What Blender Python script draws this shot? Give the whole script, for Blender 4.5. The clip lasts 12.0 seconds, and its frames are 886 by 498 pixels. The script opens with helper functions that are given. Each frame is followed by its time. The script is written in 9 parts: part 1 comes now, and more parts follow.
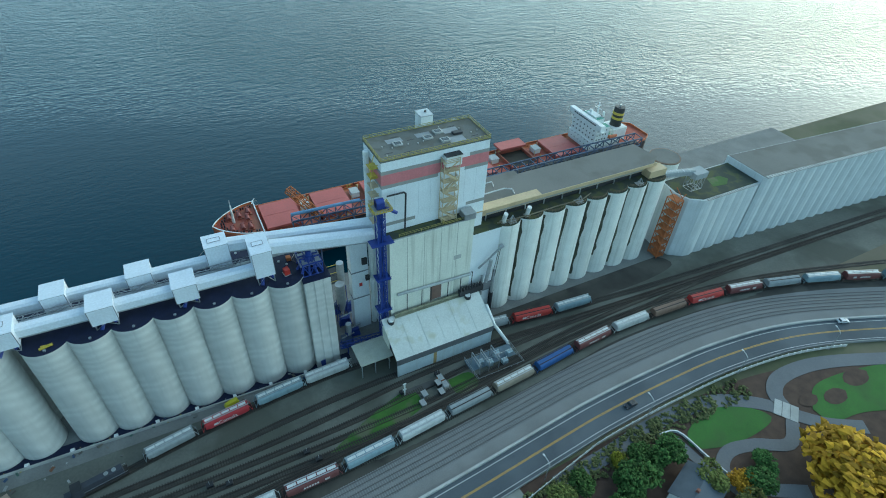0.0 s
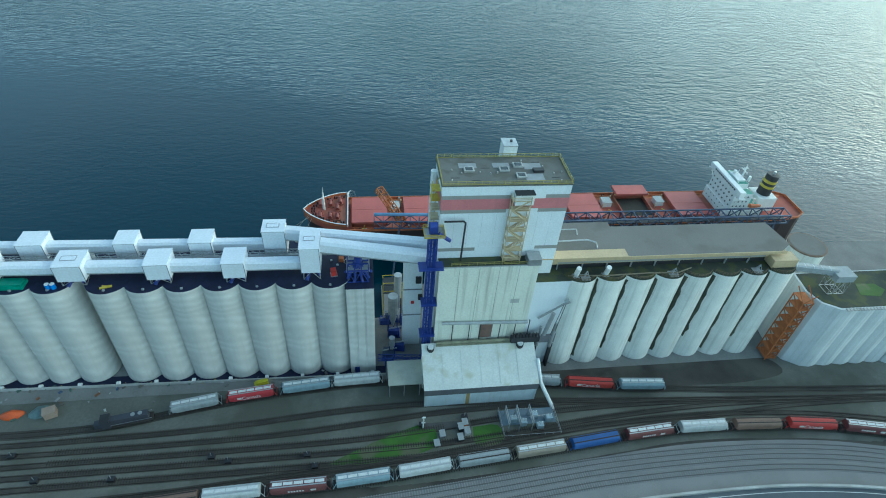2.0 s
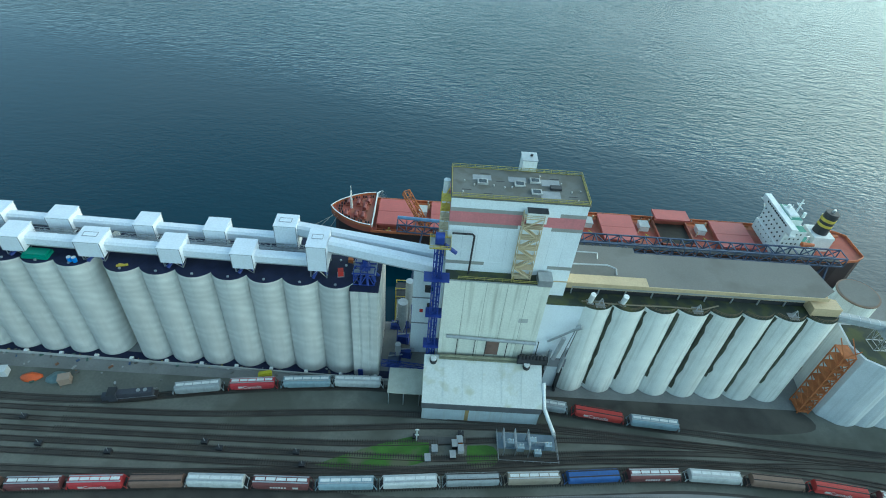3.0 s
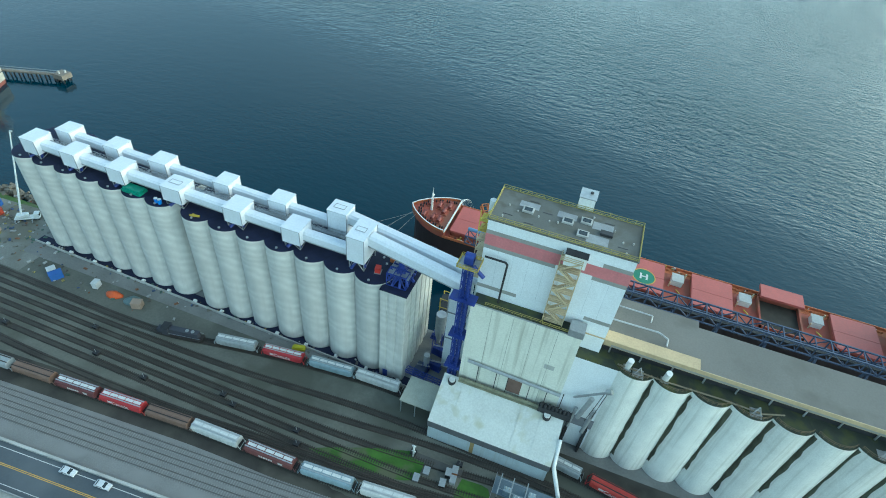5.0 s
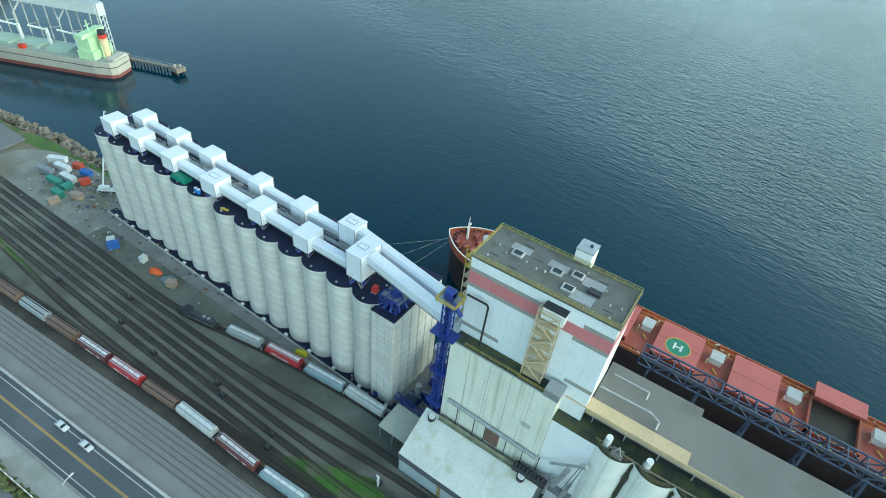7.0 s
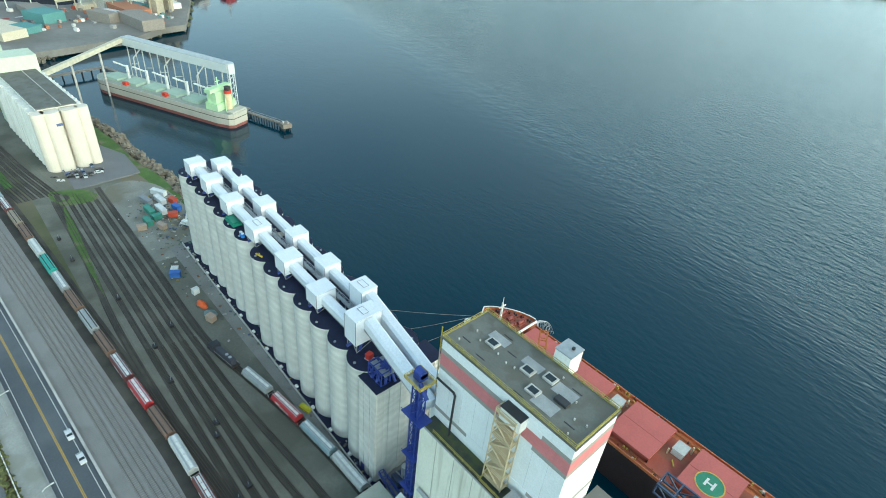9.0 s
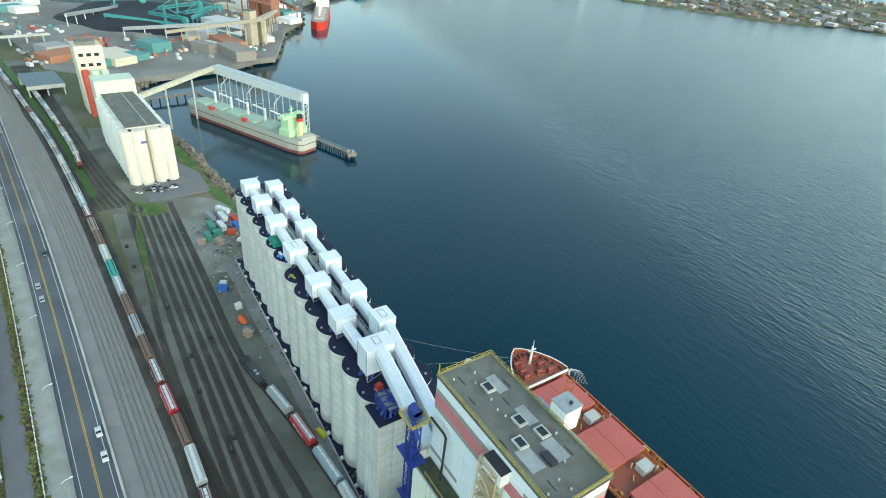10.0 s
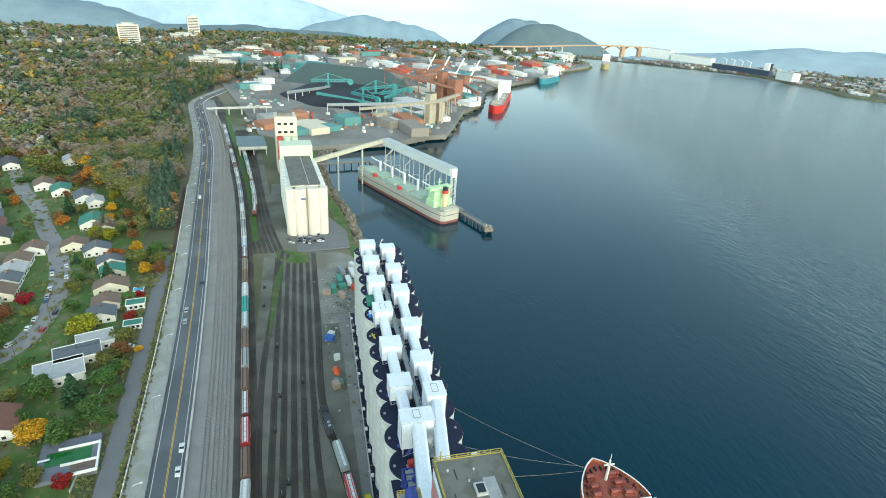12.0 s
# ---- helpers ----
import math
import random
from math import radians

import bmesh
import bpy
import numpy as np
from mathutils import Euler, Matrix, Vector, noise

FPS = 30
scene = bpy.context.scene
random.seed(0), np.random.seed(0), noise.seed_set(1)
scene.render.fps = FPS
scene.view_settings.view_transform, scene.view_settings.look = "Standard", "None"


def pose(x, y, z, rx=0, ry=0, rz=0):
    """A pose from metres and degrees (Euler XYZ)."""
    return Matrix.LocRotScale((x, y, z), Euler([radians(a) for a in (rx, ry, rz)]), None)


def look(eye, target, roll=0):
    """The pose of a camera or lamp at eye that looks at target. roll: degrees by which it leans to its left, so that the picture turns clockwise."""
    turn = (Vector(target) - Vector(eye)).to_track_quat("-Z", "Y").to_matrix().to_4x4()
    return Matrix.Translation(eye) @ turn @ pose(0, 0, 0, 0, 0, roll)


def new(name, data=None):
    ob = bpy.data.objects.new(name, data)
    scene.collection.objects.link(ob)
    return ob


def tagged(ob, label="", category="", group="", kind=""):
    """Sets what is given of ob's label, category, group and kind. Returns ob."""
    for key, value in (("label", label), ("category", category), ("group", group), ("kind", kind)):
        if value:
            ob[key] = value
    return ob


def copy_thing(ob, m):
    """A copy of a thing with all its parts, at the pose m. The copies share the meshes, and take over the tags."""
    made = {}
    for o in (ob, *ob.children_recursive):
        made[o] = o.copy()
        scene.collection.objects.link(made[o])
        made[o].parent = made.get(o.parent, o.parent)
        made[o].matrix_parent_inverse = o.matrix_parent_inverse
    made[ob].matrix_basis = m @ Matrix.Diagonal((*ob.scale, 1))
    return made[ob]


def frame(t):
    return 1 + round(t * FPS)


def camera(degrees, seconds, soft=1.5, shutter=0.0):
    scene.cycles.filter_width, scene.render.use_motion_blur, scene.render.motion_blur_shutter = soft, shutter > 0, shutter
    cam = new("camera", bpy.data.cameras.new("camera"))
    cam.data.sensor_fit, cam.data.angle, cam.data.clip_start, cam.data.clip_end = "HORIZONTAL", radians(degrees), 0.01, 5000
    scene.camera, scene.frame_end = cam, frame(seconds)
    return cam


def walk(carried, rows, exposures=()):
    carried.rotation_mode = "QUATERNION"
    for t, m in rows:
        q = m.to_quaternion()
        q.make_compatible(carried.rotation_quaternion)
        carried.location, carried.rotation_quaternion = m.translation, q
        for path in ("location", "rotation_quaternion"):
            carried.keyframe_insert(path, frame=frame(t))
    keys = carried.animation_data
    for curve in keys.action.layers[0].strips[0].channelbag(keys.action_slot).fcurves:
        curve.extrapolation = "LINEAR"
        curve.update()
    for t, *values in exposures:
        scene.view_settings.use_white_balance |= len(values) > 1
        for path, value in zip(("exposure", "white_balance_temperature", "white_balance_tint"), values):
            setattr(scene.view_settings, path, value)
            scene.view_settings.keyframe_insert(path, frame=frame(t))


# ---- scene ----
cam = camera(77.2, 12.0, 1.0)
PATH = [
    (0, (2.978, -119.102, 152.34), (3.719, -117.769, 151.046), 3.2),
    (0.5, (10.075, -117.695, 152.313), (10.61, -116.272, 151.013), 4.4),
    (1, (17.134, -116.349, 152.289), (17.564, -114.892, 150.987), 4.6),
    (1.5, (24.169, -115.022, 152.273), (24.533, -113.547, 150.972), 4.7),
    (2, (31.175, -113.562, 152.24), (31.444, -112.068, 150.938), 4.9),
    (2.5, (38.107, -111.84, 152.207), (38.286, -110.334, 150.904), 5.2),
    (3, (44.899, -109.654, 152.173), (44.968, -108.143, 150.865), 5.5),
    (5, (70.839, -98.198, 151.855), (70.423, -96.759, 150.53), 6.5),
    (5.5, (76.984, -94.692, 151.861), (76.488, -93.274, 150.54), 6.7),
    (6, (82.901, -90.666, 151.93), (82.324, -89.271, 150.618), 6.6),
    (6.5, (88.424, -86.068, 151.992), (87.743, -84.715, 150.686), 6.7),
    (7, (93.569, -80.888, 152.073), (92.804, -79.564, 150.784), 6.7),
    (9, (112.384, -57.711, 152.743), (111.213, -56.543, 151.619), 5.9),
    (9.5, (116.299, -51.412, 152.838), (115.017, -50.323, 151.755), 5.9),
    (10, (119.61, -44.717, 152.869), (118.223, -43.722, 151.826), 5.4),
    (10.5, (122.531, -37.652, 152.856), (121.04, -36.775, 151.852), 5.1),
    (11, (124.955, -30.415, 152.828), (123.362, -29.691, 151.859), 4.8),
    (11.5, (126.846, -23.157, 152.816), (125.163, -22.583, 151.901), 4.2),
    (12, (128.476, -15.886, 152.818), (126.726, -15.408, 151.978), 3.7),
]
walk(cam, [(t, look(eye, target, roll)) for t, eye, target, roll in PATH], [(0.0, 0.74, 5850, -12), (2.5, 0.96, 6020, -12), (5.0, 1.17, 6250, -11), (9.0, 1.30, 7000, -6), (12.0, 1.36, 7350, -3)])

# ---- daylight: late afternoon under thin cloud, low sun behind the cloud to the north-east of the berth ----
SUN_ELEV, SUN_AZ = 18.0, 12.0  # degrees; azimuth from +x towards +y
world = bpy.data.worlds.new("sky")
scene.world = world
world.use_nodes = True
wn = world.node_tree
sky = wn.nodes.new("ShaderNodeTexSky")
sky.sky_type = "NISHITA"
sky.sun_disc = False
sky.sun_elevation = radians(SUN_ELEV)
sky.sun_rotation = radians(90 - SUN_AZ)
sky.air_density, sky.dust_density, sky.ozone_density = 1.0, 1.3, 2.2
wn.nodes["Background"].inputs["Strength"].default_value = 0.15
# thin bright cloud, thicker towards the horizon, over the blue
co_ = wn.nodes.new("ShaderNodeTexCoord")
sx_ = wn.nodes.new("ShaderNodeSeparateXYZ")
wn.links.new(co_.outputs["Generated"], sx_.inputs[0])
cover = wn.nodes.new("ShaderNodeMapRange")
cover.inputs["From Min"].default_value, cover.inputs["From Max"].default_value = 0.0, 0.75
cover.inputs["To Min"].default_value, cover.inputs["To Max"].default_value = 0.66, 0.08
wn.links.new(sx_.outputs["Z"], cover.inputs["Value"])
mp_ = wn.nodes.new("ShaderNodeMapping")
mp_.inputs["Scale"].default_value = (1.0, 1.0, 5.0)
wn.links.new(co_.outputs["Generated"], mp_.inputs["Vector"])
cl_ = wn.nodes.new("ShaderNodeTexNoise")
cl_.inputs["Scale"].default_value, cl_.inputs["Detail"].default_value = 2.2, 6.0
wn.links.new(mp_.outputs[0], cl_.inputs["Vector"])
cr_ = wn.nodes.new("ShaderNodeValToRGB")
cr_.color_ramp.elements[0].position, cr_.color_ramp.elements[0].color = 0.22, (1.55, 2.6, 3.45, 1)
cr_.color_ramp.elements[1].position, cr_.color_ramp.elements[1].color = 0.80, (3.6, 4.2, 4.5, 1)
wn.links.new(cl_.outputs["Fac"], cr_.inputs[0])
mx_ = wn.nodes.new("ShaderNodeMix")
mx_.data_type = "RGBA"
wn.links.new(cover.outputs[0], mx_.inputs[0])
wn.links.new(sky.outputs[0], mx_.inputs[6])
# the veil of cloud glows more on the side of the sun
dot_ = wn.nodes.new("ShaderNodeVectorMath")
dot_.operation = "DOT_PRODUCT"
dot_.inputs[1].default_value = (math.cos(radians(SUN_AZ)), math.sin(radians(SUN_AZ)), 0.0)
wn.links.new(co_.outputs["Generated"], dot_.inputs[0])
glow = wn.nodes.new("ShaderNodeMapRange")
glow.interpolation_type = "SMOOTHSTEP"
glow.inputs["From Min"].default_value, glow.inputs["From Max"].default_value = -0.7, 1.0
glow.inputs["To Min"].default_value, glow.inputs["To Max"].default_value = 1.15, 4.7
wn.links.new(dot_.outputs["Value"], glow.inputs["Value"])
veil = wn.nodes.new("ShaderNodeVectorMath")
veil.operation = "SCALE"
hue_ = wn.nodes.new("ShaderNodeMix")
hue_.data_type = "RGBA"
hue_.inputs[6].default_value, hue_.inputs[7].default_value = (0.96, 1.0, 1.05, 1), (1.16, 1.03, 0.90, 1)
side_ = wn.nodes.new("ShaderNodeMapRange")
side_.inputs["From Min"].default_value, side_.inputs["From Max"].default_value = -0.1, 0.95
wn.links.new(dot_.outputs["Value"], side_.inputs["Value"])
wn.links.new(side_.outputs[0], hue_.inputs[0])
tone_ = wn.nodes.new("ShaderNodeVectorMath")
tone_.operation = "MULTIPLY"
wn.links.new(cr_.outputs[0], tone_.inputs[0])
wn.links.new(hue_.outputs[2], tone_.inputs[1])
wn.links.new(tone_.outputs[0], veil.inputs[0])
wn.links.new(glow.outputs[0], veil.inputs["Scale"])
wn.links.new(veil.outputs[0], mx_.inputs[7])
wn.links.new(mx_.outputs[2], wn.nodes["Background"].inputs["Color"])
sun = new("sun", bpy.data.lights.new("sun", "SUN"))
sun.data.energy, sun.data.angle, sun.data.color = 0.68, radians(70), (1.0, 0.86, 0.73)
sun_dir = Vector((math.cos(radians(SUN_ELEV)) * math.cos(radians(SUN_AZ)), math.cos(radians(SUN_ELEV)) * math.sin(radians(SUN_AZ)), math.sin(radians(SUN_ELEV))))
sun.matrix_world = look(sun_dir * 500, (0, 0, 0))

# ---- materials ----
MATS = {}


def mat(name, color, rough=0.7, var=0.25, scale=0.4, fine=4.0, bump=0.2, metal=0.0, streak=0.0, streak_col=(0.05, 0.05, 0.04),
        bands=0.0, tint=0.0, island=False, patch=None, patch_scale=0.05, patch_at=0.55, spec=0.5, leaf=False):
    """A weathered surface: broad blotches, fine grain, and where asked rain streaks, casting bands, patches and a tint for each copy."""
    if name in MATS:
        return MATS[name]
    m = bpy.data.materials.new(name)
    m.use_nodes = True
    nt = m.node_tree
    n, l = nt.nodes, nt.links
    b = n["Principled BSDF"]
    co = n.new("ShaderNodeTexCoord")

    def noise_tex(sc, detail=4.0, stretch=(1, 1, 1)):
        mp = n.new("ShaderNodeMapping")
        mp.inputs["Scale"].default_value = stretch
        l.new(co.outputs["Object"], mp.inputs["Vector"])
        t = n.new("ShaderNodeTexNoise")
        t.inputs["Scale"].default_value, t.inputs["Detail"].default_value = sc, detail
        l.new(mp.outputs[0], t.inputs["Vector"])
        return t.outputs["Fac"]

    def ramp(src, lo, hi, a=0.0, z=1.0):
        r = n.new("ShaderNodeMapRange")
        r.inputs["From Min"].default_value, r.inputs["From Max"].default_value = lo, hi
        r.inputs["To Min"].default_value, r.inputs["To Max"].default_value = a, z
        l.new(src, r.inputs["Value"])
        return r.outputs[0]

    def mix(fac, a, c, kind="MIX"):
        x = n.new("ShaderNodeMix")
        x.data_type, x.blend_type = "RGBA", kind
        if isinstance(fac, float):
            x.inputs[0].default_value = fac
        else:
            l.new(fac, x.inputs[0])
        for i, v in ((6, a), (7, c)):
            if isinstance(v, tuple):
                x.inputs[i].default_value = (*v, 1)
            else:
                l.new(v, x.inputs[i])
        return x.outputs[2]

    dark = tuple(c * (1 - var) for c in color)
    light = tuple(min(0.9, c * (1 + var * 0.7)) for c in color)
    col = mix(ramp(noise_tex(scale, 5), 0.3, 0.7), dark, light)
    g = noise_tex(fine, 6)
    col = mix(0.35, col, mix(ramp(g, 0.3, 0.7), tuple(c * 0.6 for c in color), light))
    if patch:
        col = mix(ramp(noise_tex(patch_scale, 6), patch_at - 0.06, patch_at + 0.06), col, patch)
    if bands:
        w = n.new("ShaderNodeTexWave")
        w.bands_direction, w.inputs["Scale"].default_value = "Z", 0.10
        w.inputs["Distortion"].default_value, w.inputs["Detail Scale"].default_value = 16.0, 0.5
        l.new(co.outputs["Object"], w.inputs["Vector"])
        col = mix(ramp(w.outputs["Fac"], 0.0, 1.0, 0.0, bands), col, tuple(c * 0.72 for c in color))
    if streak:
        s = noise_tex(1.0, 4, (1.1, 1.1, 0.035))
        col = mix(ramp(s, 0.52, 0.78, 0.0, streak), col, streak_col)
    if tint:
        oi = n.new("ShaderNodeObjectInfo")
        h = n.new("ShaderNodeHueSaturation")
        l.new(ramp(oi.outputs["Random"], 0, 1, 1 - tint, 1 + tint), h.inputs["Value"])
        l.new(ramp(oi.outputs["Random"], 0, 1, 0.5 - tint * 0.06, 0.5 + tint * 0.06), h.inputs["Hue"])
        l.new(col, h.inputs["Color"])
        col = h.outputs[0]
    if island or leaf:
        ge = n.new("ShaderNodeNewGeometry")
        h = n.new("ShaderNodeHueSaturation")
        l.new(ramp(ge.outputs["Random Per Island"], 0, 1, *((0.86, 1.14) if leaf else (0.45, 1.5))), h.inputs["Value"])
        l.new(col, h.inputs["Color"])
        col = h.outputs[0]
    l.new(col, b.inputs["Base Color"])
    b.inputs["Metallic"].default_value = metal
    b.inputs["Specular IOR Level"].default_value = spec
    l.new(ramp(g, 0.2, 0.8, max(0.02, rough - 0.12), min(1, rough + 0.12)), b.inputs["Roughness"])
    if bump:
        bp = n.new("ShaderNodeBump")
        bp.inputs["Strength"].default_value, bp.inputs["Distance"].default_value = bump, 0.05
        l.new(g, bp.inputs["Height"])
        l.new(bp.outputs[0], b.inputs["Normal"])
    MATS[name] = m
    return m


def palette(name, colors, rough=0.8, grain=1.5):
    """A surface whose colour is picked from a palette for each separate piece of one mesh."""
    m = bpy.data.materials.new(name)
    m.use_nodes = True
    n, l = m.node_tree.nodes, m.node_tree.links
    b = n["Principled BSDF"]
    ge = n.new("ShaderNodeNewGeometry")
    r = n.new("ShaderNodeValToRGB")
    r.color_ramp.interpolation = "CONSTANT"
    while len(r.color_ramp.elements) < len(colors):
        r.color_ramp.elements.new(0.5)
    for i, (e, c) in enumerate(zip(r.color_ramp.elements, colors)):
        e.position, e.color = i / len(colors), (*c, 1)
    l.new(ge.outputs["Random Per Island"], r.inputs[0])
    co = n.new("ShaderNodeTexCoord")
    t = n.new("ShaderNodeTexNoise")
    t.inputs["Scale"].default_value, t.inputs["Detail"].default_value = grain, 4
    l.new(co.outputs["Object"], t.inputs["Vector"])
    h = n.new("ShaderNodeHueSaturation")
    mr = n.new("ShaderNodeMapRange")
    mr.inputs["To Min"].default_value, mr.inputs["To Max"].default_value = 0.55, 1.45
    l.new(t.outputs["Fac"], mr.inputs["Value"])
    l.new(mr.outputs[0], h.inputs["Value"])
    l.new(r.outputs[0], h.inputs["Color"])
    l.new(h.outputs[0], b.inputs["Base Color"])
    b.inputs["Roughness"].default_value = rough
    b.inputs["Specular IOR Level"].default_value = 0.25
    return m


def water_material():
    m = bpy.data.materials.new("sea_water")
    m.use_nodes = True
    n, l = m.node_tree.nodes, m.node_tree.links
    b = n["Principled BSDF"]
    b.inputs["Base Color"].default_value = (0.0004, 0.025, 0.041, 1)
    b.inputs["IOR"].default_value = 1.333
    co = n.new("ShaderNodeTexCoord")
    lane = n.new("ShaderNodeTexNoise")
    lane.inputs["Scale"].default_value, lane.inputs["Detail"].default_value = 0.0042, 3
    l.new(co.outputs["Object"], lane.inputs["Vector"])
    sep = n.new("ShaderNodeSeparateXYZ")
    l.new(co.outputs["Object"], sep.inputs[0])
    # more wind out in the open to the east
    east = n.new("ShaderNodeMapRange")
    east.inputs["From Min"].default_value, east.inputs["From Max"].default_value = -250, 420
    east.inputs["To Min"].default_value, east.inputs["To Max"].default_value = -0.22, 0.22
    l.new(sep.outputs["X"], east.inputs["Value"])
    wind = n.new("ShaderNodeMath")
    l.new(lane.outputs["Fac"], wind.inputs[0])
    l.new(east.outputs[0], wind.inputs[1])
    # the calm lee of the silos and the ship ends along a slanting line
    lee = n.new("ShaderNodeMath")
    lee.operation = "MULTIPLY_ADD"
    lee.inputs[1].default_value = 0.28
    l.new(sep.outputs["X"], lee.inputs[0])
    l.new(sep.outputs["Y"], lee.inputs[2])
    fetch = n.new("ShaderNodeMapRange")
    fetch.interpolation_type = "SMOOTHSTEP"
    fetch.inputs["From Min"].default_value, fetch.inputs["From Max"].default_value = 170, 320
    fetch.inputs["To Min"].default_value, fetch.inputs["To Max"].default_value = 0.12, 1.0
    l.new(lee.outputs[0], fetch.inputs["Value"])
    ruffle = n.new("ShaderNodeMapRange")
    ruffle.inputs["From Min"].default_value, ruffle.inputs["From Max"].default_value = 0.38, 0.62
    ruffle.inputs["To Min"].default_value, ruffle.inputs["To Max"].default_value = 0.55, 1.0
    l.new(wind.outputs[0], ruffle.inputs["Value"])
    swell = n.new("ShaderNodeMath")
    swell.operation = "MULTIPLY"
    l.new(ruffle.outputs[0], swell.inputs[0])
    l.new(fetch.outputs[0], swell.inputs[1])
    last = None
    for sc, det, dist, rot in ((0.09, 3, 1.3, 0.5), (0.26, 5, 1.6, 0.75)):
        mp = n.new("ShaderNodeMapping")
        mp.inputs["Scale"].default_value = (1.0, 2.4, 1.0)
        mp.inputs["Rotation"].default_value = (0, 0, rot)
        l.new(co.outputs["Object"], mp.inputs["Vector"])
        t = n.new("ShaderNodeTexNoise")
        t.inputs["Scale"].default_value, t.inputs["Detail"].default_value = sc, det
        l.new(mp.outputs[0], t.inputs["Vector"])
        bp = n.new("ShaderNodeBump")
        bp.inputs["Distance"].default_value = dist
        l.new(swell.outputs[0], bp.inputs["Strength"])
        l.new(t.outputs["Fac"], bp.inputs["Height"])
        if last:
            l.new(last, bp.inputs["Normal"])
        last = bp.outputs[0]
    l.new(last, b.inputs["Normal"])
    rg = n.new("ShaderNodeMath")
    rg.operation = "MULTIPLY_ADD"
    l.new(fetch.outputs[0], rg.inputs[0])
    rg.inputs[1].default_value = 0.13
    rg.inputs[2].default_value = 0.04
    l.new(rg.outputs[0], b.inputs["Roughness"])
    return m


SILO = mat("silo_concrete", (0.55, 0.55, 0.52), 0.85, 0.26, 0.13, 6.0, bump=0.05, streak=0.3, streak_col=(0.33, 0.33, 0.30), bands=0.42, tint=0.06)
SILO_OLD = mat("old_silo_paint", (0.72, 0.73, 0.68), 0.75, 0.12, 0.2, 3.0, streak=0.5, streak_col=(0.30, 0.30, 0.24), tint=0.05)
VALLEY_DARK = mat("valley_dark_green", (0.11, 0.115, 0.08), 0.95, 0.5, 0.3, 1.5, streak=0.9, streak_col=(0.03, 0.035, 0.025), tint=0.25)
CREAM = mat("cream_cladding", (0.70, 0.71, 0.62), 0.6, 0.08, 0.15, 2.0, streak=0.55, streak_col=(0.22, 0.22, 0.15))
WHITE = mat("white_siding", (0.76, 0.80, 0.82), 0.5, 0.06, 0.2, 3.0, streak=0.14, streak_col=(0.48, 0.50, 0.50))
GALV = mat("white_gallery_sheet", (0.69, 0.73, 0.78), 0.45, 0.05, 0.3, 2.0, streak=0.12, streak_col=(0.5, 0.5, 0.5))
SEAM = mat("dark_seam", (0.20, 0.21, 0.23), 0.6, 0.2)
PINK = mat("faded_red_band", (0.56, 0.19, 0.20), 0.6, 0.12, 0.3, 2.0, streak=0.3, streak_col=(0.36, 0.15, 0.15))
TAUPE = mat("taupe_band", (0.30, 0.30, 0.28), 0.6, 0.12)
ROOF = mat("grey_membrane_roof", (0.13, 0.135, 0.125), 0.9, 0.22, 0.12, 2.5, patch=(0.10, 0.10, 0.085), patch_scale=0.25)
ROOF_BROWN = mat("brown_grey_roof", (0.17, 0.165, 0.15), 0.9, 0.18, 0.06, 2.0, patch=(0.13, 0.125, 0.11), patch_scale=0.08)
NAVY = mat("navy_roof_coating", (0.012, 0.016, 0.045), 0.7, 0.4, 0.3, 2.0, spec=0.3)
BLUE = mat("blue_painted_steel", (0.02, 0.045, 0.24), 0.45, 0.3, 0.5, 3.0)
SHIPBLUE = mat("faded_blue_steel", (0.055, 0.08, 0.14), 0.6, 0.3, 0.5, 3.0)
RAILING = mat("dull_yellow_rail", (0.34, 0.29, 0.08), 0.6, 0.25, 0.8, 4.0)
YELLOW = mat("yellow_safety_paint", (0.55, 0.42, 0.06), 0.5, 0.2, 0.8, 4.0)
BEIGE = mat("beige_cladding", (0.52, 0.40, 0.24), 0.65, 0.10, 0.2, 2.0, streak=0.3, streak_col=(0.3, 0.22, 0.13))
TANSTEEL = mat("tan_painted_steel", (0.56, 0.46, 0.30), 0.6, 0.2, 0.6, 4.0)
BLACK = mat("black_rubber_and_steel", (0.025, 0.026, 0.03), 0.6, 0.4)
DARKROOF = mat("dark_mossy_roof", (0.045, 0.055, 0.04), 0.95, 0.4, 0.2, 2.0, patch=(0.07, 0.08, 0.03), patch_scale=0.2)
GLASS = mat("dark_glazing", (0.02, 0.03, 0.035), 0.12, 0.2, 1.0, bump=0.0)
STEEL = mat("galvanised_steel", (0.42, 0.44, 0.45), 0.45, 0.2, 0.8, metal=0.6)
CONC = mat("pale_concrete", (0.46, 0.46, 0.44), 0.85, 0.2, 0.3, 2.5, patch=(0.34, 0.34, 0.32), patch_scale=0.15)
WHARF = mat("wharf_concrete", (0.20, 0.20, 0.19), 0.9, 0.3, 0.1, 2.0)
RUST = mat("rusty_orange_steel", (0.40, 0.13, 0.04), 0.8, 0.3, 0.5, 3.0)
DECKRED = mat("oxide_red_deck", (0.36, 0.085, 0.055), 0.75, 0.3, 0.15, 1.5, patch=(0.27, 0.10, 0.06), patch_scale=0.12)
HATCHRED = mat("red_hatch_paint", (0.46, 0.105, 0.09), 0.6, 0.14, 0.2, 1.5)
HULLORANGE = mat("orange_red_bulwark", (0.50, 0.15, 0.06), 0.65, 0.25, 0.3, 2.0, streak=0.4, streak_col=(0.25, 0.07, 0.03))
HULLDARK = mat("dark_hull_paint", (0.035, 0.022, 0.024), 0.6, 0.3, 0.2)
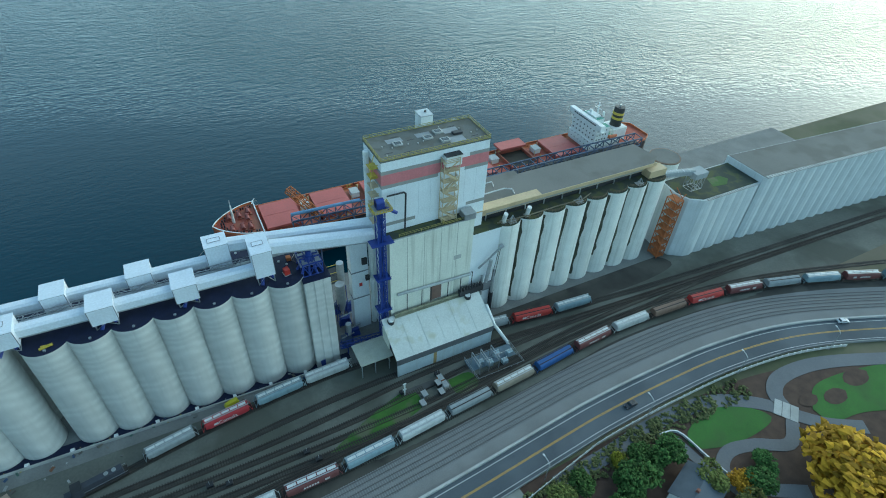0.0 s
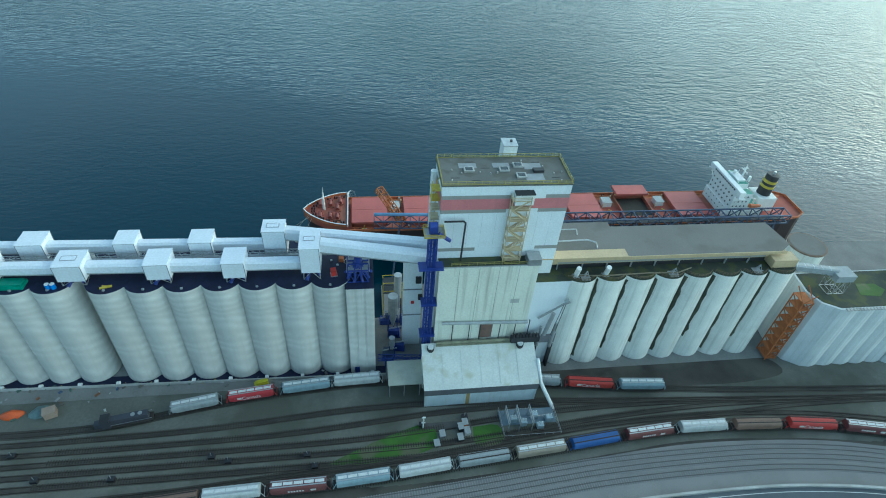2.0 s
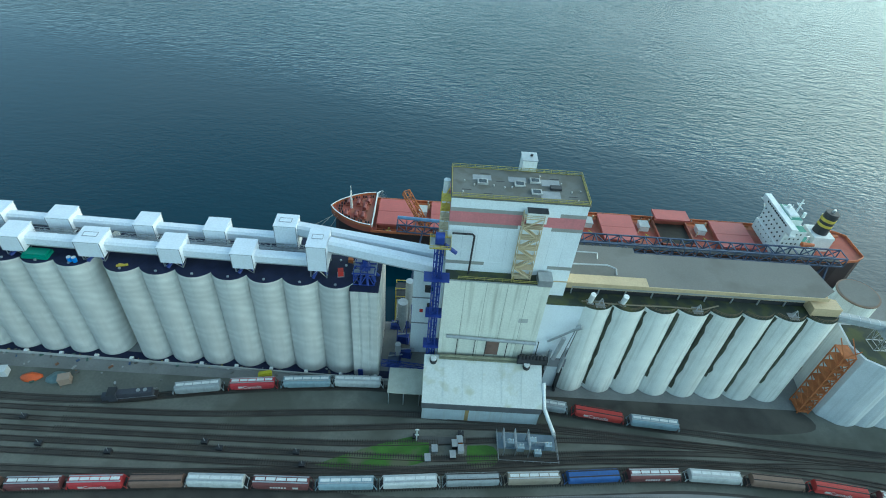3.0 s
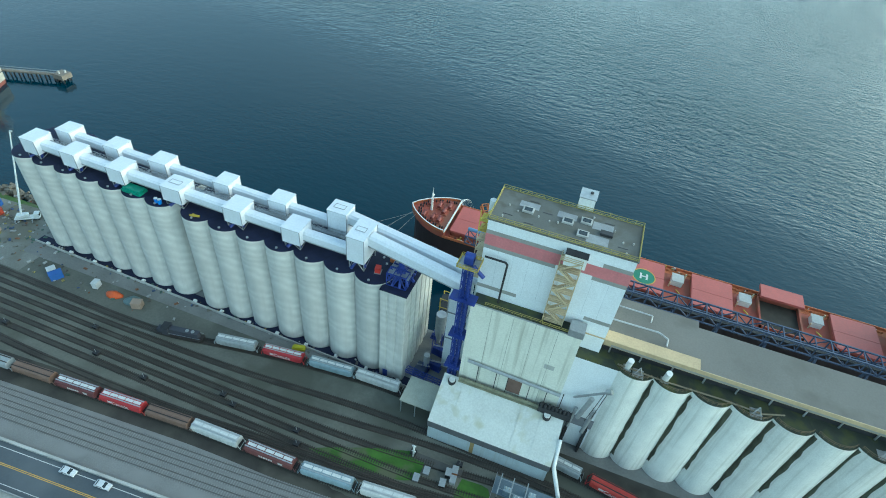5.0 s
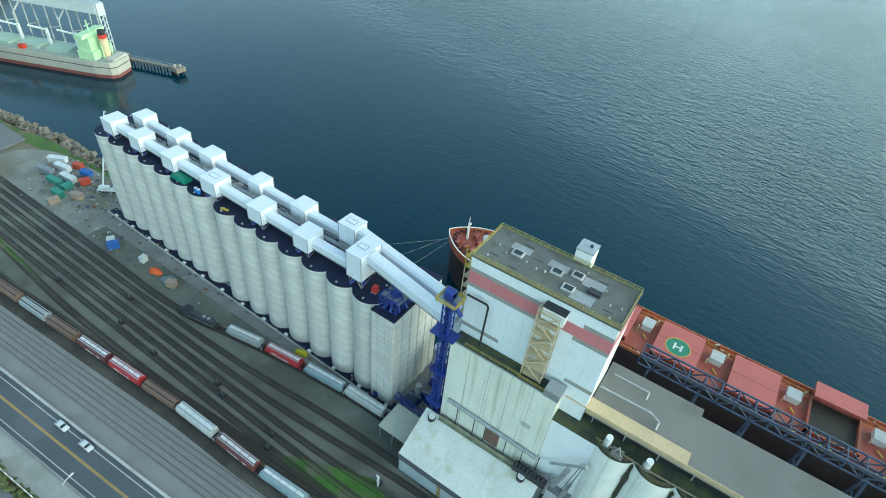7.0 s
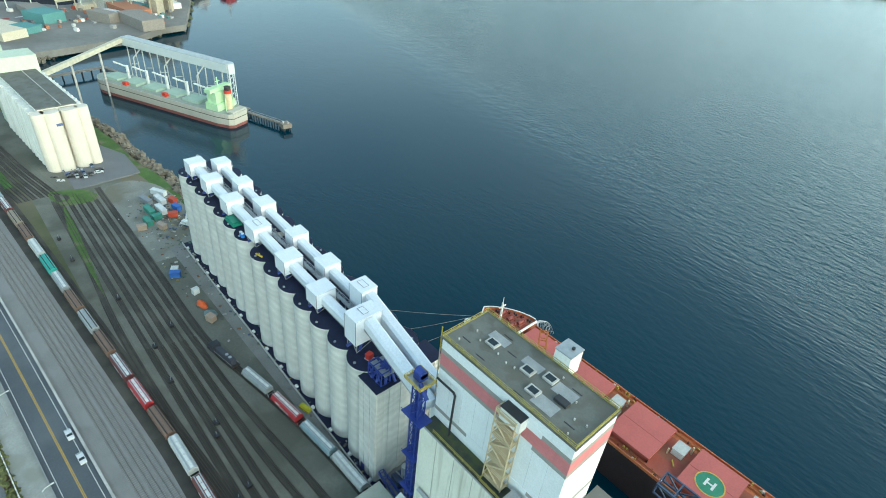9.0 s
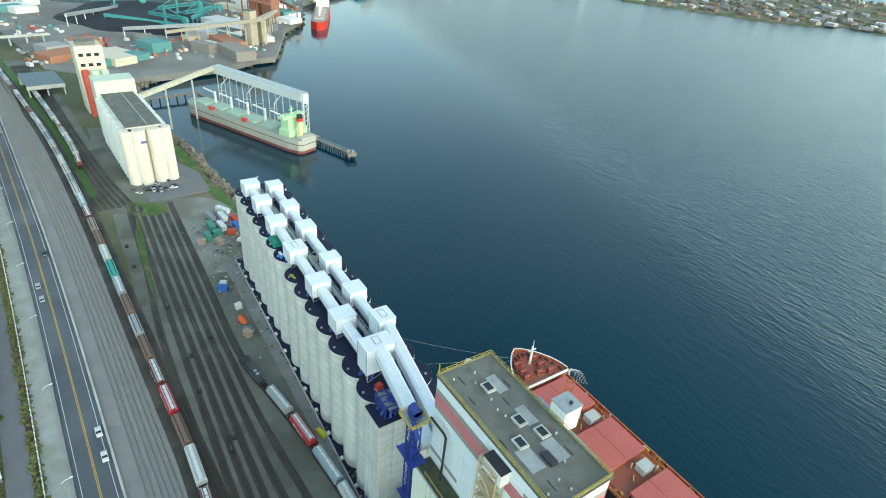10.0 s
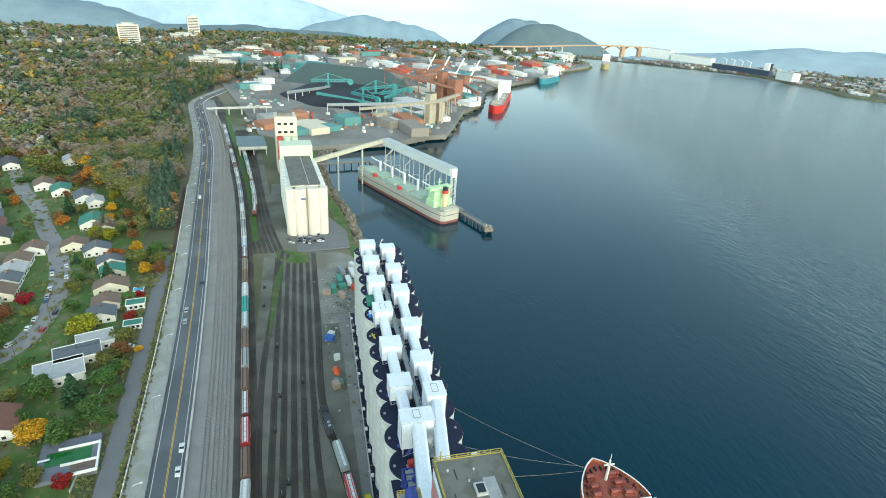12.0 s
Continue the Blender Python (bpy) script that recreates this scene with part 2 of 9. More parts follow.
SHIPWHITE = mat("ship_white", (0.74, 0.76, 0.74), 0.5, 0.08, 0.4, 2.0, streak=0.2, streak_col=(0.45, 0.35, 0.25))
SHIPGREEN = mat("ship_green_deck", (0.10, 0.30, 0.22), 0.7, 0.2)
ASPHALT = mat("asphalt", (0.085, 0.10, 0.115), 0.9, 0.18, 0.05, 1.5, patch=(0.11, 0.125, 0.14), patch_scale=0.03)
PATHM = mat("path_asphalt", (0.15, 0.155, 0.165), 0.9, 0.15, 0.1, 2.0)
PAINTW = mat("road_paint", (0.62, 0.62, 0.60), 0.7, 0.2, 0.6)
PAINTY = mat("yellow_road_paint", (0.60, 0.36, 0.06), 0.7, 0.2, 0.6)
GRAVEL = mat("grey_ballast", (0.215, 0.215, 0.21), 0.95, 0.2, 0.08, 3.0, bump=0.5, patch=(0.22, 0.22, 0.215), patch_scale=0.06)
YARD = mat("yard_dirt", (0.145, 0.147, 0.125), 0.95, 0.35, 0.06, 1.2, bump=0.5, patch=(0.085, 0.088, 0.07), patch_scale=0.035, patch_at=0.54)
GRAVEL2 = mat("light_ballast", (0.20, 0.20, 0.195), 0.95, 0.15, 0.2, 3.0)
SHELF = mat("shelf_concrete", (0.31, 0.32, 0.30), 0.9, 0.2, 0.15, 2.0, patch=(0.24, 0.25, 0.22), patch_scale=0.1)
BALLAST = mat("oily_ballast", (0.052, 0.048, 0.042), 0.95, 0.4, 0.15, 2.5, bump=0.5, patch=(0.08, 0.075, 0.062), patch_scale=0.06)
RAIL2 = mat("bright_rail", (0.12, 0.115, 0.11), 0.5, 0.2, 0.5)
RAIL = mat("worn_rail", (0.085, 0.07, 0.06), 0.55, 0.3, 0.5, metal=0.4)
TIE = mat("wooden_sleeper", (0.050, 0.046, 0.040), 0.95, 0.3, 1.0)
TIEC = mat("concrete_sleeper", (0.255, 0.255, 0.25), 0.9, 0.2, 1.0)
GRASS = mat("lawn", (0.055, 0.15, 0.025), 0.95, 0.25, 0.12, 2.0, patch=(0.05, 0.11, 0.025), patch_scale=0.06)
WEEDS = mat("weedy_grass", (0.07, 0.13, 0.03), 0.95, 0.4, 0.12, 1.5, patch=(0.14, 0.13, 0.08), patch_scale=0.12, patch_at=0.6)
BARK = mat("bark_mulch", (0.075, 0.045, 0.032), 0.95, 0.4, 0.3, 2.0)
LAND = mat("mixed_ground", (0.085, 0.095, 0.045), 0.95, 0.4, 0.02, 0.3, patch=(0.15, 0.13, 0.09), patch_scale=0.012)
PORT = mat("port_paving", (0.20, 0.195, 0.185), 0.95, 0.3, 0.02, 0.3, patch=(0.14, 0.135, 0.125), patch_scale=0.015)
COAL = mat("coal", (0.012, 0.014, 0.022), 0.85, 0.4, 0.1)
BANK = mat("rocky_bank", (0.17, 0.15, 0.12), 0.95, 0.4, 0.2, 2.0, bump=0.8)
WATER = water_material()

# ---- mesh helpers ----
class Mesh:
    """Collects boxes, beams, prisms and tubes into one mesh."""

    def __init__(self):
        self.v, self.f = [], []

    def add(self, verts, faces):
        k = len(self.v)
        self.v += [tuple(p) for p in verts]
        self.f += [tuple(i + k for i in f) for f in faces]
        return self

    def box(self, x0, x1, y0, y1, z0, z1, m=None):
        p = [Vector((x, y, z)) for z in (z0, z1) for y in (y0, y1) for x in (x0, x1)]
        if m:
            p = [m @ q for q in p]
        return self.add(p, [(0, 2, 3, 1), (4, 5, 7, 6), (0, 1, 5, 4), (2, 6, 7, 3), (0, 4, 6, 2), (1, 3, 7, 5)])

    def beam(self, a, b, w=0.2, h=None):
        a, b = Vector(a), Vector(b)
        d = b - a
        m = Matrix.Translation(a) @ d.to_track_quat("X", "Z").to_matrix().to_4x4()
        h = h or w
        return self.box(0, d.length, -w / 2, w / 2, -h / 2, h / 2, m)

    def tube(self, a, b, r, n=8, r2=None, cap=True):
        a, b = Vector(a), Vector(b)
        r2 = r if r2 is None else r2
        q = (b - a).to_track_quat("Z", "Y")
        ring = [Vector((math.cos(2 * math.pi * i / n), math.sin(2 * math.pi * i / n), 0)) for i in range(n)]
        verts = [a + q @ (c * r) for c in ring] + [b + q @ (c * r2) for c in ring]
        faces = [(i, (i + 1) % n, n + (i + 1) % n, n + i) for i in range(n)]
        if cap:
            faces += [tuple(range(n - 1, -1, -1)), tuple(range(n, 2 * n))]
        return self.add(verts, faces)

    def prism(self, outline, z0, z1):
        n = len(outline)
        verts = [(x, y, z0) for x, y in outline] + [(x, y, z1) for x, y in outline]
        return self.add(verts, [tuple(range(n - 1, -1, -1)), tuple(range(n, 2 * n))] + [(i, (i + 1) % n, n + (i + 1) % n, n + i) for i in range(n)])

    def path(self, pts, r, n=6):
        for a, b in zip(pts, pts[1:]):
            self.tube(a, b, r, n)
        return self

    def truss(self, a, b, w, h, bays, t=0.18):
        """A lattice girder of four chords with braces, from a to b (bottom centre line)."""
        a, b = Vector(a), Vector(b)
        d = (b - a).normalized()
        side = d.cross(Vector((0, 0, 1))).normalized() * w / 2
        up = side.cross(d).normalized() * h
        for s in (-1, 1):
            for u in (0, 1):
                self.beam(a + s * side + u * up, b + s * side + u * up, t)
        for i in range(bays + 1):
            p = a.lerp(b, i / bays)
            q = a.lerp(b, min(1, (i + 1) / bays))
            for s in (-1, 1):
                self.beam(p + s * side, p + s * side + up, t * 0.7)
                if i < bays:
                    u0, u1 = (0, 1) if i % 2 else (1, 0)
                    self.beam(p + s * side + u0 * up, q + s * side + u1 * up, t * 0.7)
            self.beam(p - side, p + side, t * 0.7)
            self.beam(p - side + up, p + side + up, t * 0.7)
        return self

    def data(self, name, material, smooth=False):
        me = bpy.data.meshes.new(name)
        me.from_pydata(self.v, [], self.f)
        me.materials.append(material)
        if smooth:
            me.polygons.foreach_set("use_smooth", [True] * len(me.polygons))
        return me


def thing(name, label, category, x=0.0, y=0.0, z=0.0, rz=0.0, group="", kind=""):
    """An empty at the base of a thing, which carries its parts."""
    ob = new(name)
    ob.matrix_world = pose(x, y, z, 0, 0, rz)
    ob.empty_display_size = 0.5
    return tagged(ob, label, category, group, kind)


def part(name, mesh, material, parent, label="", smooth=False):
    ob = new(name, mesh.data(name, material, smooth) if isinstance(mesh, Mesh) else mesh)
    ob.parent = parent
    if label:
        ob["label"] = label
    return ob


def solo(name, mesh, material, label, category, group="", kind="", smooth=False):
    return tagged(new(name, mesh.data(name, material, smooth)), label, category, group, kind)


def smooth_line(pts, step=4.0):
    """A Catmull-Rom line through plan points, in even steps."""
    p = [Vector((x, y)) for x, y in pts]
    p = [2 * p[0] - p[1]] + p + [2 * p[-1] - p[-2]]
    fine = []
    for a, b, c, d in zip(p, p[1:], p[2:], p[3:]):
        for i in range(20):
            t = i / 20
            fine.append(0.5 * ((2 * b) + (c - a) * t + (2 * a - 5 * b + 4 * c - d) * t * t + (3 * b - a - 3 * c + d) * t ** 3))
    fine.append(p[-2])
    out, need = [fine[0]], step
    for a, b in zip(fine, fine[1:]):
        seg = (b - a).length
        while need <= seg and seg > 0:
            out.append(a.lerp(b, need / seg))
            seg -= need
            a = out[-1]
            need = step
        need -= seg
    out.append(fine[-1])
    return out


def normals(line):
    out = []
    for i in range(len(line)):
        d = line[min(i + 1, len(line) - 1)] - line[max(i - 1, 0)]
        d.normalize()
        out.append(Vector((-d.y, d.x)))
    return out


def ribbon(mesh, line, lo, hi, up, depth=0.0, taper=None):
    """A strip along a line between two side offsets (to the left of its run), up metres above the ground."""
    ns = normals(line)
    k = len(mesh.v)
    for p, q in zip(line, ns):
        for o in (lo, hi):
            c = p + q * o
            z = height(c.x, c.y) + up
            mesh.v.append((c.x, c.y, z))
            if depth:
                mesh.v.append((c.x, c.y, z - depth))
    w = 4 if depth else 2
    for i in range(len(line) - 1):
        a, b = k + i * w, k + (i + 1) * w
        if depth:
            mesh.f += [(a, a + 2, b + 2, b), (a, b, b + 1, a + 1), (a + 2, a + 3, b + 3, b + 2)]
        else:
            mesh.f.append((a, a + 1, b + 1, b))
    if depth:
        e = k + (len(line) - 1) * w
        mesh.f += [(k, k + 1, k + 3, k + 2), (e, e + 2, e + 3, e + 1)]
    return mesh


def along(line, s):
    """The point and heading (degrees) s metres along an evenly stepped line."""
    for a, b in zip(line, line[1:]):
        d = (b - a).length
        if s <= d:
            c = a.lerp(b, s / d if d else 0)
            return c, math.degrees(math.atan2(b.y - a.y, b.x - a.x))
        s -= d
    a, b = line[-2], line[-1]
    return b, math.degrees(math.atan2(b.y - a.y, b.x - a.x))

# ---- the lie of the land ----
YARD_Z, SEA = -3.3, -6.5
COAST = [(4600, 40), (420, 60), (240, 60), (92, 60), (92, 26), (-124, 26.5), (-150, 24), (-195, 24), (-223, 19), (-262, 17), (-294, 12), (-331, 5), (-400, 3), (-440, 4),
         (-470, 40), (-480, 95), (-496, 125), (-500, 154), (-580, 190), (-640, 215), (-700, 262), (-845, 317), (-960, 448), (-1104, 565), (-1231, 720),
         (-1300, 760), (-1564, 802), (-1780, 800), (-2050, 640), (-2150, 330), (-2700, 260), (-4600, 300)]
NORTH = [(4600, 2600), (900, 2300), (-300, 1640), (-640, 1290), (-811, 1195), (-885, 1153), (-1000, 1200), (-1122, 1222), (-1314, 1301), (-1450, 1210), (-1638, 1116), (-1800, 1060),
         (-2050, 1000), (-2500, 820), (-3200, 840), (-4600, 800)]


def on_line(pts, x):
    for (x1, y1), (x0, y0) in zip(pts, pts[1:]):
        if x0 <= x <= x1:
            return y0 + (y1 - y0) * (x - x0) / max(1e-6, x1 - x0)
    return pts[-1][1]


def fall(x, y):
    """How far the land and the sea sink away towards the horizon."""
    d = math.hypot(x - 120, y)
    return 62 * (max(0.0, d - 1500) / 1000) ** 1.6


def height(x, y):
    """Ground height: the quay lies low, the main line and the road stand higher, the woods rise behind."""
    t = max(0.0, min(1.0, (-12 - y) / 24))
    z = YARD_Z + 3.3 * t * t * (3 - 2 * t)
    far = max(0.0, min(1.0, (-125 - y + 0.12 * min(0, x + 100)) / 500))
    z += 14 * far * far
    return z - fall(x, y)


xs = sorted(set([*np.arange(-4600, -1300, 60), *np.arange(-1300, -260, 12), *np.arange(-260, 300, 4), *np.arange(300, 700, 20), *np.arange(700, 4601, 150)]))
ys = sorted(set([*np.arange(-4600, -600, 150), *np.arange(-600, -130, 15), *np.arange(-130, 64, 3), *np.arange(64, 1400, 14), *np.arange(1400, 4601, 150)]))
gm = Mesh()
for y in ys:
    for x in xs:
        yc, yn = on_line(COAST, x), on_line(NORTH, x)
        if y <= yc - 4:
            z = height(x, y)
        elif y <= yc + 8:
            z = height(x, y) + (SEA - 5 - fall(x, y) - height(x, y)) * min(1, max(0, (y - yc + 4) / 8))
        elif y < yn:
            z = SEA - 8 - fall(x, y)
        else:
            u = min(1, (y - yn) / 900)
            z = -4 + 55 * u * u - fall(x, y)
        gm.v.append((float(x), float(y), float(z)))
W = len(xs)
for j in range(len(ys) - 1):
    for i in range(W - 1):
        a = j * W + i
        gm.f.append((a, a + 1, a + W + 1, a + W))
solo("ground", gm, LAND, "brown-green ground of yard, bank and far shores", "ground", kind="structure")
wm = Mesh()
wx = [*np.arange(-4800, 4801, 200)]
wy = [-60, 0, 60, *np.arange(200, 4801, 200)]
for y in wy:
    for x in wx:
        wm.v.append((float(x), float(y), SEA - fall(x, y)))
for j in range(len(wy) - 1):
    for i in range(len(wx) - 1):
        k = j * len(wx) + i
        wm.f.append((k, k + 1, k + len(wx) + 1, k + len(wx)))
solo("water", wm, WATER, "deep blue-green rippled sea inlet", "water", kind="structure", smooth=True)

# the paved yard with a crisp quay
qm = Mesh()
for x0, x1 in ((-330, -205), (-205, -60), (-60, 60), (60, 240), (240, 430)):
    for k in range(14):
        a = -41.0 + 3.2 * k
        b = min(a + 3.2, 4 if x0 > -200 else 1)
        z = [height(x, y) + 0.03 for x in (x0, x1) for y in (a, b)]
        qm.add([(x0, a, z[0]), (x1, a, z[2]), (x1, b, z[3]), (x0, b, z[1])], [(0, 1, 2, 3)])
solo("yard_surface", qm, YARD, "oily brown-grey packed dirt of the rail yard", "ground", kind="structure")
wh = Mesh().box(-124, 36, -1.5, 27, -9, YARD_Z + 0.1).box(36, 92, -1.5, 44, -9, YARD_Z + 0.1).box(92, 330, -1.5, 61, -9, YARD_Z + 0.1)
solo("quay", wh, WHARF, "dark stained concrete quay under the silos", "quay", kind="structure")

# ---- road, tracks and paths ----
MAIN = smooth_line([(300, -78), (266, -62), (247, -54), (227, -46.3), (207, -39.8), (187, -35), (170, -32), (149, -30.3), (128, -29.7), (109.5, -30.6), (91, -32.3), (72.5, -33.8),
                    (54, -35.3), (35.6, -36.9), (18.8, -38), (1, -38.4), (-12, -38.8), (-27, -39.8), (-64.5, -42.6), (-107, -45.7), (-140, -48.0), (-206, -53.2), (-306, -63.5), (-405, -78),
                    (-554, -102), (-661, -117), (-760, -140), (-860, -150)], 4)
ROAD = smooth_line([(330, -118), (280, -96), (223, -72.6), (187, -60.4), (155, -55.6), (125, -54.8), (100, -55.4), (83.5, -56.6), (47, -59.7), (-10, -63.8), (-76.7, -68.5), (-125, -72.3), (-171, -76.3), (-200, -79.1), (-328, -92.5), (-443, -105),
                    (-541, -121), (-636, -139), (-684, -144), (-739, -132), (-829, -101), (-916, -51), (-1112, 24), (-1400, 60)], 4)


def offset(line, d):
    return [p + q * d for p, q in zip(line, normals(line))]


# the road runs towards -x, so its left is the south side
rd = Mesh()
ribbon(rd, ROAD, -5.2, 5.6, 0.12, 0.3)
solo("road", rd, ASPHALT, "blue-grey asphalt highway with worn lanes", "road", kind="structure")
ym = Mesh()
ribbon(ym, ROAD, -0.28, -0.10, 0.135)
ribbon(ym, ROAD, 0.10, 0.28, 0.135)
solo("centre_line", ym, PAINTY, "double yellow centre line of the highway", "road marking", kind="structure")
wl = Mesh()
for o in (-3.9, 4.3):
    ribbon(wl, ROAD, o - 0.09, o + 0.09, 0.135)
solo("edge_line", wl, PAINTW, "solid white lane edge line", "road marking", kind="structure")
# concrete barrier between road and tracks, sections of parapet on the other side
bar = Mesh()
ribbon(bar, ROAD, -5.9, -5.2, 0.95, 1.0)
solo("road_barrier", bar, CONC, "long pale concrete highway barrier", "barrier", kind="structure")
strip = Mesh()
ribbon(strip, [p for p in ROAD if p.x < 62], 5.9, 12.4, 0.30, 0.5)
solo("concrete_shelf", strip, SHELF, "pale concrete shelf beside the highway", "pavement", kind="structure")
par = Mesh()
ribbon(par, ROAD, 5.62, 5.88, 1.0, 1.1)
solo("road_parapet", par, mat("parapet_concrete", (0.30, 0.31, 0.31), 0.85, 0.2), "low concrete parapet along the highway", "barrier", kind="structure")
mulch = Mesh()
ribbon(mulch, [p for p in ROAD if -330 < p.x < 62], 12.9, 15.8, 0.08)
solo("mulch_bed", mulch, BARK, "strip of brown bark mulch with shrubs", "ground", kind="structure")
PATHW = [p for p in ROAD if -205 < p.x < 75]
pw = Mesh()
ribbon(pw, PATHW, 15.0, 21.5, 0.12, 0.2)
solo("foot_path", pw, PATHM, "wide grey asphalt walking path", "path", kind="structure")
op = thing("road_overpass", "pale concrete road bridge over the tracks", "bridge", kind="structure")
part("deck", Mesh().beam((-596, -124, 8.5), (-612, -50, 8.5), 8, 1.2), CONC, op)
part("parapet", Mesh().beam((-592, -124, 9.6), (-608, -50, 9.6), 0.4, 1.1), CONC, op)
for k in range(5):
    part("bridge_pier", Mesh().beam((-598 - 3 * k, -114 + 14.5 * k, -4), (-598 - 3 * k, -114 + 14.5 * k, 8), 1.6), CONC, op)
# pale ballast with three tracks between the main line and the road
GR = [p for p in ROAD if p.x > -700]
gv = Mesh()
ns = normals(GR)
k = 0
for p, q in zip(GR, ns):
    tang = Vector((q.y, -q.x))
    best = min((c for c in MAIN if (c - p).dot(-q) > 4), key=lambda c: abs((c - p).dot(tang)) + 0.1 * (c - p).length)
    reach = max(12.0, (best - p).dot(-q) - 4.4)
    a, b = p - q * 5.9, p - q * reach
    gv.v += [(a.x, a.y, height(a.x, a.y) + 0.10), (b.x, b.y, height(b.x, b.y) + 0.10)]
    if k:
        i = 2 * k
        gv.f.append((i - 2, i, i + 1, i - 1))
    k += 1
solo("ballast_bed", gv, GRAVEL, "pale grey ballast bed beside the highway", "ground", kind="structure")


def track(name, line, bed=2.9, tie_mat=TIE, bed_mat=BALLAST, rail_mat=None, ties=None, up=0.0, label="pair of worn steel rails on dark oily ballast"):
    t = thing(name, label, "railway track", kind="structure")
    if bed:
        bm_ = Mesh()
        ribbon(bm_, line, -bed / 2, bed / 2, 0.07 + up)
        part("track_bed", bm_, bed_mat, t)
    if ties:
        tm, s, total = Mesh(), 0.0, sum((b - a).length for a, b in zip(line, line[1:]))
        step = smooth_line([(p.x, p.y) for p in line[::3]] + [(line[-1].x, line[-1].y)], 0.75)
        for p, q in zip(step, normals(step)):
            if ties[0] < p.x < ties[1]:
                a, b = p - q * 1.3, p + q * 1.3
                z = height(p.x, p.y) + 0.10 + up
                tm.beam((a.x, a.y, z), (b.x, b.y, z), 0.26, 0.12)
        ob = part("sleepers", tm, tie_mat, t)
        ob["kind"] = "stuff"
    for o in (-0.75, 0.75):
        rm = Mesh()
        ribbon(rm, line, o - 0.08, o + 0.08, 0.32 + up, 0.18)
        part("rail", rm, rail_mat or RAIL, t)
    return t


track("main_track", MAIN, 9.0, ties=(-60, 200), up=0.013)
for o in (-11.6, -15.0, -18.2):
    line = [p for p in offset(ROAD, o) if -620 < p.x < 300]
    keep = []
    for p in line:
        if min((c - p).length for c in MAIN[::2]) > 3.2:
            keep.append(p)
    track("siding_track", keep, 2.5, TIEC, GRAVEL2, RAIL2, (-620, 300), 0.06, "pair of rails on pale concrete sleepers")
# the yard: parallel tracks in the west that draw together towards the loading shed
DOCK = smooth_line([(420, -30), (300, -23), (220, -18.5), (160, -14.5), (136, -12.2), (116, -10.6), (88, -6.9), (60, -3.6), (34, -1.9), (18, -2.5), (0, -4.2), (-16, -6.2), (-28, -8.2), (-48, -11.6), (-70, -12.6), (-110, -12), (-200, -11.5)], 4)
track("dock_track", DOCK, 3.0, ties=(-60, 200))
for k, yw in enumerate((-16.0, -19.8, -23.6, -27.4, -31.2)):
    e = 28 + 26 * k
    line = smooth_line([(e + 190, -22 - 1.6 * k), (e + 90, -15.5 - 2.0 * k), (e + 40, -12 - 2.6 * k), (e, -11.5 - 3.4 * k), (e - 45, yw + 1.0), (e - 85, yw), (-100, yw), (-196, yw + 0.5)], 4)
    track("yard_track", line, 2.3, ties=(-60, 120))
track("yard_track", smooth_line([(70, -31.0), (40, -31.5), (5, -33.8), (-30, -36), (-80, -36.5), (-130, -34), (-190, -33)], 4), 2.6, ties=(-40, 70))
track("yard_track", smooth_line([(300, -60), (240, -42), (190, -29), (150, -24), (105, -24.5), (60, -29.5), (30, -33.2), (0, -35), (-40, -38.5), (-100, -42.5), (-200, -51), (-400, -74)], 4), 2.6, ties=(-40, 160))

# ---- grain terminal: new silos ----
G0 = YARD_Z + 0.1
TOP = 37.1


def lathe(mesh, r, z0, z1, n=40):
    return mesh.tube((0, 0, z0), (0, 0, z1), r, n, cap=False)


def make_silo(h, r, name="silo", label="round pale concrete grain silo with navy roof", group="grain silos"):
    s = thing(name, label, "silo", group=group)
    part("shell", lathe(Mesh(), r, 0, h), SILO, s, smooth=True)
    rim = Mesh()
    lathe(rim, r + 0.1, h - 0.6, h - 0.02)
    part("rim", rim, SILO, s)
    part("roof_deck", Mesh().tube((0, 0, h - 0.4), (0, 0, h + 0.02), r + 0.02, 40), NAVY, s, "navy coated roof")
    for a, d in ((-88, 4.8), (60, 4.2)):
        x, y = d * math.cos(radians(a)), d * math.sin(radians(a))
        part("hatch", Mesh().tube((x, y, h), (x, y, h + 0.35), 0.38, 10), STEEL, s)
    return s


SILO_R = 6.1
first = make_silo(TOP - G0, SILO_R)
spots = [(19.9 - 10.3 * i, 9.0 + 0.18 * i) for i in range(7)] + [(-56.6 - 9.55 * i, 11.0 + 0.25 * i) for i in range(7)]
for i, (x, y) in enumerate(spots):
    for row in (0, 1):
        if i == 0 and row == 0:
            first.matrix_world = pose(x, y, G0)
        else:
            copy_thing(first, pose(x, y + 10.6 * row, G0 + 0.008 * (2 * i + row), 0, 0, 37 * i if row else 0))
# square end block with shallow wall ribs
blk = thing("silo_block", "square pale concrete silo block with ribbed walls", "silo", 28, 14.5, G0)
h = TOP - 0.6 - G0
m = Mesh().box(-3.6, 4.4, -11.6, 12, 0, h)
part("block_body", m, SILO, blk)
for i in range(6):
    part("wall_rib", Mesh().box(4.4, 4.65, -11.4 + 4.0 * i, -9.2 + 4.0 * i, 0, h), SILO, blk)
for i in range(3):
    part("wall_rib", Mesh().box(-3.4 + 2.8 * i, -1.4 + 2.8 * i, -11.85, -11.6, 0, h), SILO, blk)
part("block_roof", Mesh().box(-3.8, 4.7, -11.9, 12.2, h, h + 0.25), NAVY, blk, "navy coated roof")
part("door", Mesh().box(-2.2, -0.6, -12.0, -11.86, 0, 3.2), BLUE, blk, "blue steel door")
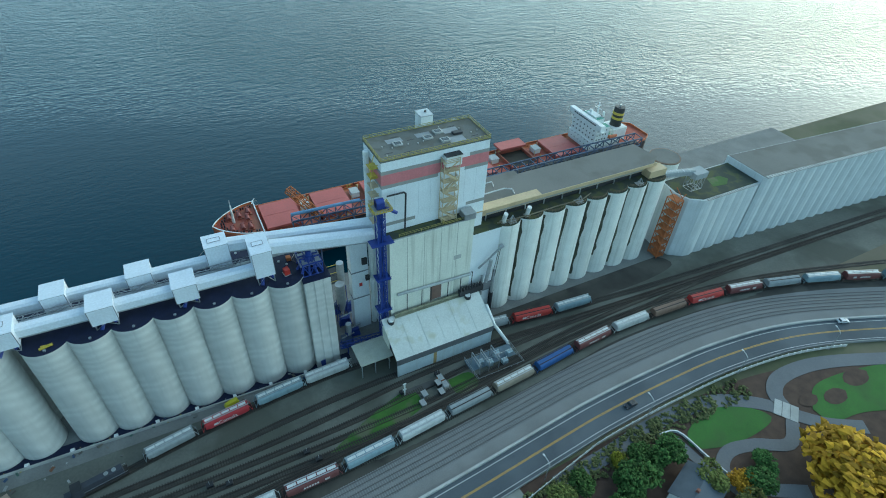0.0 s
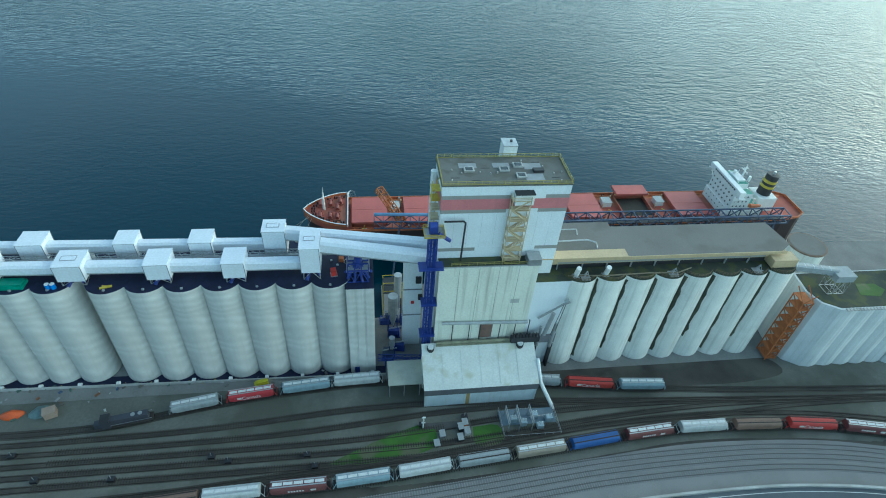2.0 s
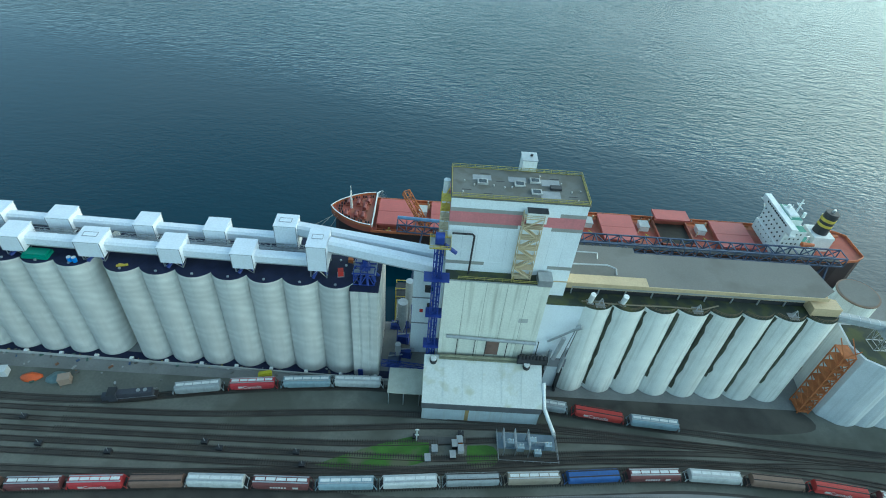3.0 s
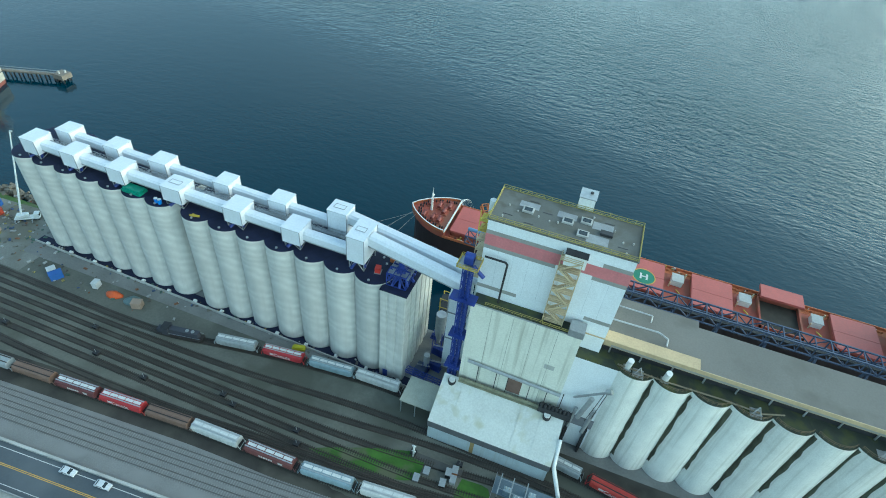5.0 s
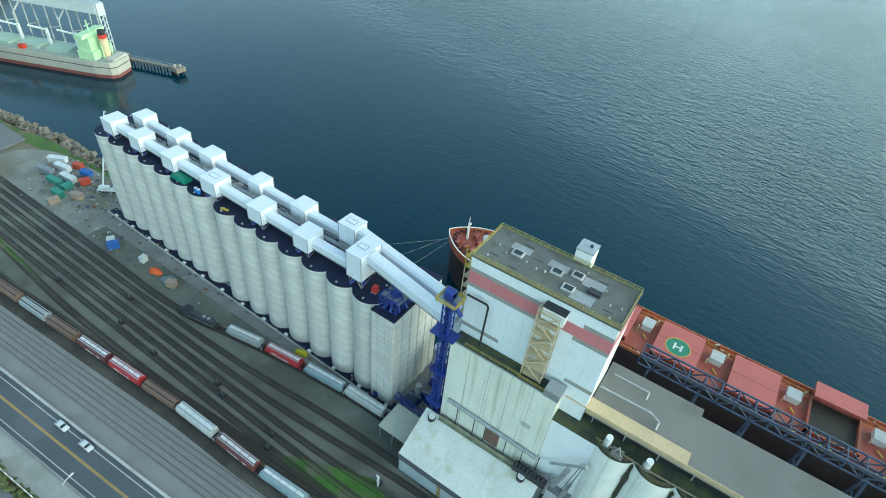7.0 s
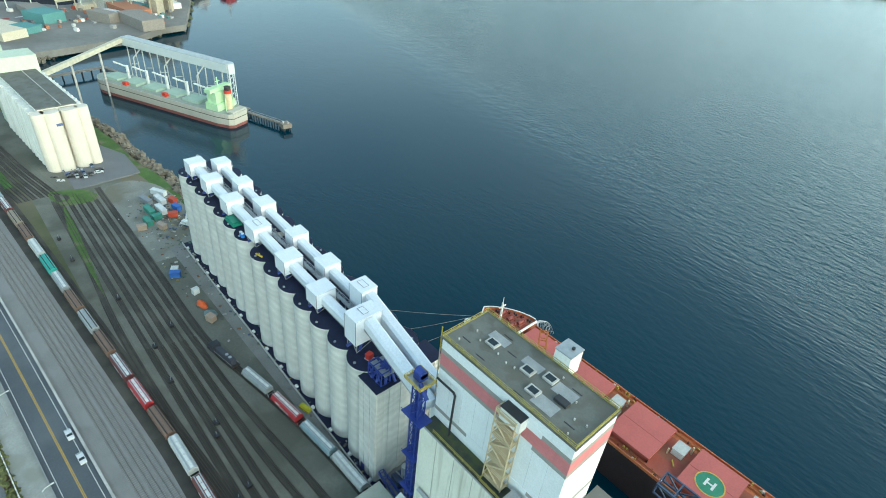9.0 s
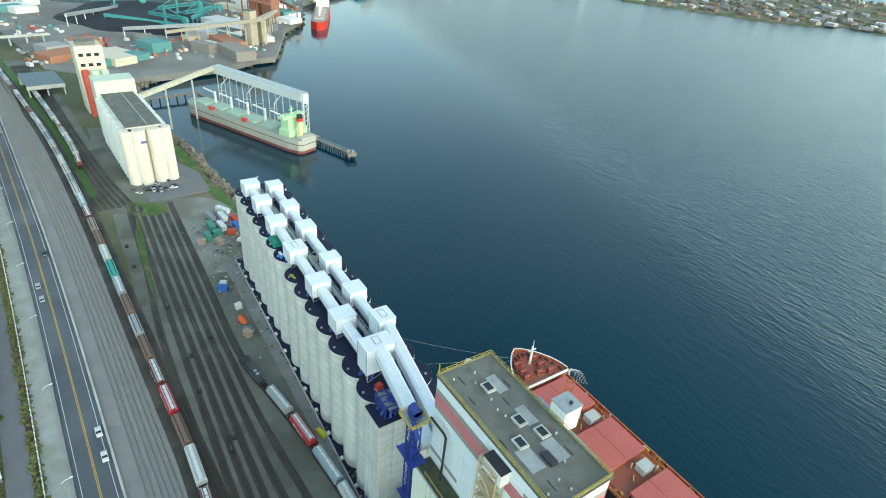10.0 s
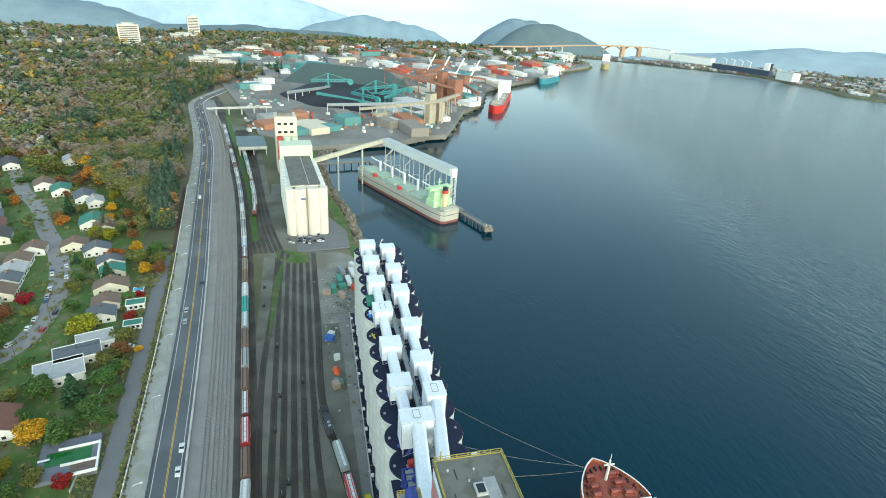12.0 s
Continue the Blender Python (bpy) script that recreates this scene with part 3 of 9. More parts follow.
# blue grain distributor with radiating spouts on the block
d = thing("grain_distributor", "blue steel grain distributor with radiating spouts", "machinery", 28.2, 9.3, TOP - 0.35)
part("frame", Mesh().truss((-3, -2.5, 0), (3, -2.5, 0), 3.0, 4.5, 3, 0.35).truss((-3, 3, 0), (3, 3, 0), 3.0, 3.6, 3, 0.35), BLUE, d)
part("head", Mesh().tube((0, 0, 2.2), (0, 0, 6.5), 0.9, 12).tube((0, 0, 6.5), (0, 0, 8.2), 0.35, 8), BLUE, d)
for a in range(0, 360, 36):
    c, s = math.cos(radians(a)), math.sin(radians(a))
    part("spout", Mesh().tube((0.5 * c, 0.5 * s, 4.6), (3.9 * c, 4.6 * s, 0.3), 0.42, 8), BLUE, d)
part("platform", Mesh().box(-3.4, 3.4, -3.2, 3.2, 3.3, 3.45), STEEL, d)
part("motor", Mesh().box(-5.8, -4.4, 4.6, 6.0, 0, 1.6), RUST, d, "orange drive motor")

# white transfer houses and the galleries between them
HOUSES = []


def transfer_house(x0, x1, y0, y1, z0, z1, hatch=False):
    t = thing("transfer_house", "boxy white sheet-metal conveyor transfer house on steel legs", "transfer house", (x0 + x1) / 2, (y0 + y1) / 2, TOP, group="transfer houses on the silo roof")
    w, d, a, b = (x1 - x0) / 2, (y1 - y0) / 2, z0 - TOP, z1 - TOP
    part("body", Mesh().box(-w, w, -d, d, a, b), GALV, t)
    part("roof", Mesh().box(-w - 0.12, w + 0.12, -d - 0.12, d + 0.12, b, b + 0.16), GALV, t)
    edge = Mesh()
    for sx in (-1, 1):
        for sy in (-1, 1):
            edge.box(sx * w - 0.07, sx * w + 0.07, sy * d - 0.07, sy * d + 0.07, a, b)
        edge.box(sx * w - 0.07, sx * w + 0.07, -d, d, b - 0.12, b - 0.01)
    for sy in (-1, 1):
        edge.box(-w, w, sy * d - 0.07, sy * d + 0.07, b - 0.12, b - 0.01)
    part("corner_trim", edge, SEAM, t)
    legs = Mesh()
    for sx in (-1, 1):
        for sy in (-1, 1):
            legs.beam((sx * w * 0.85, sy * d * 0.85, 0), (sx * w * 0.85, sy * d * 0.85, a), 0.22)
        legs.beam((sx * w * 0.85, -d * 0.85, 0), (0, -d * 0.85, a), 0.15)
        legs.beam((sx * w * 0.85, -d * 0.85, 0), (sx * w * 0.85, d * 0.85, a), 0.15)
    part("leg_frame", legs, STEEL, t)
    if hatch:
        hm = Mesh().box(-w * 0.6, w * 0.5, -0.9, 0.9, b + 0.16, b + 0.30)
        part("roof_hatch", hm, GALV, t)
        hl = Mesh()
        for u, v in (((-w * 0.6, -0.9), (w * 0.5, -0.9)), ((w * 0.5, -0.9), (w * 0.5, 0.9)), ((w * 0.5, 0.9), (-w * 0.6, 0.9)), ((-w * 0.6, 0.9), (-w * 0.6, -0.9))):
            hl.beam((*u, b + 0.31), (*v, b + 0.31), 0.14, 0.05)
        part("hatch_edge", hl, SEAM, t)
    part("drop_spout", Mesh().tube((0, 0, a), (-1.5, -d - 0.2, 0.3), 0.5, 8).tube((0, 0, a), (2.2, -d * 0.6, 0.3), 0.45, 8), BLUE, t, "blue grain spout")
    return t


def gallery(a, b, w=3.4, h=3.0, label="enclosed white sheet-metal conveyor gallery", sheet=None):
    """An enclosed conveyor bridge between two points of its floor line."""
    a, b = Vector(a), Vector(b)
    g = thing("conveyor_gallery", label, "conveyor", *a, group="conveyor galleries")
    d = b - a
    q = d.to_track_quat("X", "Z").to_matrix().to_4x4()
    L = d.length
    o = [(-w / 2, 0), (w / 2, 0), (w / 2, h * 0.8), (w * 0.3, h), (-w * 0.3, h), (-w / 2, h * 0.8)]
    body = Mesh()
    verts = [q @ Vector((x, y, z)) for x in (0, L) for y, z in o]
    body.add(verts, [(5, 4, 3, 2, 1, 0), (6, 7, 8, 9, 10, 11)] + [(i, (i + 1) % 6, 6 + (i + 1) % 6, 6 + i) for i in range(6)])
    part("casing", body, sheet or GALV, g)
    n = max(2, int(L / 3.2))
    for i in range(1, n):
        x = L * i / n
        seams = Mesh()
        for (y0, z0), (y1, z1) in zip(o[2:], o[3:]):
            seams.beam(q @ Vector((x, y0, z0 + 0.02)), q @ Vector((x, y1, z1 + 0.02)), 0.07, 0.06)
        part("roof_seam", seams, GALV, g)
    under = Mesh()
    for s in (-1, 1):
        under.beam(q @ Vector((0, s * w / 2, -0.15)), q @ Vector((L, s * w / 2, -0.15)), 0.25, 0.35)
    part("floor_beam", under, STEEL, g)
    return g


front = [(12.1, 17.6, 8.9), (-9.6, -3.5, 6.9), (-30.2, -23.9, 6.9), (-53.5, -46.3, 6.9), (-75.0, -68.9, 6.9), (-94.2, -88.3, 6.9), (-111.4, -105.4, 6.9)]
back = [(0.9, 7.3, 5.7), (-20.2, -13.9, 6.2), (-40.6, -34.9, 6.2), (-66.2, -59.4, 6.2), (-85.0, -79.0, 6.2), (-105.6, -99.6, 6.2)]
F_TOP, B_TOP = 44.5, 44.7
for i, (x0, x1, d_) in enumerate(front):
    y0 = 6.3 - 0.02 * x0 * (x0 < 0)
    transfer_house(x0, x1, y0, y0 + d_, 40.2 if i == 0 else 39.1, 49.2 if i == 0 else F_TOP, i in (0, 3))
for (a0, a1, _), (b0, b1, _) in zip(front, front[1:]):
    gallery((b1, 9.8 - 0.02 * b1, 40.4), (a0, 9.8 - 0.02 * min(0, a0), 40.3), 3.1, 2.7)
for i, (x0, x1, d_) in enumerate(back):
    y0 = 15.4 - 0.02 * x0 * (x0 < 0)
    transfer_house(x0, x1, y0, y0 + d_, 39.3, 48.4 if i == 0 else B_TOP, i == 0)
for (a0, a1, _), (b0, b1, _) in zip(back, back[1:]):
    gallery((b1, 18.5 - 0.02 * b1, 40.6), (a0, 18.5 - 0.02 * min(0, a0), 40.5), 3.0, 2.7)
gallery((17.6, 10.9, 45.6), (48.2, 7.6, 42.6), 3.5, 3.3)
gallery((7.3, 18.4, 44.4), (51.0, 11.6, 43.6), 3.4, 3.2)
# catwalk between the two gallery lines
cw = thing("roof_catwalk", "galvanised steel catwalk between the galleries", "catwalk", 0, 0, TOP + 0.1)
m = Mesh().truss((-112, 14.9, 3.4), (22, 14.2, 3.4), 1.2, 1.6, 42, 0.14)
for x in range(-108, 24, 12):
    m.beam((x, 14.5, 0), (x, 14.5, 3.4), 0.25)
part("lattice", m, STEEL, cw)
part("deck", Mesh().beam((-112, 14.9, 3.5), (22, 14.2, 3.5), 1.0, 0.08), STEEL, cw)

# ---- headhouse tower ----
tw = thing("headhouse_tower", "tall white-clad elevator headhouse with faded red band", "tower", 0, 0, G0)
TX0, TX1, TY0, TY1, TZ = 51.2, 86.9, 6.1, 19.9, 69.7
u = lambda z: z - G0
part("wall_cladding", Mesh().box(TX0, TX1, TY0, TY1, 0, u(TZ)), WHITE, tw)
for z0, z1, mm, nm, e in ((61.9, 65.4, PINK, "red_band", 0.05), (65.4, 66.6, TAUPE, "grey_band", 0.03), (60.7, 61.9, TAUPE, "grey_band", 0.03), (47.0, 48.2, TAUPE, "grey_band", 0.03)):
    part(nm, Mesh().box(TX0 - e, TX1 + e, TY0 - e, TY1 + e, u(z0), u(z1)), mm, tw)
# white panels that break the grey bands
for x0, x1, z0, z1 in ((70.5, 80.0, 65.35, 67.0), (69.5, 78.5, 60.4, 62.0), (62.0, 80.0, 46.8, 48.3)):
    part("patch_panel", Mesh().box(x0, x1, TY0 - 0.08, TY0, u(z0), u(z1)), WHITE, tw)
fl = Mesh()
for i in range(1, 9):
    x = TX0 + (TX1 - TX0) * i / 9
    fl.box(x - 0.03, x + 0.03, TY0 - 0.03, TY0, u(48.3), u(60.6))
part("cladding_joint", fl, mat("pale_joint", (0.5, 0.54, 0.57), 0.6), tw)
part("roof_slab", Mesh().box(TX0 - 0.3, TX1 + 0.3, TY0 - 0.3, TY1 + 0.3, u(TZ), u(TZ) + 0.35), ROOF, tw, "weathered grey membrane roof")
rl = Mesh()
rz = u(TZ) + 0.35
for (a, b), (c, d_) in (((TX0, TY0), (TX1, TY0)), ((TX1, TY0), (TX1, TY1)), ((TX1, TY1), (TX0, TY1)), ((TX0, TY1), (TX0, TY0))):
    for hz in (0.55, 1.1):
        rl.beam((a, b, rz + hz), (c, d_, rz + hz), 0.10)
    rl.beam((a, b, rz + 0.1), (c, d_, rz + 0.1), 0.08, 0.22)
    n = int(math.hypot(c - a, d_ - b) / 2.0)
    for i in range(n):
        x, y = a + (c - a) * i / n, b + (d_ - b) * i / n
        rl.beam((x, y, rz), (x, y, rz + 1.1), 0.12)
part("roof_railing", rl, RAILING, tw, "yellow tubular roof railing")
for x, y in ((59.3, 13.2), (69.2, 13.3), (73.5, 15.3), (73.4, 10.0)):
    part("skylight", Mesh().box(x - 1.4, x + 1.4, y - 1.1, y + 1.1, rz, rz + 0.5), CONC, tw, "pale framed roof hatch")
    part("skylight_pane", Mesh().box(x - 1.0, x + 1.0, y - 0.75, y + 0.75, rz + 0.5, rz + 0.56), GLASS, tw)
for x, y, w, d_ in ((59.2, 15.5, 2.5, 1.2), (68.7, 15.5, 2.4, 1.2), (77.6, 14.9, 2.5, 1.5), (77.0, 9.4, 2.6, 1.6)):
    part("roof_patch", Mesh().box(x - w, x + w, y - d_, y + d_, rz, rz + 0.07), mat("pale_roof_patch", (0.28, 0.30, 0.31), 0.8), tw, "pale grey roof patch")
part("dark_unit", Mesh().box(77.2, 80.2, 11.6, 13.2, rz, rz + 0.7), BLACK, tw)
for x, y in ((54.5, 13.2), (57, 11.6), (62.2, 11.8), (65, 11.2), (67, 11.6), (80.5, 14.6), (82.8, 11.0), (85.2, 11.6), (75, 17.6), (54, 8.2), (84, 7.4)):
    part("vent", Mesh().tube((x, y, rz), (x, y, rz + 0.45), 0.2, 8), CONC, tw)
for x, y in ((55, 9.5), (60.5, 8.2), (64, 14.2), (72, 7.2), (83, 9.2), (79, 17.0), (60, 17.4)):
    part("roof_strip", Mesh().box(x - 1.2, x + 1.2, y - 0.12, y + 0.12, rz, rz + 0.06), BLACK, tw)
# penthouse box on its bracket at the water side
pb = thing("leg_head_house", "small white boxed elevator head beside the roof", "head house", 72.2, 22.2, G0)
part("box", Mesh().box(-2.0, 2.0, -2.1, 2.2, u(67.4), u(73.3)), SHIPWHITE, pb)
part("cap", Mesh().box(-2.15, 2.15, -2.2, 2.35, u(73.3), u(73.55)), STEEL, pb)
part("leg", Mesh().box(-1.2, 1.2, -2.2, 0.6, 0, u(67.4)), WHITE, pb)
part("cap_vent", Mesh().tube((0.6, 0.5, u(73.55)), (0.6, 0.5, u(73.95)), 0.4, 8), BLACK, pb)
# zigzag stair on the landward face
st = thing("fire_stair", "tan steel zigzag fire stair on the tower wall", "stair", 72.8, 6.0, u(44.6) + G0)
sx0, sx1 = -2.6, 2.6
lv = [0, 3.6, 7.2, 10.8, 14.4, 18.0, 21.2]
for i, z in enumerate(lv):
    part("landing", Mesh().box(sx0, sx1, -2.4, -0.1, z + 0.2, z + 0.32), TANSTEEL, st)
    r = Mesh()
    for hz in (0.6, 1.15):
        r.beam((sx0, -2.4, z + 0.3 + hz), (sx1, -2.4, z + 0.3 + hz), 0.13)
        for s in (sx0, sx1):
            r.beam((s, -2.4, z + 0.3 + hz), (s, -0.1, z + 0.3 + hz), 0.13)
    part("guard_rail", r, TANSTEEL, st)
    if i < len(lv) - 1:
        a, b = (sx0 + 0.4, sx1 - 0.4) if i % 2 else (sx1 - 0.4, sx0 + 0.4)
        f = Mesh()
        for yy in (-2.2, -1.0):
            f.beam((a, yy, z + 0.4), (b, yy, lv[i + 1] + 0.2), 0.14, 0.4)
        for k in range(1, 12):
            tt = k / 12
            f.box(a + (b - a) * tt - 0.14, a + (b - a) * tt + 0.14, -2.2, -1.0, z + 0.4 + (lv[i + 1] - z) * tt - 0.03, z + 0.4 + (lv[i + 1] - z) * tt + 0.03)
        part("flight", f, TANSTEEL, st)
pst = Mesh()
for s in (sx0, sx1):
    for yy in (-2.4, -0.2):
        pst.beam((s, yy, 0), (s, yy, 22.6), 0.2)
part("post", pst, TANSTEEL, st)
bx = thing("stair_head_box", "white stair-head box with dark roof", "stair head", 73.6, 4.5, u(64.6) + G0)
part("box", Mesh().box(-2.6, 2.6, -0.6, 1.55, 0, 3.4), SHIPWHITE, bx)
part("box_roof", Mesh().box(-2.7, 2.7, -0.8, 1.55, 3.4, 3.6), BLACK, bx)

# ---- lower block and its terrace ----
lb = thing("lower_workhouse", "cream streaked concrete workhouse block below the tower", "building", 0, 0, G0)
LX0, LX1, LY = 51.4, 81.2, 1.6
part("block_wall", Mesh().box(LX0, LX1, LY, TY0 - 0.1, 0, u(44.4)), CREAM, lb)
part("terrace", Mesh().box(LX0 + 0.1, LX1 - 0.1, LY + 0.3, TY0 - 0.12, u(44.4), u(44.4) + 0.1), DARKROOF, lb, "dark mossy flat terrace roof")
kerb = Mesh().box(LX0, LX1, LY, LY + 0.3, u(44.4), u(44.4) + 0.25)
part("terrace_kerb", kerb, STEEL, lb)
j = Mesh()
for i in range(1, 5):
    x = LX0 + (LX1 - LX0) * i / 5
    j.box(x - 0.06, x + 0.06, LY - 0.06, LY, u(12.5), u(44.2))
part("panel_joint", j, mat("streaky_joint", (0.36, 0.37, 0.31), 0.8, streak=0.5), lb)
rl = Mesh()
for hz in (0.55, 1.1):
    rl.beam((55, LY + 0.8, u(44.5) + hz), (70.5, LY + 0.8, u(44.5) + hz), 0.10)
    rl.beam((70.5, LY + 0.8, u(44.5) + hz), (70.5, LY + 3.2, u(44.5) + hz), 0.14)
    rl.beam((70.5, LY + 0.5, u(44.5) + hz), (80, LY + 0.5, u(44.5) + hz), 0.14)
for x in np.arange(55, 80.1, 2.5):
    rl.beam((x, LY + 0.8, u(44.5)), (x, LY + 0.8, u(44.5) + 1.1), 0.10)
part("terrace_rail", rl, RAILING, lb, "yellow handrail")
part("service_box", Mesh().box(77.4, 81.4, LY - 0.3, LY + 3.6, u(44.5), u(46.8)), STEEL, lb, "grey sheet-metal roof box")
part("window_recess", Mesh().box(74.4, 77.2, LY - 0.05, LY, u(28.8), u(30.6)), mat("louvre", (0.42, 0.43, 0.40), 0.6), lb, "grey louvred vent")
part("big_door", Mesh().box(66.0, 70.2, LY - 0.08, LY, u(13.2), u(20.0)), mat("brown_door", (0.16, 0.10, 0.08), 0.7), lb, "brown roller door")
# pipe rack across the face
pr = thing("dust_duct", "dark steel duct run along the workhouse wall", "duct", 0, LY - 0.7, G0)
part("duct", Mesh().tube((53.5, 0, u(21.6)), (81.2, 0, u(20.4)), 0.55, 10), STEEL, pr)
for x in (57, 62.5, 66, 72.5, 77.5, 82):
    part("bracket", Mesh().beam((x, 0, u(21)), (x, 0.6, u(20.6)), 0.3).beam((x, 0, u(21)), (x, 0.0, u(12.8)), 0.22), BLACK, pr)

# ---- loading shed ----
sh = thing("loading_shed", "weathered white metal railcar loading shed", "shed", 0, 0, G0)
SX0, SX1, SY0, SY1 = 47.6, 84.2, -12.4, 0.6
zf, zb = u(5.4), u(12.6)
roof = Mesh()
roof.add([(SX0 - 0.3, SY0, zf), (SX1 + 0.3, SY0, zf), (SX1 + 0.3, SY1, zb), (SX0 - 0.3, SY1, zb),
          (SX0 - 0.3, SY0, zf - 0.3), (SX1 + 0.3, SY0, zf - 0.3), (SX1 + 0.3, SY1, zb - 0.3), (SX0 - 0.3, SY1, zb - 0.3)],
         [(0, 1, 2, 3), (7, 6, 5, 4), (0, 4, 5, 1), (1, 5, 6, 2), (2, 6, 7, 3), (3, 7, 4, 0)])
SHEDROOF = mat("stained_white_roof", (0.60, 0.62, 0.58), 0.6, 0.12, 0.15, 2.0, patch=(0.46, 0.46, 0.36), patch_scale=0.18, patch_at=0.6)
part("roof", roof, SHEDROOF, sh, "stained white sheet roof")
for i in range(1, 6):
    x = SX0 + (SX1 - SX0) * i / 6
    part("roof_rib", Mesh().beam((x, SY0, zf + 0.04), (x, SY1, zb + 0.04), 0.12, 0.1), SHEDROOF, sh)
part("fascia", Mesh().box(SX0 - 0.3, SX1 + 0.3, SY0 - 0.12, SY0 - 0.01, zf - 2.6, zf + 0.05), mat("dark_fascia", (0.10, 0.105, 0.115), 0.6), sh, "dark grey fascia band")
part("front_wall", Mesh().box(SX0, SX1, SY0 + 0.05, SY0 + 0.35, 0, zf - 0.4), mat("pale_blue_sheet", (0.46, 0.54, 0.57), 0.5, 0.12, 0.3, streak=0.4, streak_col=(0.30, 0.27, 0.20)), sh, "pale blue sheet wall with rust stain")
part("rust_patch", Mesh().box(61.0, 62.2, SY0 + 0.02, SY0 + 0.05, 0, zf - 2.6), mat("ochre_stain", (0.33, 0.24, 0.10), 0.8), sh)
part("end_wall", Mesh().box(SX0, SX0 + 0.25, -5.2, SY1, 0, zb - 3.2), CREAM, sh)
for x, y, z in ((50.2, -0.9, 12.0), (79.6, -1.2, 12.0)):
    part("roof_fan", Mesh().tube((x, y, u(z) - 0.8), (x, y, u(z) + 0.9), 0.95, 14), SHIPWHITE, sh, "round white roof fan")
    part("fan_cowl", Mesh().tube((x, y, u(z) - 0.9), (x, y, u(z) + 0.3), 1.2, 14), BLACK, sh)
eq = thing("dust_collector", "dirty grey dust pipework along the shed roof", "machinery", 0, 0, G0)
part("trunk", Mesh().tube((52, 0.3, u(12.9)), (80, 0.3, u(12.9)), 0.5, 8), mat("mossy_steel", (0.22, 0.22, 0.15), 0.9, 0.4, 0.5), eq)
part("walkway", Mesh().box(52, 84, -0.7, 0.2, u(12.3), u(12.5)), mat("mossy_steel", (0.2, 0.2, 0.15)), eq)
part("filter_bank", Mesh().box(76.5, 86, -1.0, 0.6, u(12.4), u(14.8)), BLACK, eq)
for i in range(8):
    part("filter_tube", Mesh().tube((77.2 + i * 1.1, -0.6, u(14.8)), (77.2 + i * 1.1, -0.2, u(16.0)), 0.42, 8), BLACK, eq)
# lean-to canopy over the dock track
cp = thing("track_canopy", "cream flat canopy roof over the dock track", "canopy", 0, 0, G0)
part("canopy_roof", Mesh().box(36.4, 47.9, -8.0, 1.6, u(3.0), u(3.4)), mat("canopy_sheet", (0.42, 0.43, 0.36), 0.7, 0.15), cp)
for x in (36.8, 41.5, 46.5):
    for y in (-7.7, 1.2):
        part("post", Mesh().box(x - 0.14, x + 0.14, y - 0.14, y + 0.14, 0, u(3.0)), STEEL, cp)

# ---- old silos with their gallery ----
OLDTOP, OR, OX, OY, OSTEP = 36.8, 6.05, 96.6, 7.2, 9.75
old = thing("old_silo", "tall cream concrete silo with dark rain streaks", "silo", group="old grain silos")
part("shell", lathe(Mesh(), OR, 0, OLDTOP - G0), SILO_OLD, old, smooth=True)
part("roof_deck", Mesh().tube((0, 0, OLDTOP - G0 - 0.3), (0, 0, OLDTOP - G0 + 0.02), OR - 0.15, 40), DARKROOF, old, "dark mossy silo roof")
for i in range(8):
    x = OX + OSTEP * i
    if i == 0:
        old.matrix_world = pose(x, OY, G0)
    else:
        copy_thing(old, pose(x, OY, G0 + 0.008 * i, 0, 0, 47 * i))
for i in range(8):
    copy_thing(old, pose(OX + OSTEP * i, OY + 10.2, G0 + 0.004 + 0.008 * i, 0, 0, 31 * i + 20))
rv_ = random.Random(31)
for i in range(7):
    # a dark greenish strip of uneven width in the valley where two shells meet
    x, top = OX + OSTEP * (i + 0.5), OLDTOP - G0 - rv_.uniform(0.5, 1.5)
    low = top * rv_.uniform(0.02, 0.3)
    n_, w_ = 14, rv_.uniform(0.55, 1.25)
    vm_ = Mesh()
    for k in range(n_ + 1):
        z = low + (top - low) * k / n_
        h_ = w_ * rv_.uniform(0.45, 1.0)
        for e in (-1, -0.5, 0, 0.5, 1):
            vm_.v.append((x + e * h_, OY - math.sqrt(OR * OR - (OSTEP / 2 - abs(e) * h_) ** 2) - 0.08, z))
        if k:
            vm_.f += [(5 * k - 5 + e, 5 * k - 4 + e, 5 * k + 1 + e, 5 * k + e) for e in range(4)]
    solo("silo_joint", vm_, VALLEY_DARK, "dark greenish joint between two old silos", "wall joint", kind="structure").location.z = G0
lk = thing("link_building", "pale blue-white link building between workhouse and silos", "building", 0, 0, G0)
part("wall", Mesh().box(81.3, 93.5, 2.6, 18, 0, u(36.5)), WHITE, lk)
part("link_roof", Mesh().box(81.3, 96.0, 2.4, 18, u(36.5), u(36.8)), DARKROOF, lk)
gh = thing("gallery_house", "long grey-roofed gallery house with beige wall on the old silos", "building", 0, 0, G0)
GX0, GX1, GY0, GY1, GZ = 87.2, 165.5, 7.2, 20.6, 42.0
part("gallery_wall", Mesh().box(GX0, GX1, GY0, GY1, u(GZ - 2.8), u(GZ)), BEIGE, gh, "beige sheet wall")
# closed block; its black colour stands for the shade inside the open storey
part("gallery_base", Mesh().box(GX0 + 0.4, GX1 - 0.4, GY0 + 0.8, GY1 - 0.4, u(OLDTOP + 0.05), u(GZ - 2.8)), BLACK, gh, "solid black block painted as the shaded open storey")
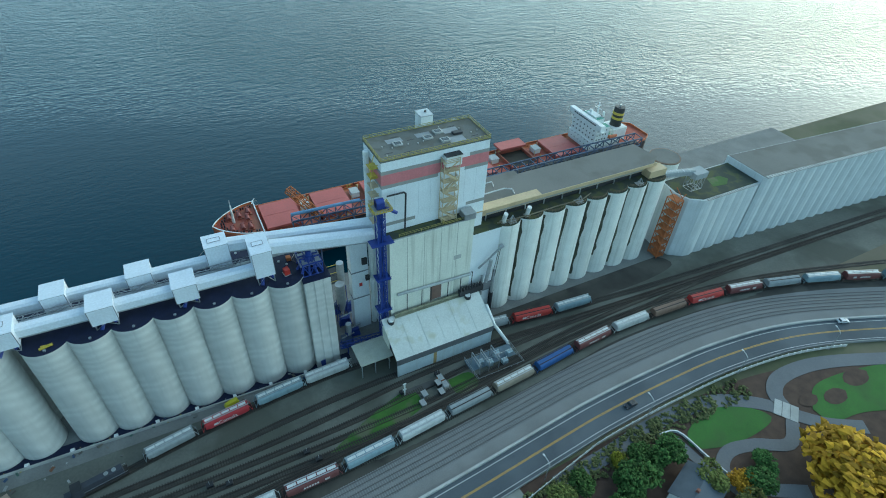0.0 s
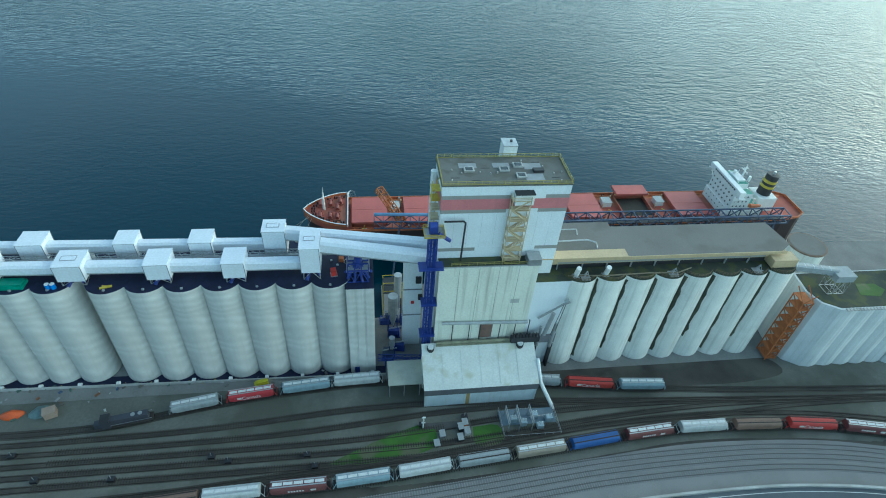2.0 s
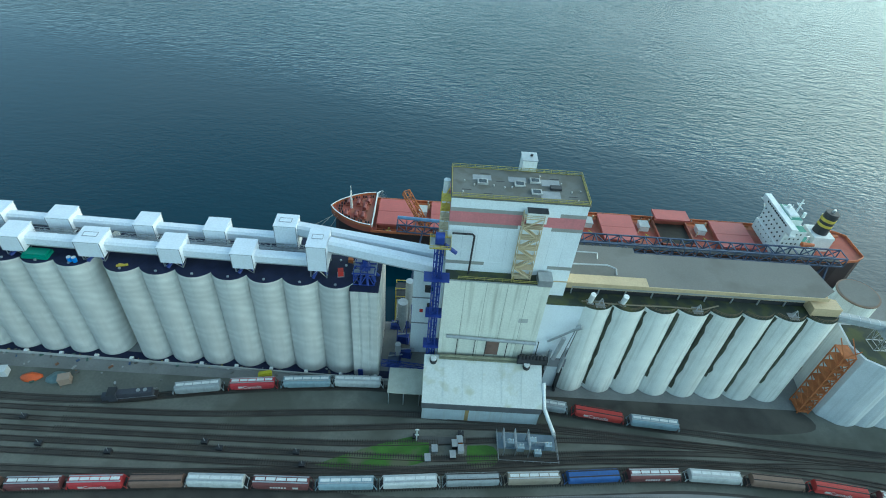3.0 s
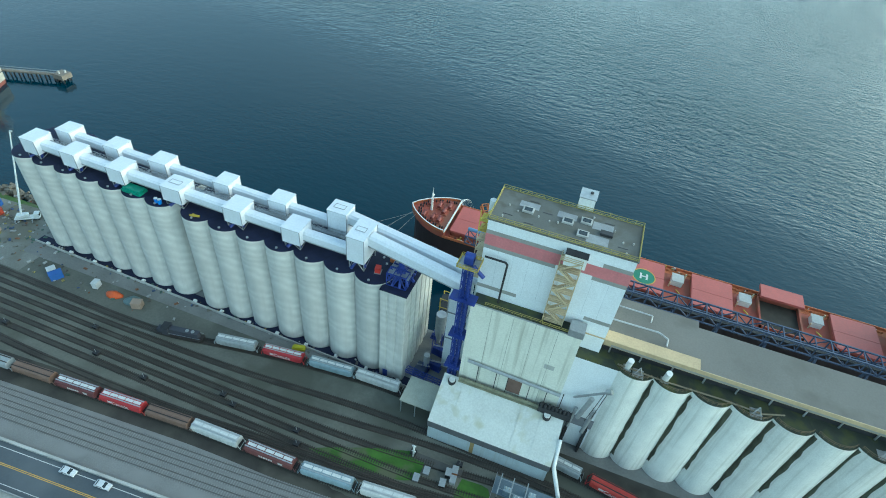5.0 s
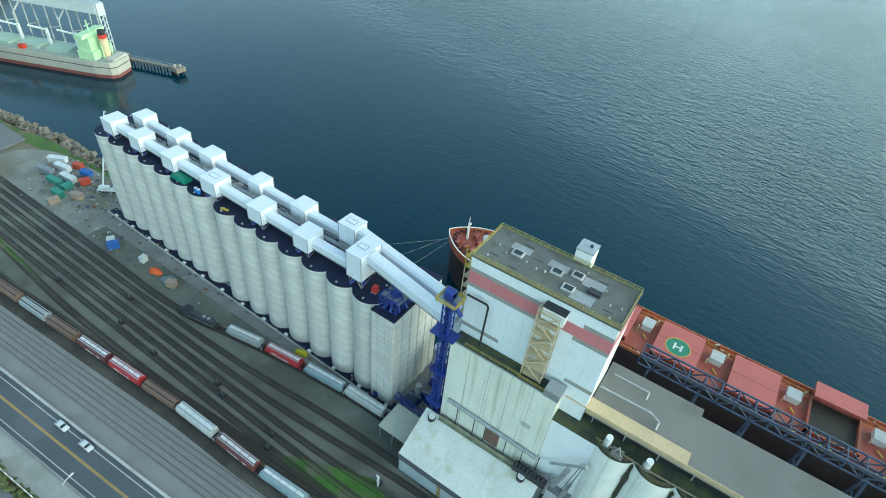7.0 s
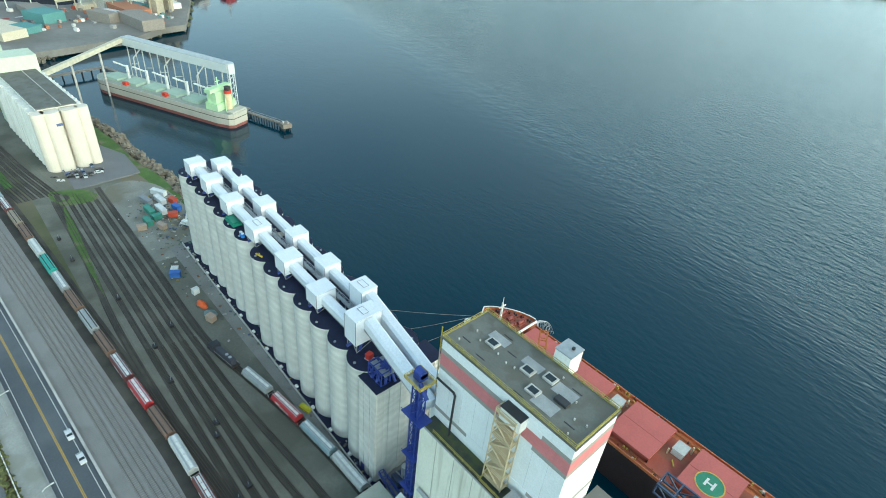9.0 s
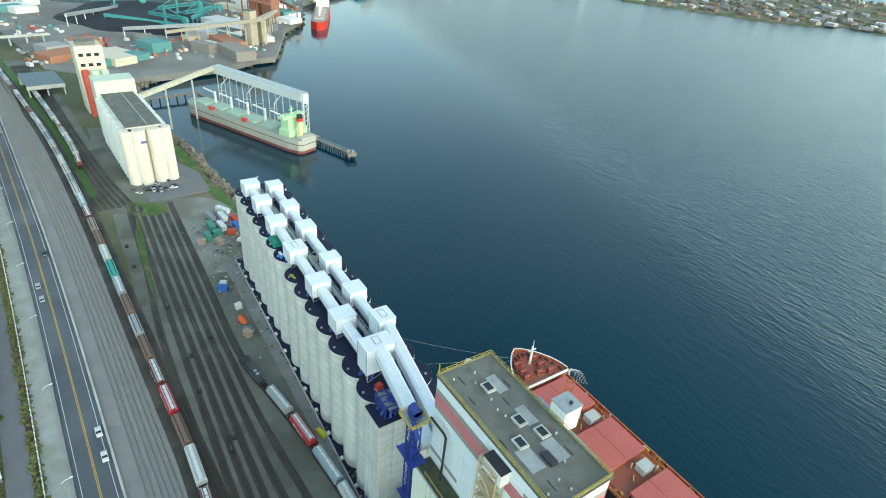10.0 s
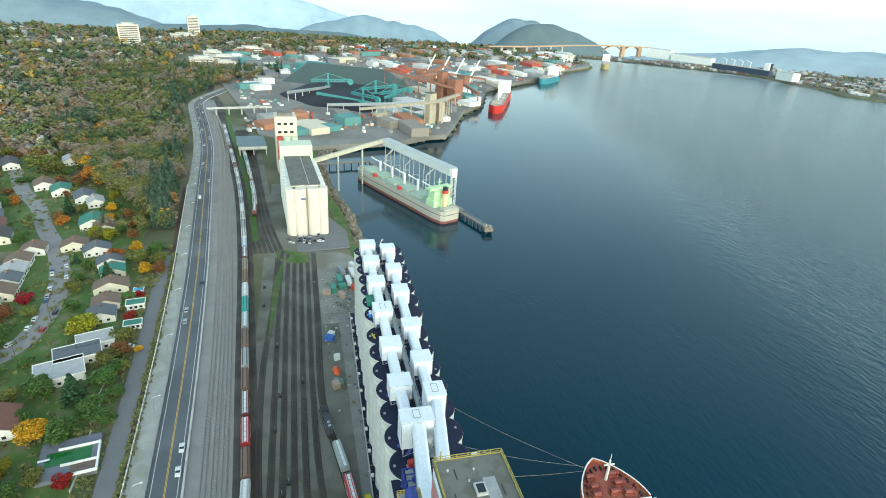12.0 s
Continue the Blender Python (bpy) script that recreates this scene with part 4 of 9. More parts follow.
for k in range(10):
    part("gallery_post", Mesh().box(GX0 + 2 + 8.1 * k, GX0 + 2.35 + 8.1 * k, GY0 + 0.1, GY0 + 0.45, u(OLDTOP + 0.05), u(GZ - 2.8)), STEEL, gh)
part("deck_pipe", Mesh().path([(92, 3.9, u(37.4)), (104, 3.3, u(37.4)), (118, 3.7, u(37.4)), (128, 3.4, u(37.4)), (133, 4.9, u(37.9))], 0.22, 8), mat("brown_pipe", (0.22, 0.19, 0.13)), gh, "brown pipe along the silo tops")
part("window_strip", Mesh().box(GX0 + 2, GX1 - 6, GY0 - 0.06, GY0, u(GZ - 2.6), u(GZ - 1.9)), TAUPE, gh)
rf = Mesh().prism([(GX0, GY0 - 0.8), (GX1 - 2.0, GY0 - 0.8), (GX1 + 3, GY0 + 2.5), (GX1 + 1.0, GY1 + 0.6), (110.5, GY1 + 0.6), (110.5, GY1 + 3.0), (GX0, GY1 + 3.0)], u(GZ), u(GZ) + 0.35)
part("gallery_roof", rf, ROOF_BROWN, gh, "flat grey-brown gravel roof")
part("eaves_trim", Mesh().box(GX0, GX1, GY0 - 1.0, GY0 - 0.8, u(GZ) - 0.9, u(GZ) + 0.37), BEIGE, gh, "beige eaves trim")
part("lower_roof", Mesh().box(81.6, 111.0, GY0 - 1.3, GY0 + 2.4, u(GZ) + 0.38, u(GZ) + 0.7), BEIGE, gh, "beige lean-to roof")
part("end_hood", Mesh().box(GX1 - 5, GX1 + 3.5, GY0 - 3.4, GY0 + 1.0, u(GZ) - 4.6, u(GZ) - 1.6), BEIGE, gh)
part("eave_pipe", Mesh().path([(87.5, 13.2, u(GZ + 1.4)), (94, 13.4, u(GZ + 1.4)), (100, 13.6, u(GZ + 1.4)), (102.5, 12.4, u(GZ + 1.2)), (102.5, 10.6, u(GZ + 0.3))], 0.24, 8), STEEL, gh, "grey dust pipe")
part("eave_pipe", Mesh().path([(89, 19, u(GZ + 1.4)), (98, 19, u(GZ + 1.4)), (98, 17.4, u(GZ + 0.3))], 0.2, 8), STEEL, gh, "grey dust pipe")
for x in (94.6, 104.2):
    v = thing("roof_ventilator", "white cylindrical ventilator stub on the old silo roof", "ventilator", x, 3.6, OLDTOP)
    part("vent_pipe", Mesh().tube((0, 0.6, 0), (0, -0.4, 4.2), 0.8, 12), SHIPWHITE, v)
    part("foot", Mesh().box(-1, 1, -0.4, 1.4, 0, 0.3), STEEL, v)
for x in (97.5, 126.5, 155.5):
    v = thing("roof_davit", "pale steel frame hoist on a silo roof", "hoist", x, 3.2, OLDTOP)
    part("a_frame", Mesh().beam((-1.2, -0.8, 0), (0, 0, 2.8), 0.22).beam((1.2, -0.8, 0), (0, 0, 2.8), 0.22).beam((0, 1.4, 0), (0, 0, 2.8), 0.22).beam((-1.2, -0.8, 0.9), (1.2, -0.8, 0.9), 0.18), STEEL, v)
    part("base", Mesh().box(-1.4, 1.4, -1.2, 1.6, 0, 0.15), STEEL, v)
rl = thing("roof_edge_rail", "rusty brown handrail along the old silo roofs", "railing", 0, 0, OLDTOP)
for i in range(8):
    m = Mesh()
    cx = OX + OSTEP * i
    prev = None
    for k in range(9):
        a = radians(-140 + 100 * k / 8)
        p = (cx + (OR - 0.5) * math.cos(a), OY + (OR - 0.5) * math.sin(a))
        m.beam((*p, 0), (*p, 1.1), 0.09)
        if prev:
            m.beam((*prev, 1.1), (*p, 1.1), 0.1)
            m.beam((*prev, 0.6), (*p, 0.6), 0.08)
        prev = p
    part("rail", m, mat("brown_rail", (0.16, 0.12, 0.07), 0.8), rl)

# ---- east annex ----
an = thing("annex_silos", "long low white concrete silo annex with fluted wall", "silo", 0, 0, G0)
out = [(179.6, 12.0), (178.4, 3.0), (180.4, -2.6), (185.5, -6.0)]
x = 185.5
while x < 216:
    out += [(x + 1.6, -6.4), (x + 3.4, -6.7), (x + 5.2, -6.4), (x + 6.6, -5.9)]
    x += 6.6
out += [(x, 12.0)]
ANNEX = mat("annex_white", (0.62, 0.65, 0.65), 0.7, 0.1, 0.2, 3.0, streak=0.45, streak_col=(0.34, 0.36, 0.34))
part("annex_wall", Mesh().prism(out, 0, u(26.4)), ANNEX, an)
part("annex_roof", Mesh().prism([(180.2, 11.5), (179.2, 3), (181.2, -2.2), (186, -5.2), (x, -5.2), (x, 11.5)], u(26.4), u(26.4) + 0.15), DARKROOF, an)
part("moss_patch", Mesh().prism([(197, 0), (204, -1), (208, 2), (206, 5), (199, 5.5)], u(26.4) + 0.15, u(26.4) + 0.22), WEEDS, an, "bright moss on the roof")
dots = Mesh()
for k in range(24):
    dots.box(187 + k * 1.25, 187.8 + k * 1.25, -6.85, -5.8, u(26.4), u(26.4) + 0.5)
part("coping_block", dots, CONC, an)
a2 = thing("annex_silos", "longer taller white fluted silo annex", "silo", 0, 0, G0)
out, x = [(218.7, 13.0), (218.7, -6.4)], 218.7
while x < 420:
    out += [(x + 1.6, -7.4 - 0.07 * (x - 218)), (x + 3.4, -7.8 - 0.07 * (x - 218)), (x + 5.2, -7.4 - 0.07 * (x - 218)), (x + 6.6, -6.6 - 0.07 * (x - 212))]
    x += 6.6
out += [(x, 13.0 - 0.07 * (x - 218))]
part("annex_wall", Mesh().prism(out, 0, u(29.4)), ANNEX, a2)
part("annex_roof", Mesh().prism([(219.2, -6.2), (x, -6.2 - 0.07 * (x - 218)), (x, 12.6 - 0.07 * (x - 218)), (219.2, 12.6)], u(29.4), u(29.4) + 0.2), ROOF_BROWN, a2)
dots = Mesh()
for k in range(110):
    dots.box(219.5 + k * 1.7, 220.6 + k * 1.7, -8.0 - 0.119 * k, -6.4 - 0.119 * k, u(29.4), u(29.4) + 0.5)
part("coping_block", dots, CONC, a2)
rt = thing("round_tank", "round concrete tank with brown rim roof", "tank", 190, 22.5, G0)
part("tank_wall", lathe(Mesh(), 6.6, 0, u(30), 32), SILO_OLD, rt, smooth=True)
part("tank_rim", Mesh().tube((0, 0, u(30)), (0, 0, u(30) + 0.5), 6.8, 32), mat("brown_rim", (0.22, 0.15, 0.11), 0.9), rt)
part("tank_top", Mesh().tube((0, 0, u(30) + 0.5), (0, 0, u(30) + 0.6), 6.2, 32), ROOF_BROWN, rt)
gallery((167.0, 5.6, 36.0), (186.0, 4.2, 33.6), 2.4, 2.0, "pale grey conveyor bridge to the annex", mat("weathered_grey_sheet", (0.30, 0.33, 0.34), 0.7, 0.2, 0.4))
tr = thing("transfer_tower", "pale grey transfer tower on a trestle above the annex", "transfer house", 188, 3.4, 26.6)
part("house", Mesh().box(-3.4, 3.4, -2.6, 2.6, 5.6, 8.2), mat("weathered_grey_sheet", (0.30, 0.33, 0.34), 0.7, 0.2, 0.4), tr)
part("trestle", Mesh().truss((-3.0, 0, 0), (3.0, 0, 0), 4.4, 5.6, 3, 0.22), STEEL, tr)
og = thing("lattice_stair_tower", "rust-orange steel lattice stair tower beside the annex", "stair tower", 175.8, 0.2, G0)
m = Mesh()
for s in (-1, 1):
    for t_ in (-1, 1):
        m.beam((s * 1.9, t_ * 2.6, 0), (s * 1.9, t_ * 2.6, u(26.4)), 0.3)
part("column", m, RUST, og)
for k in range(9):
    z0 = 0.6 + k * 3.6
    part("floor_ring", Mesh().box(-2, 2, -2.7, 2.7, z0, z0 + 0.18), RUST, og)
    part("brace", Mesh().beam((-1.9, -2.6, z0), (1.9, -2.6, z0 + 3.4), 0.24).beam((1.9, -2.6, z0), (1.9, 2.6, z0 + 3.4), 0.24).beam((-1.9, -2.6, z0), (-1.9, 2.6, z0 + 3.4), 0.24), RUST, og)


# ---- blue elevator leg tower and the plant between silos and headhouse ----
bt = thing("elevator_leg_tower", "tall blue steel lattice elevator tower with yellow top platform", "tower", 49.0, 2.6, G0)
hb = u(57.0)
col = Mesh()
for s_ in (-1.15, 1.15):
    for t_ in (-1.15, 1.15):
        col.beam((s_, t_, 0), (s_, t_, hb), 0.28)
part("column", col, BLUE, bt)
for k in range(20):
    z0, z1 = hb * k / 20, hb * (k + 1) / 20
    part("brace", Mesh().beam((-1.15, -1.15, z0), (1.15, -1.15, z1), 0.16).beam((1.15, -1.15, z0), (1.15, 1.15, z1), 0.16).beam((-1.15, -1.15, z1), (1.15, -1.15, z1), 0.16).beam((1.15, -1.15, z1), (1.15, 1.15, z1), 0.16).beam((-1.15, -1.15, z0), (-1.15, 1.15, z1), 0.16), BLUE, bt)
part("leg_casing", Mesh().box(-0.7, -0.1, -0.6, 0.6, 0, hb + 1.5).box(0.2, 0.8, -0.6, 0.6, 0, hb + 1.5), BLUE, bt)
part("drive_head", Mesh().tube((-1.2, 0, hb + 2.3), (1.2, 0, hb + 2.3), 1.15, 16).box(-1.2, 1.2, -1.2, 1.2, hb + 0.5, hb + 2.4), BLUE, bt)
part("head_spout", Mesh().tube((1.4, -1.2, hb + 0.6), (4.6, -1.8, hb - 1.6), 0.55, 8), BLUE, bt)
part("top_platform", Mesh().box(-2.6, 3.0, -2.6, 2.2, hb, hb + 0.15), STEEL, bt, "grey grating platform floor")
for a, b in (((-2.6, -2.6), (3.0, -2.6)), ((3.0, -2.6), (3.0, 2.2)), ((3.0, 2.2), (-2.6, 2.2)), ((-2.6, 2.2), (-2.6, -2.6))):
    pr_ = Mesh()
    for hz in (0.2, 0.65, 1.15):
        pr_.beam((*a, hb + hz), (*b, hb + hz), 0.1, 0.26 if hz == 0.2 else 0.1)
    for i in range(7):
        c, d_ = a[0] + (b[0] - a[0]) * i / 6, a[1] + (b[1] - a[1]) * i / 6
        pr_.beam((c, d_, hb), (c, d_, hb + 1.15), 0.1)
    part("platform_rail", pr_, YELLOW, bt, "yellow platform rail")
for z, w in ((u(44.6), 3.6), (u(30), 2.4), (u(16), 2.4)):
    pm_ = Mesh().box(-w, w, -2.2, 1.8, z, z + 0.12)
    pm_.beam((-w, -2.2, z + 1.1), (w, -2.2, z + 1.1), 0.12)
    part("landing", pm_, BLUE, bt)
part("foot_box", Mesh().box(-3.0, 2.6, -2.6, 2.4, 0, 3.4), BLUE, bt)
pp = thing("black_vent_pipe", "bent black vent pipe on the tower wall", "pipe", 0, 4.7, G0)
part("pipe", Mesh().path([(52.2, 0, u(59.0)), (57.6, 0, u(59.0)), (58.2, 0, u(58.4)), (57.9, 0, u(44.0))], 0.28, 8), BLACK, pp)
sp = thing("service_ladder_tower", "cream and yellow caged ladder beside the tower roof", "ladder", 50.0, 11.0, G0)
part("riser", Mesh().tube((0, 4, 0), (0, 4, u(69)), 0.9, 10).box(-1.0, 1.2, -2.2, 2.2, u(44), u(45)), SHIPWHITE, sp)
for k in range(7):
    z = u(47.5) + k * 3.2
    part("ladder_stage", Mesh().box(-1.3, 1.3, -2.8, 0.6, z, z + 0.15).beam((-1.3, -2.8, z + 1.1), (1.3, -2.8, z + 1.1), 0.14).beam((-1.3, -2.8, z), (1.3, 0.4, z + 3.0), 0.2).beam((-1.3, -2.8, z), (-1.3, -2.8, z + 3.2), 0.2), TANSTEEL if k < 5 else YELLOW, sp)
pc = thing("pale_leg_casing", "tall pale blue enclosed elevator casing", "elevator", 45.3, 15.6, G0)
part("casing", Mesh().box(-3.0, 3.0, -1.8, 1.8, 0, u(41)), WHITE, pc)
for k, z in enumerate((u(24), u(12))):
    part("casing_band", Mesh().box(-3.1, 3.1, -1.9, 1.9, z, z + 0.5), SEAM, pc)
part("red_sign", Mesh().box(-0.5, 0.6, -1.86, -1.8, u(17.5), u(19)), mat("sign_red", (0.5, 0.03, 0.03), 0.5), pc, "red square sign")
part("side_box", Mesh().box(0.8, 2.6, -2.6, -1.8, u(27.5), u(30)).box(1.8, 3.2, -2.6, -1.8, u(20), u(22)), BLACK, pc)
for k, (x, y, r, hh, mm, lb_) in enumerate(((39.2, 18.5, 1.7, 20, STEEL, "grey steel dust cyclone"), (41.0, 22.5, 1.3, 26, STEEL, "grey steel dust cyclone"), (38.4, 9.5, 1.0, 9, STEEL, "small grey steel hopper"))):
    cy = thing("dust_cyclone", lb_, "cyclone", x, y, G0, group="cyclones")
    part("drum", Mesh().tube((0, 0, hh * 0.55), (0, 0, hh), r, 16), mm, cy, smooth=False)
    part("cone", Mesh().tube((0, 0, hh * 0.25), (0, 0, hh * 0.55), 0.3, 16, r), mm, cy)
    part("cyclone_leg", Mesh().beam((-r, -r, 0), (-r * 0.8, -r * 0.8, hh * 0.6), 0.22).beam((r, -r, 0), (r * 0.8, -r * 0.8, hh * 0.6), 0.22).beam((r, r, 0), (r * 0.8, r * 0.8, hh * 0.6), 0.22).beam((-r, r, 0), (-r * 0.8, r * 0.8, hh * 0.6), 0.22), BLUE, cy)
ye = thing("yellow_platform", "yellow steel equipment platform behind the silos", "platform", 39.5, 27.5, G0)
part("deck", Mesh().box(-3.5, 3.5, -2, 2, 18, 18.2).box(-3.5, 3.5, -2, 2, 14, 14.2), BLACK, ye)
part("rail", Mesh().beam((-3.5, -2, 19.2), (3.5, -2, 19.2), 0.2).beam((-3.5, 2, 19.2), (3.5, 2, 19.2), 0.2).beam((-3.5, -2, 15.2), (3.5, -2, 15.2), 0.2), YELLOW, ye)
part("leg", Mesh().beam((-3.3, -1.8, 0), (-3.3, -1.8, 19.2), 0.3).beam((3.3, -1.8, 0), (3.3, -1.8, 19.2), 0.3).beam((3.3, 1.8, 0), (3.3, 1.8, 19.2), 0.3).beam((-3.3, 1.8, 0), (-3.3, 1.8, 19.2), 0.3), YELLOW, ye)
rngp = random.Random(9)
for k in range(9):
    x, y = rngp.uniform(35.5, 46), rngp.uniform(3, 27)
    q = thing("plant_skid", "blue and grey process equipment skid on the quay", "machinery", x, y, G0, rngp.uniform(-10, 10), group="process skids")
    w, d_, hh = rngp.uniform(1, 2.6), rngp.uniform(0.8, 1.8), rngp.uniform(1.2, 4.5)
    part("cabinet", Mesh().box(-w, w, -d_, d_, 0.5, hh), rngp.choice((BLUE, STEEL, BLUE, SHIPBLUE)), q)
    part("base", Mesh().box(-w - 0.3, w + 0.3, -d_ - 0.3, d_ + 0.3, 0, 0.5), BLUE, q)
    part("pipe", Mesh().tube((-w, 0, hh), (w + 1.0, 0.4, hh + 1.4), 0.25, 8), STEEL, q)
br = thing("blue_walkway", "blue steel walkway across the plant", "walkway", 0, 0, G0)
part("span", Mesh().truss((33.5, 4.5, 4.4), (48, 3.2, 4.4), 1.6, 1.4, 6, 0.2), BLUE, br)
part("pillar", Mesh().beam((36, 4.3, 0), (36, 4.3, 4.4), 0.35).beam((43, 3.6, 0), (43, 3.6, 4.4), 0.35), BLUE, br)
# chute and hoses at the link building
ch = thing("loading_chute", "grey steel loading chutes on the link building wall", "chute", 0, 0, G0)
part("boom", Mesh().beam((84.8, 1.6, u(21)), (92.5, 0.6, u(29)), 0.5).tube((92, 0.6, u(29)), (93.2, 0.4, u(30)), 0.8, 8), STEEL, ch)
part("chute", Mesh().tube((89.5, 1.2, u(23.5)), (87.6, 0.2, u(14.5)), 0.7, 8).tube((91.4, 1.2, u(18.5)), (90.2, -0.4, u(9)), 0.6, 8).tube((86.6, 1.4, u(17)), (86.0, 0.2, u(9)), 0.5, 8), STEEL, ch)
part("rod", Mesh().beam((92.4, 0.6, u(28.6)), (91.0, 0.2, u(14)), 0.14).beam((91.8, 0.6, u(28.6)), (89.8, 0.2, u(14)), 0.14), BLACK, ch)
part("wall_plate", Mesh().box(86, 92.8, 2.2, 2.55, u(8), u(12)), SEAM, ch)
part("support", Mesh().box(85.6, 86.4, 0.6, 2.5, 0, u(9)).box(91.2, 91.8, 0.6, 2.5, 0, u(9)), BLACK, ch)
dn = thing("discharge_spout", "white discharge spout leaning from the shed corner", "spout", 84.4, -12.0, G0)
part("spout", Mesh().path([(0.6, 6.5, u(9.5)), (1.0, 0.5, u(4.6)), (4.6, -4.0, 1.4), (4.9, -4.3, 0.1)], 0.62, 10), SHIPWHITE, dn)

# ---- bulk carrier at the berth ----
def hull_outline(x0, x1, yc, half, bow=19.0, stern=12.0):
    """Half-breadth plan of a ship whose bow is at x0."""
    pts = []
    for i in range(13):
        t = i / 12
        pts.append((x0 + bow * t, half * math.sin(math.pi / 2 * min(1, t * 1.02)) ** 0.75))
    pts += [(x1 - stern, half), (x1 - 4, half * 0.86), (x1, half * 0.62)]
    return [(x, yc - h_) for x, h_ in pts] + [(x, yc + h_) for x, h_ in reversed(pts)]


SHX0, SHX1, SHY, SHH, DECK = 5.5, 230.0, 75.0, 11.2, 8.6
ship = thing("bulk_carrier", "red-decked bulk carrier ship with white bridge moored at the berth", "ship", 0, 0, SEA)
dz = DECK - SEA
outl = hull_outline(SHX0, SHX1, SHY, SHH)
part("hull", Mesh().prism([(x + (1.5 if x < 20 else 0), SHY + (y - SHY) * 0.97) for x, y in outl], -4, dz - 0.1), HULLDARK, ship, "dark red-brown hull")
part("deck", Mesh().prism(outl, dz - 0.1, dz), DECKRED, ship, "worn oxide-red deck")
# raised forecastle and its bulwark
fc = [p for p in outl if p[0] < 24]
fcs = [p for p in fc if p[1] < SHY] + [(23.5, SHY - SHH)] + [(23.5, SHY + SHH)] + [p for p in fc if p[1] >= SHY]
part("forecastle", Mesh().prism(fcs, dz, dz + 2.6), DECKRED, ship)
bw = Mesh()
for (a, b), (c, d_) in zip(outl, outl[1:]):
    top = dz + (3.6 if max(a, c) < 24.5 else 1.0)
    bw.beam((a, b, top - 0.5), (c, d_, top - 0.5), 0.35, 1.1)
rim_ = Mesh()
for (a, b), (c, d_) in zip(outl, outl[1:]):
    if max(a, c) < 24.5:
        rim_.beam((a, b, dz + 3.72), (c, d_, dz + 3.72), 0.45, 0.12)
rim_.beam((23.5, SHY - SHH, dz + 3.0), (23.5, SHY + SHH, dz + 3.0), 0.4, 1.0)
part("bulwark_rim", rim_, SHIPWHITE, ship, "pale painted bulwark top and breakwater")
part("bulwark", bw, HULLORANGE, ship, "orange-red bulwark")
side = Mesh()
for s in (1,):
    side.box(24, 214, SHY + s * (SHH - 1.9) - 1.8, SHY + s * (SHH - 1.9) + 1.8, dz, dz + 0.03)
part("side_deck", side, HULLORANGE, ship)
fm = thing("foremast", "pale foremast with crosstree on the forecastle", "mast", 13.8, SHY + 0.6, DECK + 2.6)
part("mast", Mesh().tube((0, 0, 0), (0, 0, 8.4), 0.55, 10, 0.35), SHIPWHITE, fm)
part("crosstree", Mesh().beam((0, -1.8, 6.6), (0, 1.8, 6.6), 0.35).tube((0, 0, 8.4), (0, 0, 11), 0.12, 6), SHIPWHITE, fm)
for x, y in ((12.6, 3.4), (12.6, -4.6), (16.6, 3.4), (16.6, -5.0), (19.5, 0.5), (19.5, -5.5), (20.5, 5)):
    w = thing("mooring_winch", "rust-red mooring winch on the forecastle", "winch", x, SHY + y, DECK + 2.6, group="winches on the forecastle")
    part("drum", Mesh().tube((-0.2, -1.4, 1.0), (-0.2, 1.4, 1.0), 0.8, 12), mat("winch_red", (0.22, 0.05, 0.04), 0.6), w)
    part("bed", Mesh().box(-1.2, 1.2, -1.7, 1.7, 0, 0.5), DECKRED, w)
    part("gearbox", Mesh().box(-0.9, 0.7, 1.4, 2.1, 0.4, 1.8), mat("winch_red", (0.22, 0.05, 0.04), 0.6), w)
for i in range(14):
    a = radians(-80 + 160 * i / 13)
    b_ = thing("bollard", "dark paired mooring bollard", "bollard", 24 - 15.5 * math.cos(a) * 0.95, SHY + 9.0 * math.sin(a), DECK + 2.6, group="bollards on the forecastle")
    part("post", Mesh().tube((-0.5, 0, 0), (-0.5, 0, 1.0), 0.32, 8).tube((0.5, 0, 0), (0.5, 0, 1.0), 0.32, 8), BLACK, b_)
